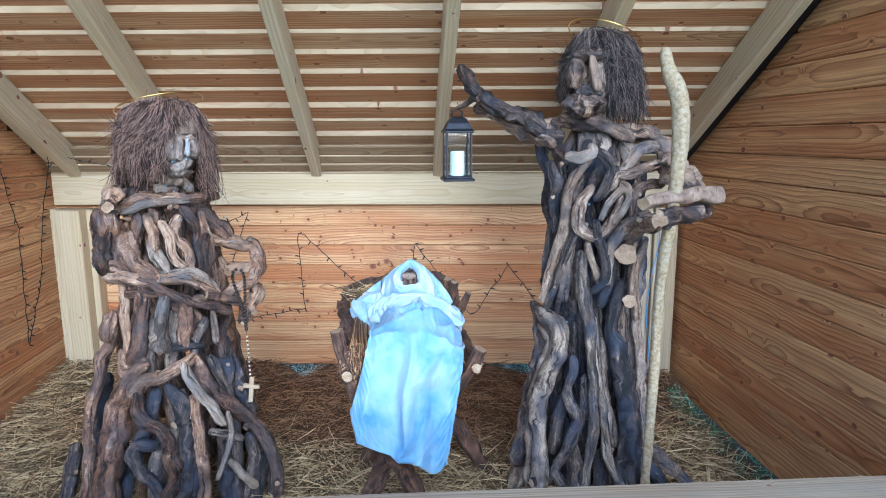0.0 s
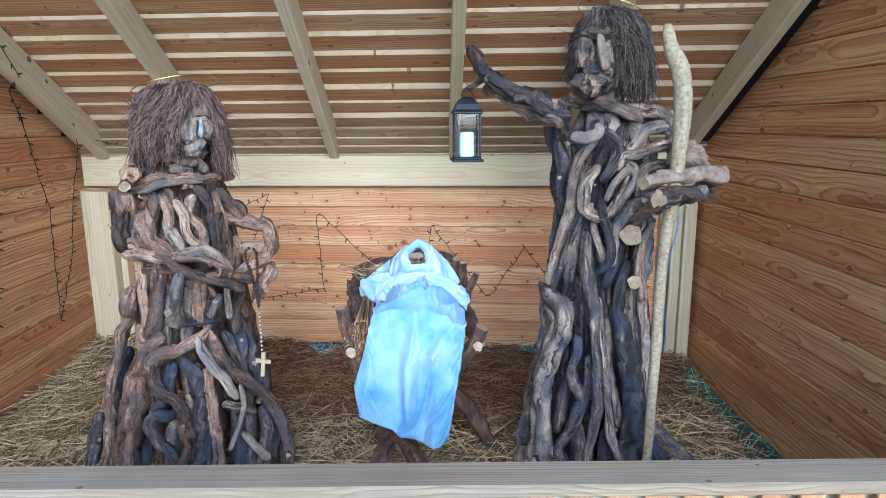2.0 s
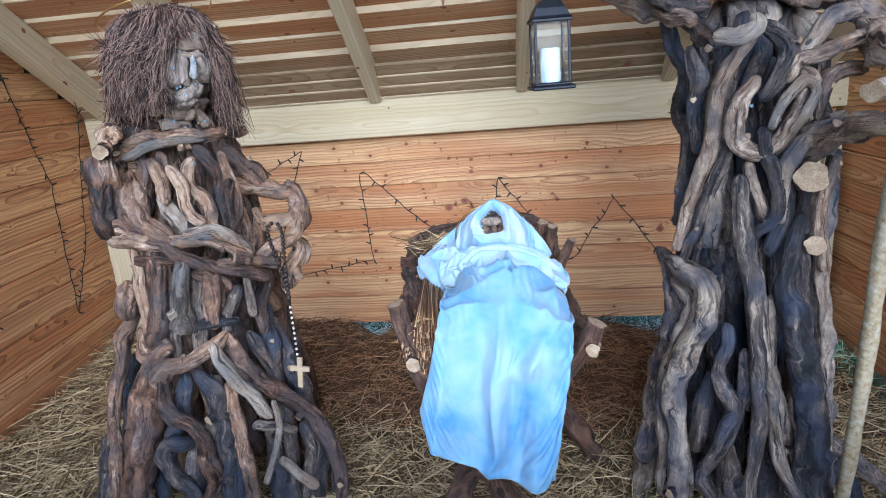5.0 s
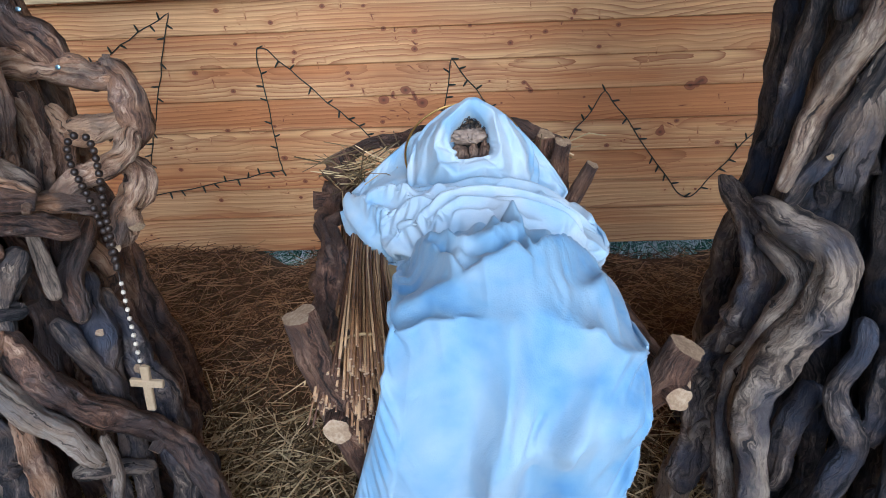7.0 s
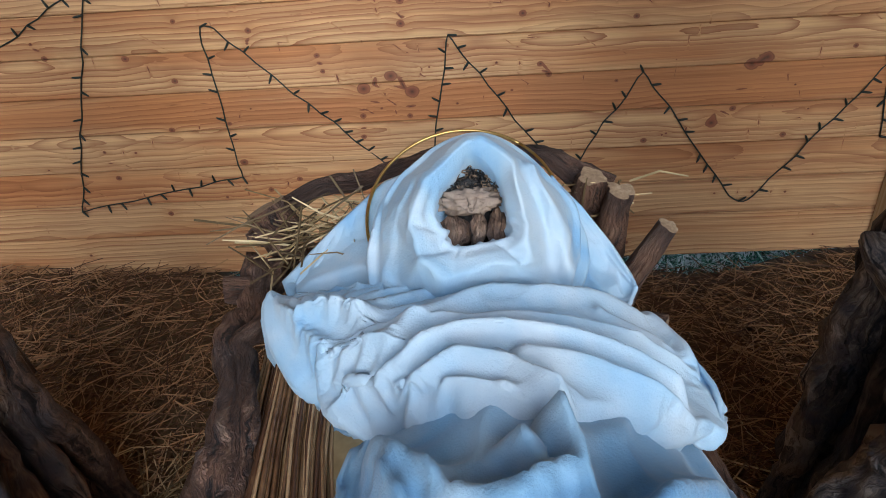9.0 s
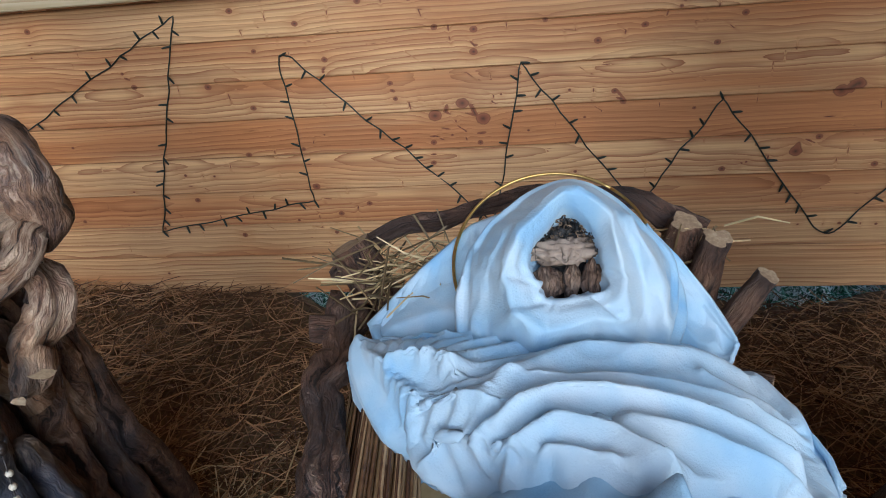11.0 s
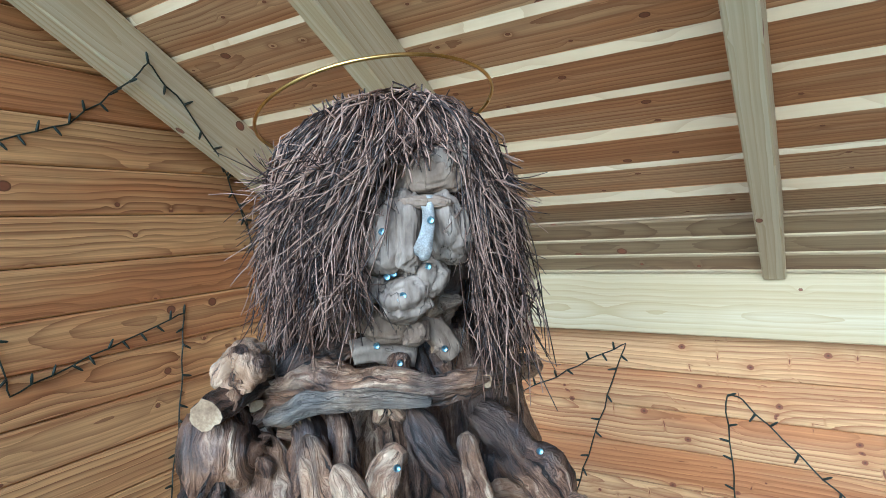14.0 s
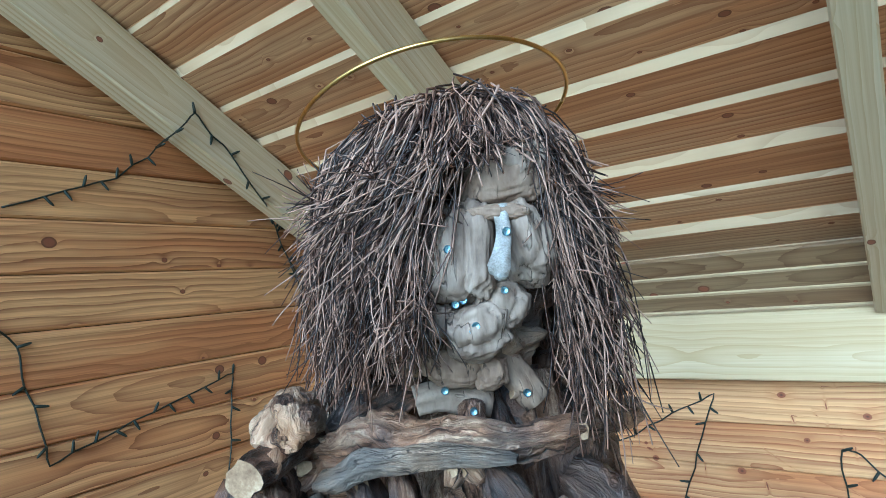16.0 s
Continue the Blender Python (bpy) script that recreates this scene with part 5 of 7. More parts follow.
    screw(s, (0.768, 2.709, 1.442), (-0.26, -0.96, 0.06))
    screw(s, (0.629, 2.696, 1.346), (-0.21, -0.97, 0.10))
    screw(s, (0.556, 2.721, 0.835), (-0.18, -0.94, 0.28))
    screw(s, (0.731, 2.677, 0.856), (-0.24, -0.93, 0.27))
    blob(s, (0.69, 2.95, 1.86), (0.11, 0.11, 0.14), (0, 0, -20), 2)
    limb(s, 0.25, 301, (0.70, 2.93, 1.5, 0.10), (0.70, 2.93, 1.62, 0.075), (0.69, 2.94, 1.78, 0.08))
    blob(s, (0.631, 2.845, 1.957), (0.078, 0.036, 0.028), (0, 0, -20), 4, slot=7)
    blob(s, (0.591, 2.855, 1.879), (0.045, 0.046, 0.070), (0, 0, -20), 23, slot=7)
    blob(s, (0.681, 2.850, 1.872), (0.043, 0.044, 0.075), (0, 0, -20), 24, slot=6)
    blob(s, (0.626, 2.845, 1.756), (0.088, 0.050, 0.050), (0, 0, -20), 36, slot=7)
    blob(s, (0.636, 2.840, 1.803), (0.063, 0.040, 0.038), (0, 0, -20), 4)
    tube(s, [(0.640, 2.808, 1.943, 0.014), (0.650, 2.798, 1.869, 0.019), (0.660, 2.796, 1.81, 0.022)], 8, 0.012, 0.3, 9, 8, 8, round_end=True)
    hair(s, (0.715, 2.955), -121, 0.160, 2.052, 1.66, 1700, 12, gap=30)
    ob = part("wood_statue", s, (ROOT_DARK, CUT, ROOT_GREY, TWIG_DARK, STEEL, PALE_WORN, FACE_WOOD, ROOT_BROWN, FACE_BAND, ROOT_STREAK))
    return tagged(ob, "tall standing figure of dark twisted vine wood, one arm raised", "statue", "wooden nativity figures")


seated_woman()
standing_man()


# ---- manger of logs and reeds, with the wrapped doll ----
manger = thing("manger", "rustic manger of crossed logs lined with reed bundles", "manger", (-0.14, 2.7, -0.1))


def log(name, seed, *pts, parent=manger, gnarl=0.42, material=LOG_BARK, label=""):
    bm = bmesh.new()
    tube(bm, pts, 18, 0.012, gnarl, seed, 0, 1, flute=3)
    ob = part(name, bm, (material, CUT), parent, label)
    ob.matrix_parent_inverse = Matrix.Translation((0.14, -2.7, 0.1))
    return ob


def rest(ob, parent):
    """Keep a part where it was built, under a thing that stands elsewhere."""
    ob.parent = parent
    ob.matrix_parent_inverse = Matrix.Translation(-Vector(parent.location))
    return ob


log("leg", 1, (-0.380, 2.40, 0.900, 0.024), (-0.30, 2.405, 0.62, 0.031), (-0.16, 2.43, 0.36, 0.036), (0.02, 2.47, -0.12, 0.038), gnarl=0.22)
log("leg", 2, (0.172, 2.405, 0.822, 0.023), (0.08, 2.44, 0.66, 0.031), (-0.16, 2.48, 0.38, 0.037), (-0.42, 2.52, -0.12, 0.038), gnarl=0.22)
log("leg", 3, (-0.44, 3.07, 0.91, 0.032), (-0.30, 3.06, 0.62, 0.034), (0.08, 3.02, 0.20, 0.036), (0.30, 2.98, -0.12, 0.038), gnarl=0.22)
log("leg", 4, (0.140, 2.99, 0.897, 0.015), (0.098, 3.00, 0.80, 0.020), (0.05, 3.02, 0.70, 0.028), (-0.18, 3.06, 0.36, 0.036), (-0.44, 3.08, -0.12, 0.038), gnarl=0.22)
log("side_rail", 5, (-0.448, 3.02, 0.84, 0.026), (-0.422, 2.82, 0.835, 0.024), (-0.389, 2.66, 0.825, 0.023), (-0.352, 2.45, 0.795, 0.022), gnarl=0.5, label="rough barked side log")
log("side_rail", 6, (-0.41, 3.02, 0.72, 0.034), (-0.36, 2.7, 0.69, 0.032), (-0.335, 2.345, 0.735, 0.019), gnarl=0.2)
log("side_rail", 7, (0.10, 3.00, 0.70, 0.030), (0.12, 2.7, 0.72, 0.032), (0.155, 2.375, 0.755, 0.019), gnarl=0.2)
log("side_rail", 8, (0.088, 2.81, 0.862, 0.014), (0.02, 2.84, 0.86, 0.016), (-0.05, 2.86, 0.87, 0.016))
log("stub", 9, (0.040, 3.04, 0.955, 0.021), (0.035, 3.08, 0.85, 0.026), (0.03, 3.1, 0.70, 0.028), gnarl=0.22)
log("stub", 10, (0.074, 3.01, 0.944, 0.019), (0.068, 3.05, 0.83, 0.022), (0.07, 3.06, 0.70, 0.028), gnarl=0.22)
log("stub", 11, (-0.478, 2.945, 0.850, 0.020), (-0.44, 2.95, 0.845, 0.021), gnarl=0.22)
log("stub", 12, (-0.430, 3.055, 0.895, 0.019), (-0.425, 3.10, 0.84, 0.02), (-0.42, 3.12, 0.72, 0.02), gnarl=0.22)
log("back_branch", 13, (-0.47, 3.07, 0.86, 0.014), (-0.42, 3.09, 0.905, 0.014), (-0.32, 3.11, 0.930, 0.013), (-0.20, 3.12, 0.952, 0.012),
    (-0.05, 3.12, 0.960, 0.013), (0.03, 3.10, 0.935, 0.020), (0.075, 3.08, 0.90, 0.024), label="bent bark branch along the head end")
log("brace", 14, (0.145, 2.42, 0.74, 0.012), (0.172, 2.40, 0.765, 0.011), gnarl=0.1)
bm = bmesh.new()
blob(bm, (-0.16, 2.70, 0.735), (0.25, 0.33, 0.085), (0, 0, 0), 4, 0.12, sub=3)
rest(part("straw_bed", bm, STRAW_GOLD), manger)

# reed bundle along the side: stalks with their cut ends forward
rng = np.random.default_rng(21)
for side, count in ((-1, 430),):
    bm = bmesh.new()
    for i in range(count):
        a, r = rng.uniform(0, 6.283), math.sqrt(rng.uniform(0, 1))
        dx, dz = 0.062 * r * math.cos(a), 0.065 * r * math.sin(a)
        x0, x1 = -0.37, -0.296
        y1 = 2.375 + rng.uniform(-0.025, 0.05)
        k = 1.0 + 0.25 * rng.uniform(-1, 1)
        rad = rng.uniform(0.0014, 0.0027)
        tube(bm, [(x0 + dx * 0.9, 2.98 + rng.uniform(-0.05, 0.05), 0.775 + dz * 0.8, rad), (x0 * 0.55 + x1 * 0.45 + dx * 0.85, 2.68, 0.785 + dz * 0.85, rad),
                  (x1 + dx * 1.15 * k, y1, 0.755 + dz * 1.1 * k, rad)], 5, 0.12, 0.0, i, 0, 1)
    rest(tagged(part("reed_lining", bm, (REED, CUT), None, "bundle of dry reed stalks with cut ends"), kind="stuff"), manger)
bm = bmesh.new()
tube(bm, [(-0.312 + 0.066 * math.cos(a), 2.45 + 0.01 * math.sin(2 * a), 0.765 + 0.062 * math.sin(a), 0.003) for a in np.linspace(0, 6.283, 14)], 5, 0.02, 0, 1)
tube(bm, [(-0.34, 2.44, 0.82, 0.002), (-0.37, 2.41, 0.815, 0.002), (-0.385, 2.39, 0.78, 0.0015)], 5, 0.02, 0, 2)
rest(part("tie", bm, STRAW_GOLD), manger)


def straw(name, count, spread, length, rad, material, label, seed, tilt=0.25, sag=0.3):
    """Loose stalks as one piece of stuff. spread(rng): a point and the way that stalk leans, or None."""
    rng = np.random.default_rng(seed)
    verts, faces = [], []
    for i in range(count):
        p = spread(rng)
        if p is None:
            continue
        a = rng.uniform(0, 6.283)
        ln = rng.uniform(*length)
        t = rng.normal(0, tilt)
        d = np.array((math.cos(a) * math.cos(t), math.sin(a) * math.cos(t), math.sin(t)))
        n1 = np.cross(d, (0.1, 0.2, 1.0))
        n1 /= np.linalg.norm(n1)
        n2 = np.cross(d, n1)
        r = rng.uniform(*rad)
        bend = rng.normal(0, sag * 0.18, 3) * ln
        base = len(verts)
        for s in (-0.5, 0.05, 0.5):
            c = np.array(p) + d * ln * s + bend * (1 - (2 * s) ** 2)
            for ang in (0.0, 2.094, 4.189):
                verts.append(tuple(c + (n1 * math.cos(ang) + n2 * math.sin(ang)) * r * (1.0 if s < 0.4 else 0.6)))
        for g in (0, 3):
            for j in range(3):
                k = (j + 1) % 3
                faces.append((base + g + j, base + g + k, base + g + 3 + k, base + g + 3 + j))
    me = bpy.data.meshes.new(name)
    me.from_pydata(verts, [], faces)
    me.materials.append(material)
    return tagged(new(name, me), label, "straw", kind="stuff")


straw("straw_tuft", 110, lambda g: (-0.34 + g.normal(0, 0.05), 3.02 + g.normal(0, 0.035), 0.89 + g.normal(0, 0.02)), (0.06, 0.17), (0.0010, 0.0020), STRAW_GOLD,
      "tuft of loose golden straw sticking out of the manger", 31, 0.35)
straw("straw_tuft", 22, lambda g: (0.03 + g.normal(0, 0.04), 3.05 + g.normal(0, 0.02), 0.92 + g.normal(0, 0.015)), (0.05, 0.10), (0.0012, 0.002), STRAW_GOLD,
      "few loose golden straws beside the doll's head", 32, 0.4)


# ---- cloth ----
def nearest(line, x, y):
    """How far (x, y) lies from a line of points."""
    best = 9.0
    for (ax, ay), (bx, by) in zip(line, line[1:]):
        dx, dy = bx - ax, by - ay
        t = min(1.0, max(0.0, ((x - ax) * dx + (y - ay) * dy) / (dx * dx + dy * dy + 1e-9)))
        best = min(best, math.hypot(ax + t * dx - x, ay + t * dy - y))
    return best


def folds(lines, x, y):
    """Height of rounded folds along lines of (height, breadth, points); sharp valleys where two meet."""
    x += 0.006 * noise.noise(Vector((x * 14, y * 14, 2)))
    y += 0.006 * noise.noise(Vector((x * 14, y * 14, 7)))
    return max(h * math.exp(-(nearest(pts, x, y) / b) ** 1.6) for h, b, pts in lines)


def ridge(x):
    return 1 - abs(2 * (x - math.floor(x)) - 1)


def soft(x):
    x = min(max(x, 0.0), 1.0)
    return x * x * (3 - 2 * x)


def lerp_table(tab, x):
    return float(np.interp(x, [a for a, _ in tab], [b for _, b in tab]))


def stops_at(pts, x):
    """A point on a line of (x, point) stops."""
    return Vector([float(np.interp(x, [a for a, _ in pts], [b[k] for _, b in pts])) for k in range(3)])


def settle(P, fuller, pin, steps, wrap=False, sink=0.012, weight=3e-5, bend=0.12, seed=1):
    """Lets a cloth that is fuller than its shape buckle into folds. fuller: its spare length across and along; pin: 0 to 1 for each knot."""
    nv, nu, _ = P.shape
    jj, ii = np.mgrid[0:nv, 0:nu]
    P0 = P.copy()
    gu = np.roll(P, -1, 1) - np.roll(P, 1, 1) if wrap else np.gradient(P, axis=1)
    N = np.cross(gu, np.gradient(P, axis=0))
    N /= np.linalg.norm(N, axis=2, keepdims=True) + 1e-12
    if N[:, :, 2].mean() - N[:, :, 1].mean() < 0:
        N = -N
    rng = np.random.default_rng(seed)
    field = np.kron(rng.normal(0, 1, (9, 9)), np.ones((nv // 9 + 1, nu // 9 + 1)))[:nv, :nu]
    for k in range(6):
        field = (field + np.roll(field, 3, 0) + np.roll(field, -3, 0) + np.roll(field, 3, 1) + np.roll(field, -3, 1)) / 5
    edge = np.minimum(jj, nv - 1 - jj) if wrap else np.minimum(np.minimum(jj, nv - 1 - jj), np.minimum(ii, nu - 1 - ii))
    field = ((1 + 0.9 * field) * np.clip(edge / 7.0, 0.0, 1.0)).reshape(-1)
    Q, Q0, N = P.reshape(-1, 3).copy(), P0.reshape(-1, 3), N.reshape(-1, 3)
    free = 1 - pin.reshape(-1, 1)
    links = []
    for di, dj, hold in ((0, 1, 1.0), (1, 0, 1.0), (1, 1, 0.5), (1, -1, 0.5), (0, 2, bend), (2, 0, bend)):
        j2, i2 = jj + di, ii + dj
        ok = (j2 < nv) & (j2 >= 0)
        ok &= (i2 >= 0) & (i2 < nu) if not wrap else True
        a, b = (jj * nu + ii)[ok], (j2 * nu + i2 % nu)[ok]
        d = Q0[b] - Q0[a]
        spare = np.clip(0.5 * (field[a] + field[b]), 0.0, 2.4)[:, None]
        su, sv = 1 + (fuller[0] - 1) * spare[:, 0], 1 + (fuller[1] - 1) * spare[:, 0]
        rest_len = np.linalg.norm(d, axis=1) * np.where(di == 0, su, np.where(dj == 0, sv, np.sqrt((su ** 2 + sv ** 2) / 2)))
        main = (jj if di else ii)[ok] // max(di, abs(dj))
        for c in (0, 1):
            m = main % 2 == c
            links.append((a[m], b[m], rest_len[m], hold))
    Q += rng.normal(0, 0.0008, Q.shape) * free
    old = Q.copy()
    for step in range(steps):
        v = (Q - old) * 0.93
        old = Q.copy()
        Q = Q + (v + np.array((0, 0, -weight))) * free
        for a, b, ln, hold in links:
            d = Q[b] - Q[a]
            n = np.linalg.norm(d, axis=1) + 1e-9
            wa, wb = free[a, 0], free[b, 0]
            k = (hold * 0.9 * (n - ln) / n / (wa + wb + 1e-6))[:, None] * d
            Q[a] += k * wa[:, None]
            Q[b] -= k * wb[:, None]
        deep = np.minimum(0, ((Q - Q0) * N).sum(1) + sink)
        Q -= deep[:, None] * N * free
        Q += (Q0 - Q) * np.where(free > 0.7, 0.0, 0.5)
        high = np.maximum(0, ((Q - Q0) * N).sum(1) - 0.035)
        Q -= 0.5 * high[:, None] * N * free
    return Q.reshape(nv, nu, 3)


def sheet(name, fn, nu, nv, material, parent, fuller=(1.05, 1.05), pin=lambda u, v: 0.0, steps=200, thick=0.005, wrap=False, hem=None, **how):
    """A cloth laid after fn(u, v), both 0 to 1, settled into folds."""
    P = np.array([[fn(i / (nu if wrap else nu - 1), j / (nv - 1)) for i in range(nu)] for j in range(nv)])
    W = np.array([[pin(i / (nu if wrap else nu - 1), j / (nv - 1)) for i in range(nu)] for j in range(nv)])
    P = settle(P, fuller, W, steps, wrap, **how)
    bm = bmesh.new()
    g = [[bm.verts.new(P[j, i]) for i in range(nu)] for j in range(nv)]
    for j in range(nv - 1):
        for i in range(nu if wrap else nu - 1):
            k = (i + 1) % nu
            bm.faces.new((g[j][i], g[j + 1][i], g[j + 1][k], g[j][k])).smooth = True
    if hem:
        bm.normal_update()
        way = 1 if sum(v.normal.z - v.normal.y for v in bm.verts) > 0 else -1
        for j in range(nv):
            for i in range(nu):
                g[j][i].co += g[j][i].normal * way * hem(i / (nu - 1), j / (nv - 1))
    ob = part(name, bm, material)
    mod = ob.modifiers.new("thick", "SOLIDIFY")
    mod.thickness, mod.offset = thick, -1
    return rest(ob, parent) if parent else ob


WRAP_FOLDS = (
    (0.026, 0.020, ((-0.273, 2.722), (-0.215, 2.710), (-0.167, 2.742), (-0.111, 2.768), (-0.037, 2.776), (0.039, 2.799), (0.091, 2.798))),
    (0.030, 0.013, ((-0.303, 2.746), (-0.232, 2.666), (-0.197, 2.679), (-0.152, 2.693), (-0.092, 2.688), (-0.025, 2.674), (0.038, 2.664))),
    (0.030, 0.013, ((-0.332, 2.728), (-0.255, 2.647), (-0.210, 2.647), (-0.152, 2.660), (-0.101, 2.642), (-0.068, 2.616), (-0.050, 2.577))),
    (0.026, 0.015, ((-0.295, 2.653), (-0.230, 2.605), (-0.166, 2.610), (-0.108, 2.616), (-0.077, 2.590))),
    (0.024, 0.014, ((-0.090, 2.662), (-0.018, 2.640), (0.053, 2.633), (0.111, 2.626))),
    (0.030, 0.015, ((-0.419, 2.883), (-0.344, 2.798), (-0.286, 2.726))),
    (0.032, 0.012, ((-0.327, 2.790), (-0.282, 2.775), (-0.248, 2.757))),
    (0.028, 0.015, ((-0.311, 2.711), (-0.286, 2.638), (-0.242, 2.588))),
    (0.020, 0.010, ((-0.167, 2.722), (-0.104, 2.723), (-0.036, 2.720), (0.029, 2.720), (0.081, 2.721))),
    (0.022, 0.010, ((-0.091, 2.611), (-0.050, 2.596), (0.014, 2.592), (0.087, 2.614))),
    (0.020, 0.010, ((-0.157, 2.640), (-0.121, 2.623), (-0.093, 2.594), (-0.082, 2.559))),
    (0.020, 0.010, ((-0.390, 2.827), (-0.311, 2.723), (-0.255, 2.677), (-0.222, 2.665))),
    (0.018, 0.011, ((-0.005, 2.763), (0.048, 2.747), (0.091, 2.746))))
LOW_FOLDS = (
    (0.036, 0.018, ((-0.229, 2.613), (-0.188, 2.509), (-0.154, 2.450), (-0.126, 2.430))),
    (0.050, 0.026, ((-0.232, 2.426), (-0.191, 2.424), (-0.153, 2.431), (-0.107, 2.452), (-0.077, 2.464), (-0.056, 2.448), (-0.042, 2.395))),
    (0.030, 0.017, ((-0.258, 2.647), (-0.259, 2.546), (-0.252, 2.447))),
    (0.040, 0.014, ((-0.072, 2.575), (-0.054, 2.500), (-0.045, 2.459), (-0.029, 2.431), (-0.003, 2.398))),
    (0.042, 0.018, ((-0.041, 2.470), (-0.012, 2.506), (0.060, 2.569))),
    (0.030, 0.018, ((0.070, 2.579), (0.062, 2.501), (0.062, 2.425))),
    (0.040, 0.018, ((-0.222, 2.610), (-0.156, 2.515), (-0.104, 2.508), (-0.065, 2.531))),
    (0.030, 0.013, ((-0.101, 2.558), (-0.087, 2.523), (-0.081, 2.477))),
    (0.028, 0.013, ((-0.178, 2.526), (-0.140, 2.479), (-0.096, 2.474))),
    (0.026, 0.014, ((-0.021, 2.457), (-0.007, 2.437), (0.010, 2.398))))


def hanging(u, v):
    """The lower blanket: over the foot of the manger, then down in front of it."""
    crest_z = lerp_table(((0, 0.885), (0.15, 0.908), (0.5, 0.915), (0.8, 0.890), (1, 0.842)), u)
    if v < 0.36:
        s = v / 0.36
        y = 2.76 + (2.385 - 2.76) * s
        a = stops_at(((0, (-0.22, 0, 0.845)), (0.27, (-0.252, 0, 0.838)), (0.56, (-0.265, 0, 0.850)), (0.78, (-0.257, 0, 0.872)), (1, (-0.250, 0, 0.885))), s)
        b = stops_at(((0, (0.07, 0, 0.80)), (0.27, (0.088, 0, 0.800)), (0.56, (0.098, 0, 0.815)), (0.78, (0.104, 0, 0.832)), (1, (0.105, 0, 0.842))), s)
        x = a.x + (b.x - a.x) * u
        side = abs(2 * u - 1) ** 2.2
        mid = lerp_table(((0, 0.925), (0.27, 0.948), (0.5, 0.950), (0.8, 0.938), (1, 0.915)), s)
        z = (mid + (crest_z - mid) * soft((s - 0.75) * 4)) * (1 - side) + (a.z + (b.z - a.z) * u) * side
        q = Vector((x * 9, y * 9, 3))
        fold = folds(LOW_FOLDS, x, y) * 1.25 - 0.010
        fold += 0.012 * (ridge(7 * y + 5 * abs(x + 0.06) + 0.9 * noise.noise(q * 0.7)) ** 1.7 - 0.4) * soft(0.6 + 1.4 * noise.noise(q * 0.5))
        fold += 0.006 * (ridge(15 * (x - 0.4 * y) + 1.2 * noise.noise(q)) ** 2.0 - 0.4)
        fold += 0.008 * (ridge(17 * (y - 0.5 * x) + 1.1 * noise.noise(q)) - 0.5) * soft(0.5 + 1.6 * noise.noise(q * 0.6))
        fold *= soft(s * 3) * (0.2 + 0.8 * soft((1 - s) * 3.5)) * (1 - 0.5 * side)
        return Vector((x, y, z + fold))
    s = (v - 0.36) / 0.64
    bottom = lerp_table(((0, 0.60), (0.04, 0.555), (0.12, 0.518), (0.3, 0.508), (0.45, 0.50), (0.7, 0.445), (0.95, 0.392), (1, 0.397)), u)
    arc = soft(s * 5)
    z = crest_z + (bottom - crest_z) * s
    y = 2.385 - 0.055 * arc - 0.02 * s
    x = -0.250 - 0.075 * s ** 1.2 + (0.355 + 0.006 * s) * u
    amp = 0.010 + 0.021 * soft(s * 1.3)
    way = u + 0.05 * noise.noise(Vector((u * 3, s * 3, 1))) - 0.05 * s
    fold = amp * (1.6 * ridge(2.6 * way + 0.3) ** 1.6 - 0.6) + 0.45 * amp * math.sin(6.283 * (4.3 * way - 0.4 * s) + 2.0)
    fold += 0.018 * math.exp(-((u - 0.12 - 0.12 * s) ** 2) / 0.003) * soft(s * 3)
    fold += 0.026 * math.exp(-((0.55 * (1 - u) + 0.12 - s) / 0.05) ** 2) * soft((u - 0.3) * 3) + 0.02 * math.exp(-((u - 0.86 + 0.5 * s) / 0.05) ** 2) * soft((0.6 - s) * 3)
    return Vector((x, y - fold, z))


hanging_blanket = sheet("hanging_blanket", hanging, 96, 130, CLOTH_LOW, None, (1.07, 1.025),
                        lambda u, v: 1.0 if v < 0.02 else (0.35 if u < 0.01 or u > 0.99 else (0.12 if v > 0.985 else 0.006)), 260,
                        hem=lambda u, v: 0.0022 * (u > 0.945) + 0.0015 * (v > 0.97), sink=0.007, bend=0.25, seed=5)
tagged(hanging_blanket, "blue fleece blanket, deepened for shade, hanging over the front of the manger", "blanket")

swaddle = thing("swaddling_blanket", "pale blue fleece blanket wrapped round the doll in folds", "blanket", (-0.13, 2.75, 0.80))
WRAP_LEFT = ((0, (-0.378, 2.888, 0.872)), (0.15, (-0.404, 2.860, 0.884)), (0.3, (-0.388, 2.815, 0.862)), (0.55, (-0.345, 2.768, 0.836)), (0.8, (-0.285, 2.715, 0.836)), (1, (-0.235, 2.675, 0.845)))
WRAP_RIGHT = ((0, (0.052, 2.875, 0.852)), (0.35, (0.092, 2.768, 0.872)), (0.65, (0.106, 2.712, 0.862)), (0.82, (0.107, 2.675, 0.852)), (1, (0.100, 2.655, 0.808)))


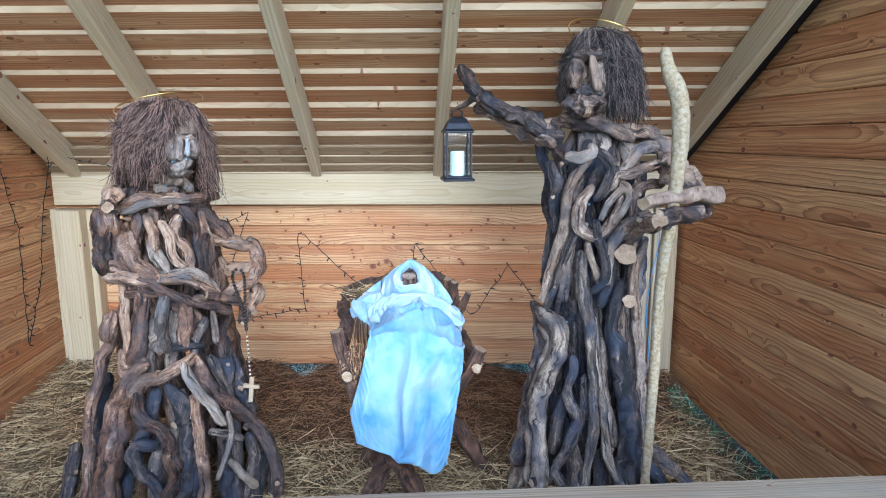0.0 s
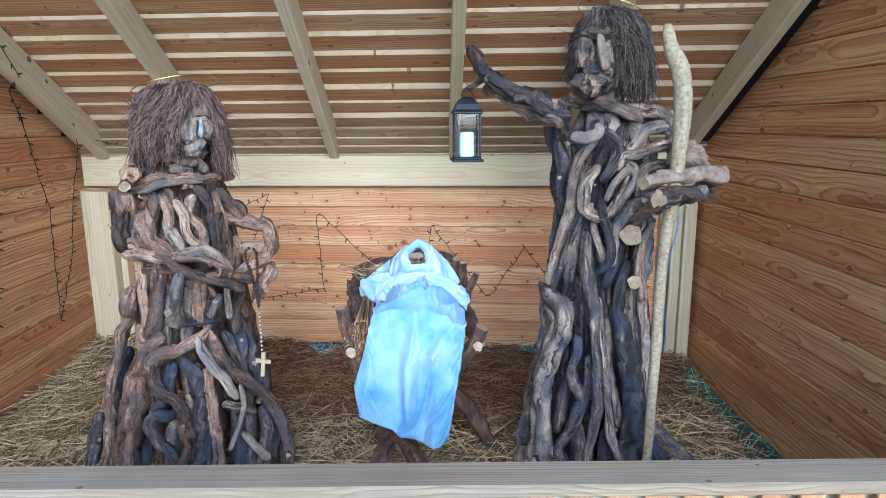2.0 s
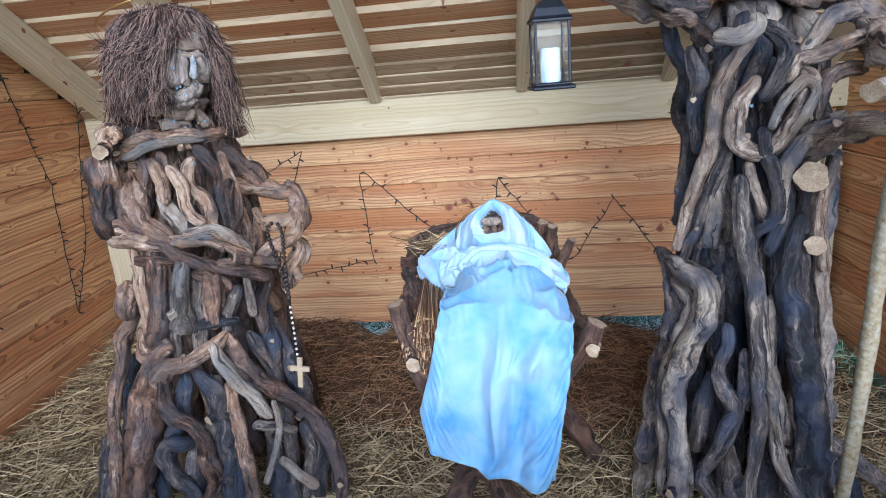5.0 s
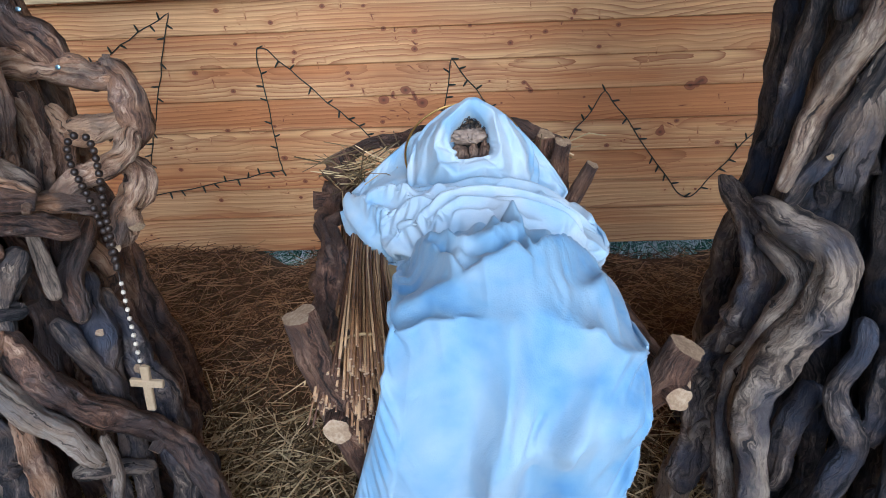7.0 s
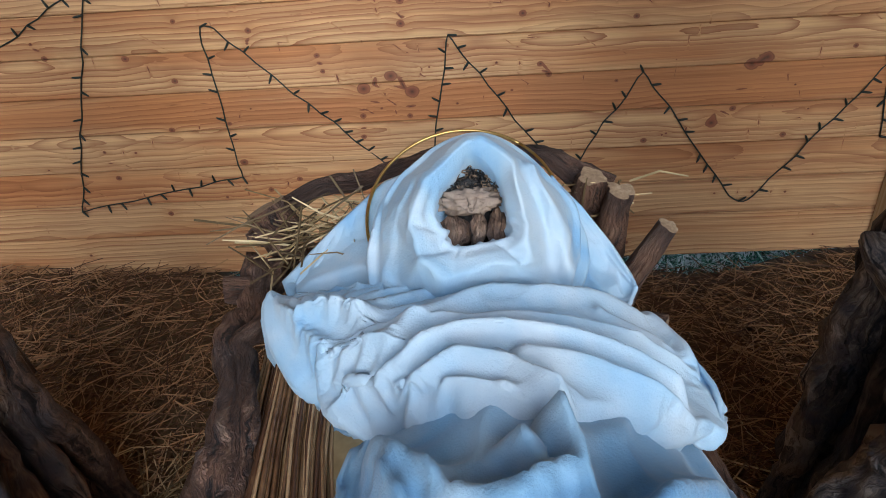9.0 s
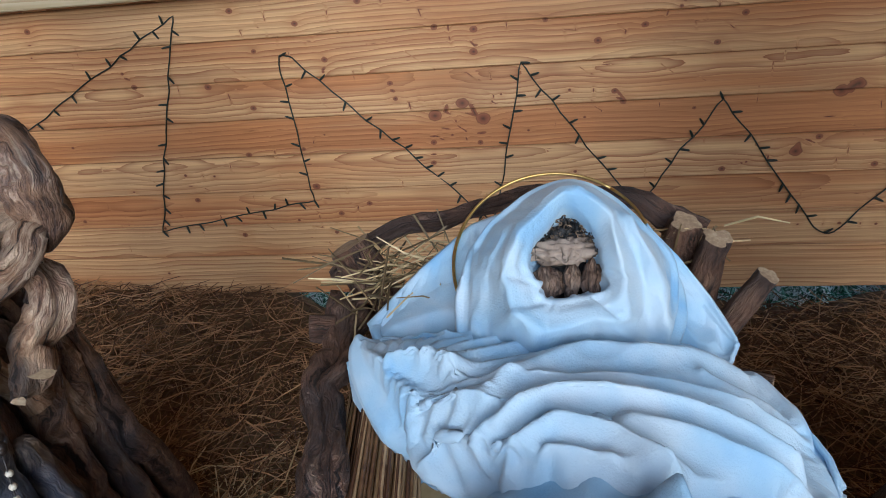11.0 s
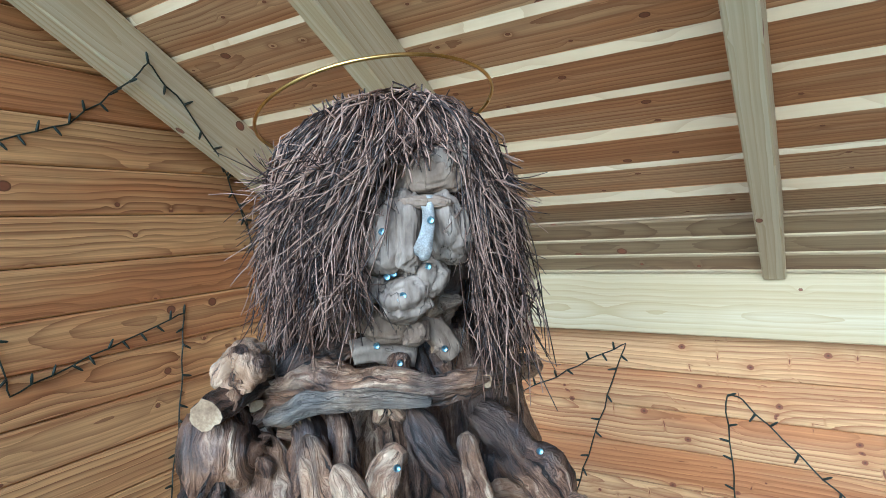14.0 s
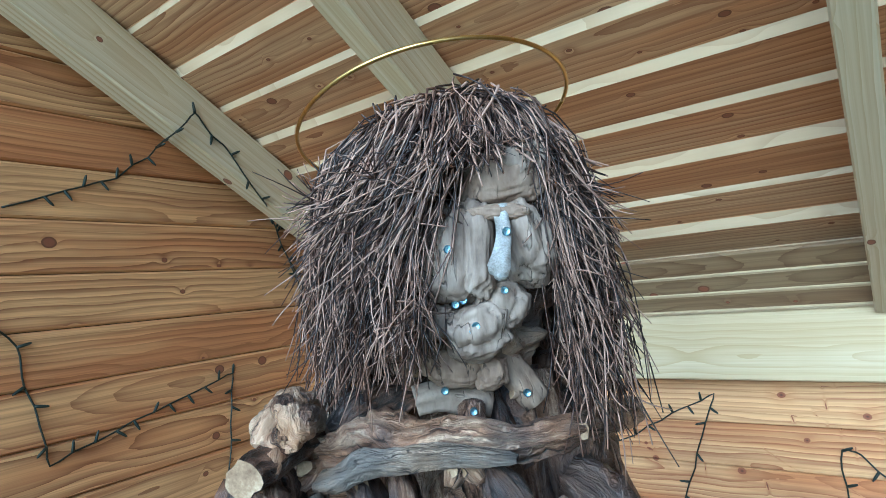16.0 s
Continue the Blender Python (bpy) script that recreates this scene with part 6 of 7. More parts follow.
def wrapped(u, v):
    """The upper blanket across the doll's body, gathered at one side."""
    a, b = stops_at(WRAP_LEFT, v), stops_at(WRAP_RIGHT, v)
    p = a + (b - a) * u
    bow = math.sin(math.pi * u)
    p.y += -0.055 * bow * (1 - v) - (0.085 + 0.03 * noise.noise(Vector((u * 4, 0, 3)))) * bow * v * v
    top = lerp_table(((0, 0.935), (0.3, 0.950), (0.6, 0.958), (0.9, 0.956), (1, 0.938)), v)
    p.z += (top - p.z) * (1 - abs(2 * u - 1) ** 2.6)
    q = Vector((p.x * 9, p.y * 9, 4))
    fold = folds(WRAP_FOLDS, p.x, p.y) * 0.92 - 0.010
    # creases that fan out from the gathered side
    turn = math.atan2(p.y - 2.745, p.x + 0.36) + 0.10 * noise.noise(q * 0.5)
    away = math.hypot(p.y - 2.745, p.x + 0.36)
    fold += 0.011 * (ridge(5.5 * turn + 0.5 * noise.noise(q * 0.9)) ** 1.8 - 0.4) * soft(away * 6) * soft(0.55 + 1.5 * noise.noise(q * 0.45))
    fold += 0.005 * (ridge(12 * turn + 0.9 * noise.noise(q * 1.1)) ** 2.0 - 0.4) * soft(0.5 + 1.8 * noise.noise(q * 0.8))
    fold += 0.007 * (ridge(9 * (p.x * 0.45 + p.y) * 2.2 + 0.9 * noise.noise(q)) - 0.5) * soft(0.5 + 1.6 * noise.noise(q * 0.7))
    fold *= soft(u * 8 + 0.3) * soft((1 - u) * 6 + 0.2)
    # lower and gathered edges turn under
    fold -= 0.050 * soft((v - 0.84) / 0.16) * soft((1.0 - u) * 5) + 0.030 * (1 - soft(u / 0.05))
    p.y += 0.020 * soft((v - 0.90) / 0.10)
    return p + Vector((0, 0, fold))


sheet("wrap", wrapped, 120, 120, CLOTH, swaddle, (1.07, 1.12), lambda u, v: 0.5 if u < 0.008 or u > 0.992 or v > 0.97 or v < 0.01 else 0.012, 170,
      hem=lambda u, v: 0.002 * (u > 0.945) - 0.001 * (abs(u - 0.965) < 0.006), sink=0.006, bend=0.22, seed=8)
HOOD_C = Vector((-0.123, 2.858, 1.009))
HOOD_A = Vector((0.0, -0.76, 0.65)).normalized()
HOOD_X = Vector((1, 0, 0))
HOOD_U = HOOD_X.cross(HOOD_A) * -1
# opening and outline, by the angle round the face
HOOD_IN = ((-180, 0.044), (-150, 0.039), (-121, 0.048), (-90, 0.039), (-49, 0.041), (-20, 0.029), (10, 0.025), (42, 0.034), (70, 0.046), (96, 0.061), (125, 0.046), (152, 0.046), (180, 0.044))
HOOD_OUT = ((-180, 0.126), (-149, 0.160), (-135, 0.166), (-110, 0.146), (-90, 0.130), (-60, 0.138), (-29, 0.150), (-12, 0.130), (0, 0.122), (30, 0.098), (49, 0.102), (90, 0.108), (110, 0.104), (135, 0.102), (150, 0.110), (180, 0.126))


HOOD_FOLDS = (
    (0.026, 0.022, ((-0.008, 0.065), (-0.057, 0.028), (-0.074, -0.020), (-0.066, -0.062), (-0.044, -0.086))),
    (0.032, 0.018, ((-0.066, -0.062), (-0.032, -0.084), (0.014, -0.071), (0.047, -0.076), (0.080, -0.094))),
    (0.024, 0.016, ((-0.110, -0.085), (-0.047, -0.116), (0.018, -0.116))),
    (0.027, 0.021, ((0.006, 0.067), (0.038, 0.040), (0.046, -0.009), (0.046, -0.056), (0.040, -0.076))),
    (0.028, 0.015, ((0.064, 0.041), (0.090, -0.017), (0.101, -0.066), (0.104, -0.100))),
        (0.014, 0.018, ((-0.075, 0.035), (-0.104, -0.026), (-0.120, -0.080))))


def hooded(u, v):
    """Thick rolled rim round the face, then down and back over head and shoulders."""
    deg = 360 * u - 180
    th = math.radians(deg)
    c, s = math.cos(th), math.sin(th)
    inner, outer = (0.97 / 3 * sum(lerp_table(tab, (deg + o + 180) % 360 - 180) for o in (-5, 0, 5)) for tab in (HOOD_IN, HOOD_OUT))
    low = max(0.0, -s)
    k = lerp_table(((0, 0.06), (0.1, 0.0), (0.2, 0.06), (0.3, 0.20), (0.42, 0.40), (0.55, 0.58), (0.7, 0.78), (0.85, 0.96), (0.93, 1.0), (1, 0.97)), v)
    h = lerp_table(((0, -0.075), (0.1, -0.022), (0.2, 0.016), (0.3, 0.022), (0.42, 0.018), (0.55, 0.004), (0.7, -0.014), (0.85, -0.036), (0.93, -0.062), (1, -0.12)), v)
    h -= 0.034 * low * soft((v - 0.3) / 0.4)
    r = inner + (outer - inner) * k
    px, pu = c * r, s * r
    h += (folds(HOOD_FOLDS, px, pu) - 0.010) * soft((v - 0.12) * 6) * soft((1 - v) * 5)
    h += 0.006 * noise.noise(Vector((px * 16, pu * 16, 2.0))) + 0.003 * (ridge(px * 22 + pu * 30 + noise.noise(Vector((px * 20, pu * 20, 1)))) - 0.5) * soft((v - 0.35) * 6)
    return HOOD_C + HOOD_X * (c * r) + HOOD_U * (s * r) + HOOD_A * h


sheet("hood", hooded, 120, 60, CLOTH, swaddle, (1.04, 1.05), lambda u, v: 1.0 if v < 0.03 or v > 0.97 else 0.05, 90, wrap=True, sink=0.006, bend=0.4, seed=3)


def drape(rows, lump, seed):
    """A loose end of cloth: rows of (point, point) from the hood out to its tip."""
    n = len(rows) - 1

    def fn(u, v):
        stops_a = [(i / n, rows[i][0]) for i in range(n + 1)]
        stops_b = [(i / n, rows[i][1]) for i in range(n + 1)]
        a, b = stops_at(stops_a, u), stops_at(stops_b, u)
        p = a + (b - a) * v
        fold = lump * (1 - abs(2 * v - 1) ** 2.5) + 0.010 * (ridge(2.3 * v + 0.4 * u + 0.4 * noise.noise(Vector((u * 3, v * 3, seed)))) - 0.5) * soft(6 * v) * soft(6 - 6 * v)
        return p + Vector((0, -0.5 * fold, fold)) * (0.4 + 0.6 * soft((1 - u) * 5))
    return fn


EDGES = lambda u, v: 0.5 if u < 0.02 or u > 0.98 or v < 0.02 or v > 0.98 else 0.01
sheet("loose_end", drape((((-0.170, 3.02, 0.995), (-0.20, 2.83, 0.865)), ((-0.245, 3.000, 0.975), (-0.250, 2.837, 0.868)), ((-0.312, 2.968, 0.928), (-0.307, 2.866, 0.864)),
                          ((-0.384, 2.918, 0.872), (-0.366, 2.880, 0.860))), 0.012, 2), 60, 60, CLOTH, swaddle, (1.05, 1.12), EDGES, 120, bend=0.25, seed=4)
sheet("loose_end", drape((((-0.03, 2.945, 1.000), (-0.05, 2.86, 0.905)), ((0.008, 2.93, 0.962), (-0.015, 2.835, 0.866)), ((0.040, 2.90, 0.925), (0.012, 2.825, 0.860)),
                          ((0.064, 2.86, 0.892), (0.040, 2.82, 0.866))), 0.008, 6), 50, 40, CLOTH, swaddle, (1.04, 1.08), EDGES, 120, bend=0.3,
      hem=lambda u, v: 0.002 * (v < 0.14) - 0.001 * (abs(v - 0.08) < 0.015), seed=9)

# the doll: curls over a worn band of wood and two blocks, seen inside the hood
s = bmesh.new()
fc = HOOD_C - HOOD_A * 0.046 - HOOD_X * 0.008 + HOOD_U * 0.006
blob(s, tuple(fc - HOOD_A * 0.02), (0.046, 0.030, 0.060), (-40, 0, 0), 3, 0.1, slot=3)
blob(s, tuple(fc + HOOD_A * 0.034 - HOOD_U * 0.001), (0.037, 0.013, 0.016), (-40, 0, 3), 8, 0.45, slot=1, freq=4.0)
blob(s, tuple(fc + HOOD_A * 0.028 - HOOD_U * 0.036 - HOOD_X * 0.022), (0.019, 0.018, 0.020), (-40, 0, 4), 9, 0.3, slot=0)
blob(s, tuple(fc + HOOD_A * 0.028 - HOOD_U * 0.034 + HOOD_X * 0.007), (0.0100, 0.016, 0.021), (-40, 0, -5), 12, 0.3, slot=0)
blob(s, tuple(fc + HOOD_A * 0.028 - HOOD_U * 0.032 + HOOD_X * 0.029), (0.011, 0.018, 0.021), (-40, 0, -5), 14, 0.3, slot=0)
blob(s, tuple(fc + HOOD_A * 0.012 + HOOD_U * 0.028), (0.040, 0.022, 0.026), (-40, 0, 0), 6, 0.3, slot=3, freq=3.0)
rng = np.random.default_rng(44)
for i in range(420):
    up = rng.uniform(0.008, 0.048)
    p = fc + HOOD_X * rng.uniform(-1, 1) * (0.044 - 0.55 * max(0.0, up - 0.012)) + HOOD_U * up + HOOD_A * rng.uniform(0.024, 0.042)
    r = rng.uniform(0.0018, 0.0036)
    a0 = rng.uniform(0, 6.283)
    ax, ay = (HOOD_X * rng.uniform(0.5, 1) + HOOD_A * rng.normal(0, 0.5)), (HOOD_U * rng.uniform(0.5, 1) + HOOD_A * rng.normal(0, 0.5))
    tube(s, [(*(p + ax * r * math.cos(a0 + a) + ay * r * math.sin(a0 + a)), 0.0009) for a in np.linspace(0, 4.6, 5)], 4, 0.003, 0, i, 2)
CURLS = plain("black_curls", ((0.004, 0.003, 0.003), (0.010, 0.007, 0.005), (0.16, 0.10, 0.055)), 60.0, 0.5, island=0.8)
CURL_DARK = plain("black_curl_mass", ((0.003, 0.002, 0.002), (0.008, 0.006, 0.005), (0.03, 0.02, 0.012)), 90.0, 0.6, bump_d=0.004)
doll = part("doll", s, (BARK, FACE_BAND, CURLS, CURL_DARK))
tagged(doll, "small wooden doll wrapped in blankets, only its face showing", "doll")


# ---- halos ----
def halo(c, r, normal, label, wire=0.0028):
    n = Vector(normal).normalized()
    x = n.orthogonal().normalized()
    y = n.cross(x)
    bm = bmesh.new()
    pts = []
    for i in range(49):
        a = 6.2832 * i / 48
        p = Vector(c) + (x * math.cos(a) + y * math.sin(a)) * r
        pts.append((*p, wire))
    tube(bm, pts, 7, 0.02, 0.06, 3)
    return tagged(part("halo", bm, GOLD), label, "halo", "gold wire halos")


halo((-1.197, 2.857, 1.764), 0.181, (-0.24, 0.083, 0.967), "thin gold wire ring above the kneeling figure's twig hair")
halo((0.724, 2.945, 2.049), 0.162, (0.32, 0.153, 0.935), "thin gold wire ring above the standing figure's twig hair")
halo((-0.141, 2.946, 0.951), 0.127, (-0.033, -0.609, 0.793), "thin gold wire ring behind the doll's hood", 0.0022)

# ---- staff ----
bm = bmesh.new()
tube(bm, [(0.845, 2.50, -0.13, 0.016), (0.824, 2.40, 0.28, 0.017), (0.812, 2.34, 0.70, 0.019), (0.806, 2.30, 1.10, 0.020), (0.818, 2.27, 1.32, 0.023), (0.828, 2.26, 1.50, 0.025),
          (0.836, 2.27, 1.66, 0.028), (0.822, 2.285, 1.77, 0.029), (0.796, 2.30, 1.83, 0.027), (0.778, 2.30, 1.89, 0.021), (0.776, 2.30, 1.915, 0.011)], 14, 0.02, 0.12, 5, 0, 0, 3)
staff = tagged(part("staff", bm, STAFF_BARK), "tall grey lichen-covered staff with a bent top", "staff")

# ---- lantern ----
LX, LY, LZ = 0.088, 3.12, 1.417
lantern = thing("lantern", "black metal lantern with glass sides and a white candle", "lantern", (LX, LY, LZ))
Q = pose(0, 0, 0, 0, 0, 8)


def lantern_part(name, bm, material, label="", under=lantern):
    bmesh.ops.transform(bm, matrix=Q, verts=bm.verts)
    return part(name, bm, material, under, label)


lantern_part("base", box_bm(0.148, 0.148, 0.014, 0.004, m=pose(0, 0, 0.007)), BLACK_METAL)
lantern_part("base", box_bm(0.128, 0.128, 0.010, 0.003, m=pose(0, 0, 0.019)), BLACK_METAL)
for sx in (-1, 1):
    for sy in (-1, 1):
        lantern_part("corner_bar", box_bm(0.010, 0.010, 0.205, 0.002, m=pose(sx * 0.057, sy * 0.057, 0.124)), BLACK_METAL)
for k in range(4):
    ob = lantern_part("pane", box_bm(0.104, 0.0025, 0.196, 0.0, m=pose(0, 0, 0, 0, 0, 90 * k) @ pose(0, 0.057, 0.124)), GLASS)
    ob.visible_shadow = False
bm = bmesh.new()
prev = None
for hw, z in ((0.069, 0.234), (0.060, 0.243), (0.050, 0.268), (0.036, 0.290), (0.016, 0.300)):
    ring = [bm.verts.new((sx * hw, sy * hw, z)) for sx, sy in ((-1, -1), (1, -1), (1, 1), (-1, 1))]
    if prev:
        for j in range(4):
            bm.faces.new((prev[j], prev[(j + 1) % 4], ring[(j + 1) % 4], ring[j]))
    prev = ring
bm.faces.new(prev)
lantern_roof = lantern_part("roof", bm, BLACK_METAL)
lantern_part("rim", box_bm(0.136, 0.136, 0.012, 0.003, m=pose(0, 0, 0.229)), BLACK_METAL, "", lantern_roof)
bm = bmesh.new()
tube(bm, [(0.026 * math.cos(a), 0, 0.312 + 0.022 * math.sin(a), 0.0028) for a in np.linspace(-0.6, 3.74, 12)], 7, 0.01)
lantern_part("handle", bm, BLACK_METAL, "", lantern_roof)
bm = bmesh.new()
tube(bm, [(0, 0, 0.334, 0.002), (0.006, 0, 0.350, 0.002), (-0.002, 0, 0.366, 0.002)], 6, 0.006)
lantern_part("hook", bm, BLACK_METAL, "", lantern_roof)
bm = bmesh.new()
bmesh.ops.create_cone(bm, cap_ends=True, segments=28, radius1=0.035, radius2=0.034, depth=0.115, matrix=pose(0, 0, 0.082))
bmesh.ops.bevel(bm, geom=[e for e in bm.edges if e.calc_length() < 0.02], offset=0.004, segments=2, affect="EDGES")
lantern_part("candle", bm, CANDLE, "white wax pillar candle")

# ---- rosary ----
rosary = thing("rosary", "dark bead rosary with a pale wooden cross, hung over a hand", "rosary", (-0.82, 2.70, 0.55))


def bead_mesh(name, r, material):
    bm = bmesh.new()
    bmesh.ops.create_uvsphere(bm, u_segments=8, v_segments=6, radius=r)
    for f in bm.faces:
        f.smooth = True
    return part(name, bm, material, rosary)


def string_beads(pts, spacing, r, material, name="bead"):
    path = smooth_path([(*p, 0) for p in pts], 0.002)
    acc, made = 0.0, None
    for a, b in zip(path, path[1:]):
        acc += np.linalg.norm((b - a)[:3])
        if acc >= spacing:
            acc = 0.0
            if made is None:
                ob = made = bead_mesh(name, r, material)
            else:
                ob = new(name, made.data)
                ob.parent = rosary
            ob.matrix_parent_inverse = Matrix.Translation((0.82, -2.70, -0.55))
            ob.location = tuple(b[:3])


string_beads(((-0.895, 2.855, 1.045), (-0.917, 2.84, 1.03), (-0.912, 2.82, 0.99), (-0.885, 2.80, 0.93), (-0.86, 2.78, 0.85), (-0.845, 2.76, 0.78)), 0.0145, 0.0078, BEAD)
string_beads(((-0.895, 2.855, 1.045), (-0.872, 2.84, 1.02), (-0.862, 2.82, 0.97), (-0.855, 2.79, 0.89), (-0.845, 2.76, 0.78)), 0.0145, 0.0078, BEAD)
string_beads(((-0.845, 2.76, 0.775), (-0.832, 2.73, 0.69), (-0.822, 2.705, 0.60)), 0.0165, 0.0052, BEAD_PALE, "pale_bead")
bm = bmesh.new()
tube(bm, [(-0.845, 2.76, 0.785, 0.0012), (-0.832, 2.73, 0.69, 0.0012), (-0.820, 2.70, 0.585, 0.0012)], 5, 0.02)
rest(part("cord", bm, BEAD), rosary)
bm = box_bm(0.115, 0.010, 0.019, 0.002)
cross_wood = plain("pale_cross_wood", ((0.36, 0.25, 0.14), (0.50, 0.38, 0.23)), 30.0, 0.6)
upright = part("cross_upright", bm, cross_wood, rosary, "pale wooden cross")
upright.matrix_local = pose(0.001, 0.0, -0.015, 0, 96, 0)
ob = part("cross_arm", box_bm(0.070, 0.011, 0.018, 0.002), cross_wood, upright)
ob.matrix_local = pose(0.001, 0.0, -0.015, 0, 96, 0).inverted() @ pose(0.003, -0.001, 0.0, 0, 6, 0)

# ---- strings of small lights ----
BULB = None


def string_lights(label, pts, seed, spacing=0.05):
    global BULB
    rng = np.random.default_rng(seed)
    base = Vector(pts[0])
    ob = thing("string_lights", label, "string lights", tuple(base), "strings of small lights")
    bm = bmesh.new()
    fine = []
    for a, b in zip(pts, pts[1:]):
        a, b = np.array(a), np.array(b)
        k = max(2, int(np.linalg.norm(b - a) / 0.05))
        for j in range(k):
            q = a + (b - a) * j / k
            fine.append((*(q + rng.normal(0, 0.0030, 3)), 0.0025))
    fine.append((*pts[-1], 0.0022))
    tube(bm, fine, 5, 0.03)
    rest(part("cable", bm, CABLE), ob)
    acc = 0.0
    for a, b in zip(fine, fine[1:]):
        a, b = np.array(a[:3]), np.array(b[:3])
        acc += np.linalg.norm(b - a)
        if acc < spacing:
            continue
        acc = 0.0
        if BULB is None:
            bb = bmesh.new()
            tube(bb, [(0, 0, 0, 0.0040), (0, 0, 0.015, 0.0040), (0, 0, 0.026, 0.0032), (0, 0, 0.031, 0.0014)], 6, 0.01)
            bulb = part("bulb", bb, CABLE, ob)
            BULB = bulb.data
        else:
            bulb = new("bulb", BULB)
            bulb.parent = ob
        way = Vector((b - a)).normalized()
        wall = Vector((0, -1, 0)) if label.endswith("back wall") else Vector((1, 0, 0))
        away = way.cross(wall) * rng.choice((-1, 1)) + wall * 0.25
        d = (way * rng.uniform(0.1, 0.7) + away).normalized()
        bulb.matrix_local = Matrix.Translation(Vector(b) - base) @ d.to_track_quat("Z", "Y").to_matrix().to_4x4()


W = BACK - 0.006
string_lights("dark cable of tiny lights in zigzags on the back wall",
              [(-2.30, W, 0.62), (-2.079, W, 0.729), (-1.31, W, 1.132), (-1.45, W, 0.75), (-1.590, W, 0.352), (-0.954, W, 0.456), (-0.979, W, 0.981), (-0.930, W, 0.965), (-0.30, W, 0.355),
               (-0.262, W, 0.49), (-0.184, W, 0.909), (0.190, W, 0.418), (0.225, W, 0.43), (0.45, W, 0.762), (0.80, W, 0.30), (0.866, W, 0.275), (1.235, W, 0.743), (1.27, W, 0.5)], 5)


def on_left(y, z):
    return (left_x(y) + 0.006, y, z)


string_lights("dark cable of tiny lights in zigzags on the side wall",
              [on_left(2.50, 1.72), on_left(2.735, 1.50), on_left(2.80, 1.20), on_left(3.02, 1.26), on_left(3.355, 1.335), on_left(3.305, 0.985), on_left(3.20, 0.53), on_left(3.0, 0.65), on_left(2.7, 0.85)], 6)
string_lights("dark cable of tiny lights looped between rafter and wall",
              [(-2.420, 2.720, 1.833), (-2.432, 2.813, 1.867), (-2.444, 2.919, 1.901), (-2.456, 3.015, 1.939), (-2.467, 3.107, 2.011), (-2.273, 3.089, 2.036), (-2.278, 3.153, 2.097), (-2.282, 3.204, 2.041), (-2.287, 3.267, 1.991), (-2.290, 3.315, 1.919), (-2.294, 3.369, 1.868), (-2.524, 3.585, 1.799), (-2.529, 3.628, 1.698), (-2.534, 3.669, 1.604), on_left(3.64, 1.70), on_left(3.83, 1.09), on_left(3.80, 0.365),
               on_left(4.0, 0.71), on_left(4.14, 1.17), (-2.44, 4.03, 1.53), (-2.25, 4.10, 1.475), (-2.0, 4.19, 1.43)], 7)

# blue cable down the corner post
bm = bmesh.new()
tube(bm, [(1.40, 4.205, 1.10, 0.004), (1.43, 4.205, 0.95, 0.004), (1.39, 4.205, 0.7, 0.004), (1.37, 4.205, 0.45, 0.004), (1.40, 4.205, 0.2, 0.004), (1.38, 4.2, 0.0, 0.004)], 6, 0.03)
tagged(part("cable", bm, BLUE_WIRE), "thin light blue cable running down the corner post", "cable")

# ---- straw on the floor ----
def bed_z(x, y):
    """Height of the straw."""
    h = -0.035 + 0.05 * soft((-x - 0.9) / 1.2) + 0.03 * soft((y - 3.2) / 0.9)
    h -= 0.085 * soft((x - (right_x(y) - 0.55)) / 0.5) * soft((4.15 - y) / 0.5)
    h += 0.055 * soft((y - 3.8) / 0.4)
    h -= 0.10 * (math.exp(-((x - 0.78) ** 2) / 0.12) + math.exp(-((x + 0.98) ** 2) / 0.012)) * soft((y - 3.8) / 0.4)
    return h + 0.03 * noise.noise(Vector((x * 2.3, y * 2.3, 1))) + 0.012 * noise.noise(Vector((x * 9, y * 9, 4)))


bm = bmesh.new()
nx, ny = 90, 60
g = []
for j in range(ny):
    y = 1.75 + (4.36 - 1.75) * j / (ny - 1)
    g.append([bm.verts.new((x, y, bed_z(x, y) - 0.012)) for x in np.linspace(left_x(y) + 0.0, right_x(y) - 0.02, nx)])
for j in range(ny - 1):
    for i in range(nx - 1):
        bm.faces.new((g[j][i], g[j][i + 1], g[j + 1][i + 1], g[j + 1][i])).smooth = True
tagged(part("straw_bedding", bm, plain("straw_litter", ((0.05, 0.03, 0.014), (0.13, 0.08, 0.035), (0.26, 0.17, 0.08)), 45.0, 0.9, bump_d=0.01)), "trodden layer of old straw over the floor", "straw", kind="stuff")


def lay(zone, lift):
    def spread(g):
        y = g.uniform(1.85, 4.30)
        x = g.uniform(left_x(y) + 0.04, right_x(y) - 0.06)
        w = soft((y - 2.95 + 0.3 * noise.noise(Vector((x * 1.5, y * 1.5, 6)))) / 0.5) * soft((x + 2.3) / 0.4) * soft((1.25 - x + (y - 3.2) * 0.8) / 0.5)
        if (g.uniform() < w) != zone:
            return None
        return (x, y, bed_z(x, y) + abs(g.normal(0, lift)))
    return spread


straw("loose_straw", 26000, lay(False, 0.024), (0.08, 0.30), (0.0014, 0.0030), STRAW_GOLD, "loose golden straw strewn over the floor", 51, 0.2)
straw("loose_straw", 24000, lay(True, 0.018), (0.08, 0.24), (0.0012, 0.0024), STRAW_BROWN, "loose reddish-brown straw along the back wall", 52, 0.2)


def behind(g):
    return (g.uniform(-1.5, 1.4), g.uniform(4.38, 4.72), g.uniform(-0.2, 0.03))


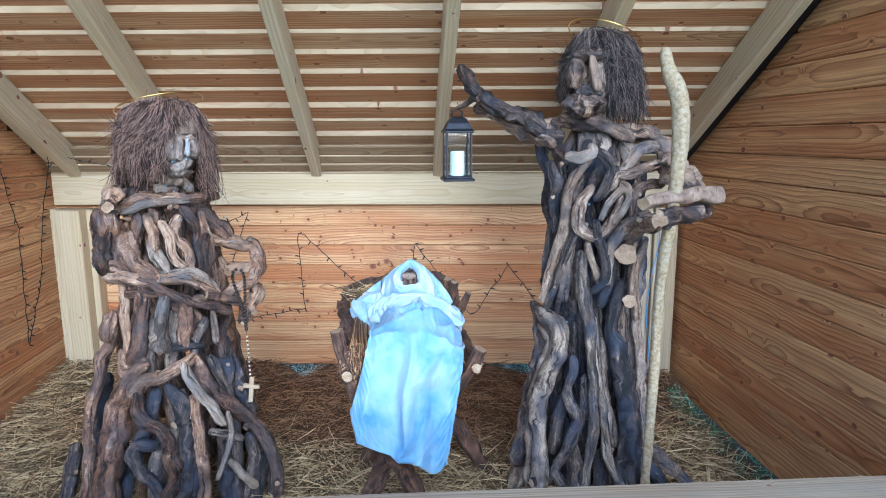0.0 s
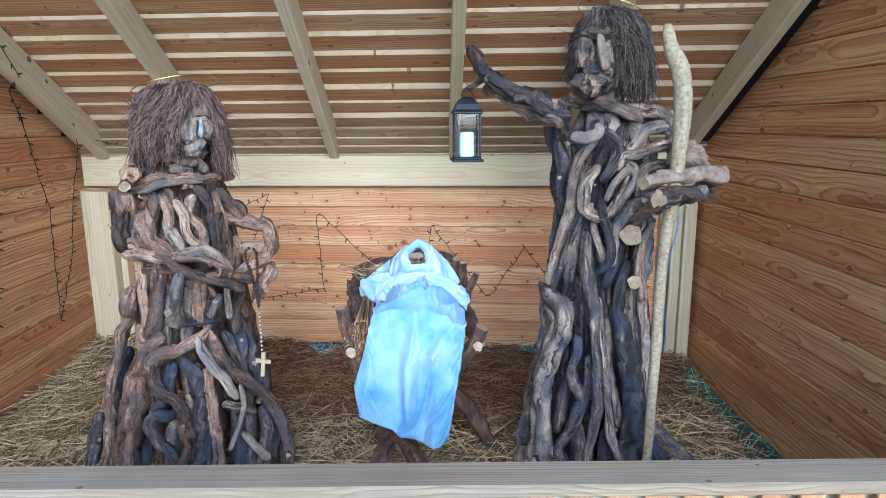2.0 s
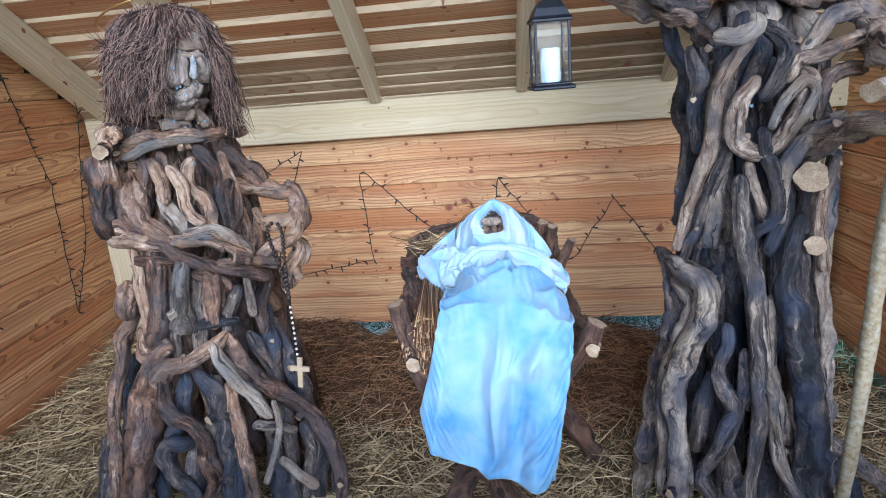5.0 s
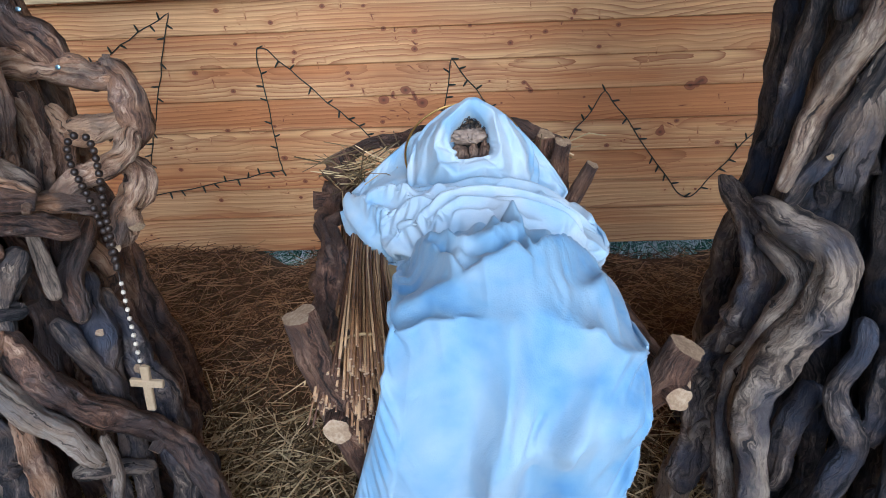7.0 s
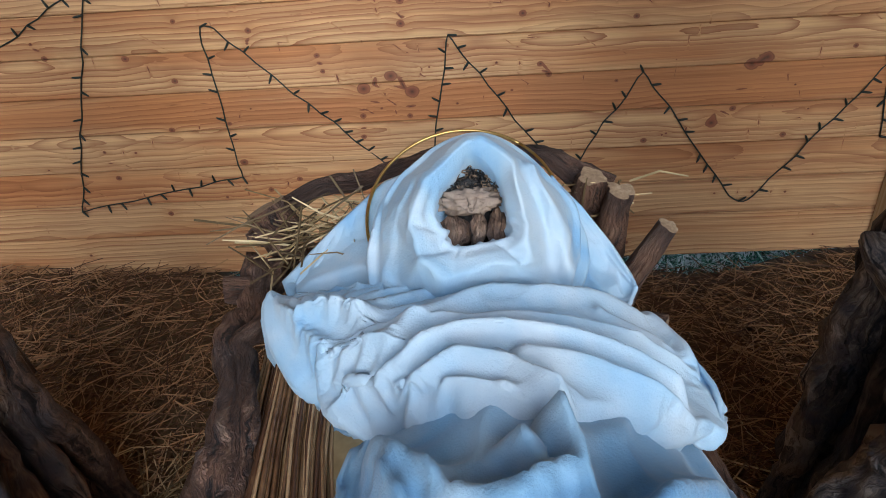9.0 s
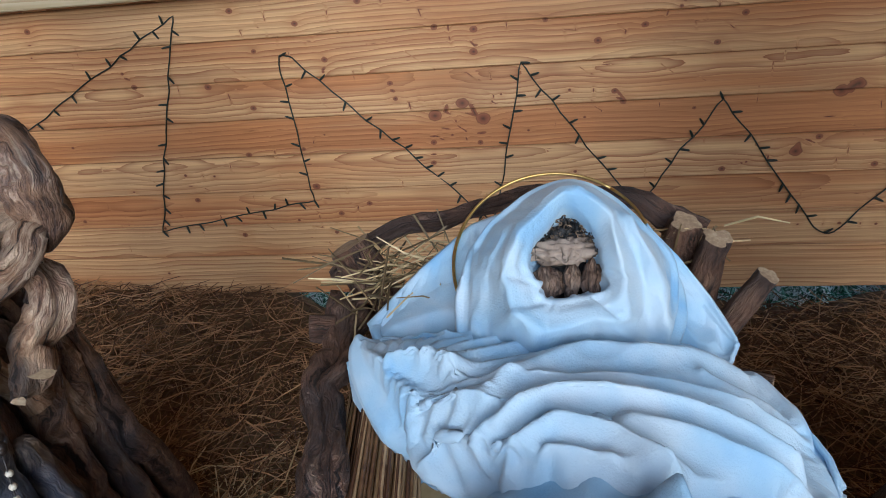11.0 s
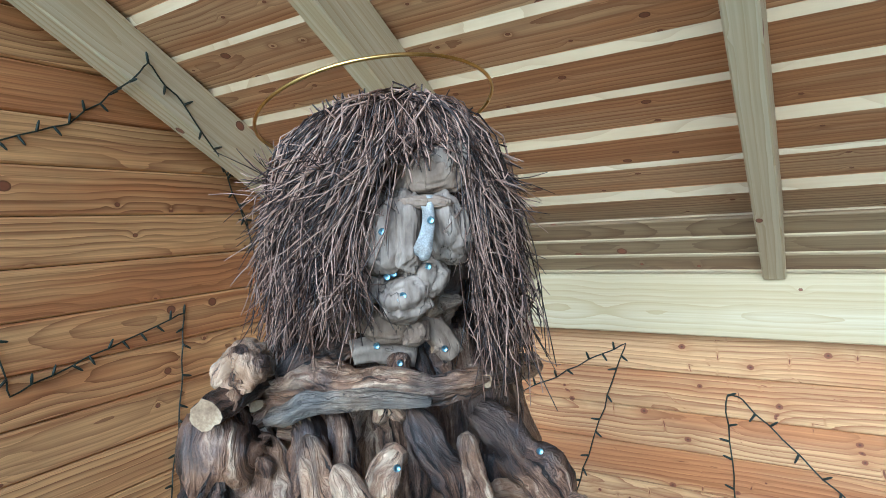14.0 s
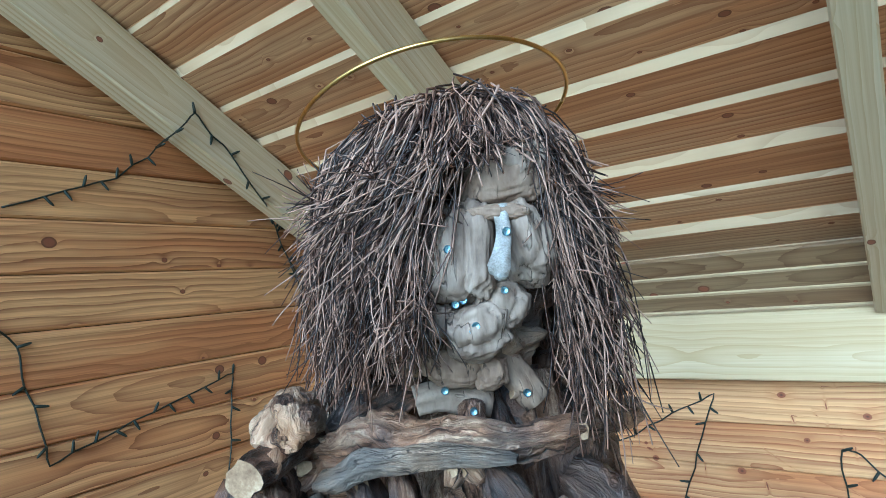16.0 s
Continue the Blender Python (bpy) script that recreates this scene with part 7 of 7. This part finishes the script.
def beside(g):
    y = g.uniform(2.2, 4.0)
    x = right_x(y) + g.uniform(-0.13, 0.35)
    return (x, y, g.uniform(-0.26, -0.05) if x > right_x(y) else bed_z(x, y) + g.uniform(-0.04, 0.012))


straw("grass", 10000, behind, (0.08, 0.22), (0.0015, 0.003), GRASS, "grass growing behind the wall, blades paled to look daylit", 53, 0.9)
straw("grass", 4200, beside, (0.05, 0.16), (0.0012, 0.0024), GRASS_GREEN, "fresh green grass creeping in under the side wall", 54, 0.8)


# ---- boards of the walls and slats of the rail ----
KNOTS = [(-0.906, 1.079, 9), (-0.454, 1.039, 9), (-0.329, 1.024, 10), (-0.333, 0.955, 11), (0.055, 0.965, 10), (-1.525, 0.908, 9), (-1.254, 0.893, 10), (-0.617, 0.87, 8),
         (-0.476, 0.753, 19), (-0.381, 0.791, 18), (-0.314, 0.735, 21), (0.696, 0.575, 17), (0.483, 1.018, 9), (-0.106, 1.037, 7), (0.412, 0.937, 8), (-1.41, 0.474, 9), (-0.936, 0.513, 12),
         (-0.495, 0.586, 8), (0.945, 0.521, 9), (0.843, 0.787, 19), (0.798, 0.768, 20), (-1.117, 1.132, 9), (-0.328, 0.653, 8), (-0.488, 0.66, 9), (-1.849, 1.115, 9), (-0.859, 0.402, 9), (0.473, 0.523, 9)]
krng = np.random.default_rng(17)
KNOTS += [(krng.uniform(-2.5, 1.5), krng.uniform(0.1, 1.4), krng.choice((3.0, 4.0, 5.0, 7.0, 9.0))) for i in range(80)]


def mark_knots(ob):
    """Gives a board the way from each of its points to the nearest knot, and that knot's radius."""
    data = ob.data.attributes.new("knot", "FLOAT_VECTOR", "POINT")
    K = np.array(KNOTS)
    for i, v in enumerate(ob.data.vertices):
        p = ob.matrix_world @ v.co
        d = np.hypot((K[:, 0] - p.x) * 0.8, K[:, 1] - p.z) - 0.002 * K[:, 2]
        k = K[int(np.argmin(d))]
        data.data[i].vector = (p.x - k[0], p.z - k[1], k[2] * 0.001)


def wall_boards(parent, edges, place, material, ends):
    """Boards one above another. ends(z): where a board begins and ends along the wall; place(a, z): the point there."""
    for z0, z1 in zip(edges, edges[1:]):
        a, b = ends((z0 + z1) / 2)
        p, q = Vector(place(a, (z0 + z1) / 2)), Vector(place(b, (z0 + z1) / 2))
        ob = part("board", shiplap((q - p).length, z1 - z0, bev=0.0032 if material is LARCH else 0.006), material, parent)
        ob.matrix_world = along(p, q)
        if material is LARCH:
            bm = bmesh.new()
            bm.from_mesh(ob.data)
            for axis, lo, hi, cut in ((0, -2.2, 2.2, 0.03), (2, -0.07, 0.07, 0.022)):
                for c in np.arange(lo, hi, cut):
                    n = Vector((1, 0, 0)) if axis == 0 else Vector((0, 0, 1))
                    bmesh.ops.bisect_plane(bm, geom=bm.verts[:] + bm.edges[:] + bm.faces[:], plane_co=n * c, plane_no=n)
            bm.to_mesh(ob.data)
            bm.free()
            mark_knots(ob)


wall_boards(wall_back, [0.055] + [1.04 - 0.135 * k for k in range(6, -4, -1)], lambda a, z: (a, BACK + 0.012, z), LARCH, lambda z: (-2.66, 1.66))
SIDE = [-0.09, 0.0] + [0.13 + 0.14 * k for k in range(0, 22)]


def side_ends(z):
    return 1.36, min(BACK + 0.06, 4.20 - (z + 0.09 - 1.62) / SLOPE)


side = [z for z in SIDE if side_ends(z)[1] > 1.6]
wall_boards(wall_left, side, lambda a, z: (left_x(a) - 0.012, a, z), LARCH_SIDE, side_ends)
wall_boards(wall_right, [-0.045] + side[2:], lambda a, z: (right_x(a) + 0.012, a, z), LARCH_SIDE, side_ends)

slat_mesh = screw_mesh = None
screw_bm = bmesh.new()
disc(screw_bm, (0, 0, 0), (0, -1, 0), 0.0055, depth=0.002)
for i in range(-22, 20):
    x = 0.327 + 0.1003 * i
    y = rail_y(x) - 0.088
    if slat_mesh is None:
        slat = part("slat", box_bm(0.80, 0.018, 0.066, 0.003), SLAT, front_rail)
        slat_mesh = slat.data
    else:
        slat = new("slat", slat_mesh)
        slat.parent = front_rail
    m = along((x, y, -0.145), (x, y, 0.655), (1, 0.073, 0))
    slat.matrix_world = m
    xs = x + 0.008 * math.sin(i * 5.1)
    if screw_mesh is None:
        ob = part("screw", screw_bm, STEEL, slat)
        screw_mesh = ob.data
    else:
        ob = new("screw", screw_mesh)
        ob.parent = slat
    ob.matrix_local = m.inverted() @ pose(xs, rail_y(xs) - 0.0975, 0.605 + 0.004 * math.sin(i * 2.3))
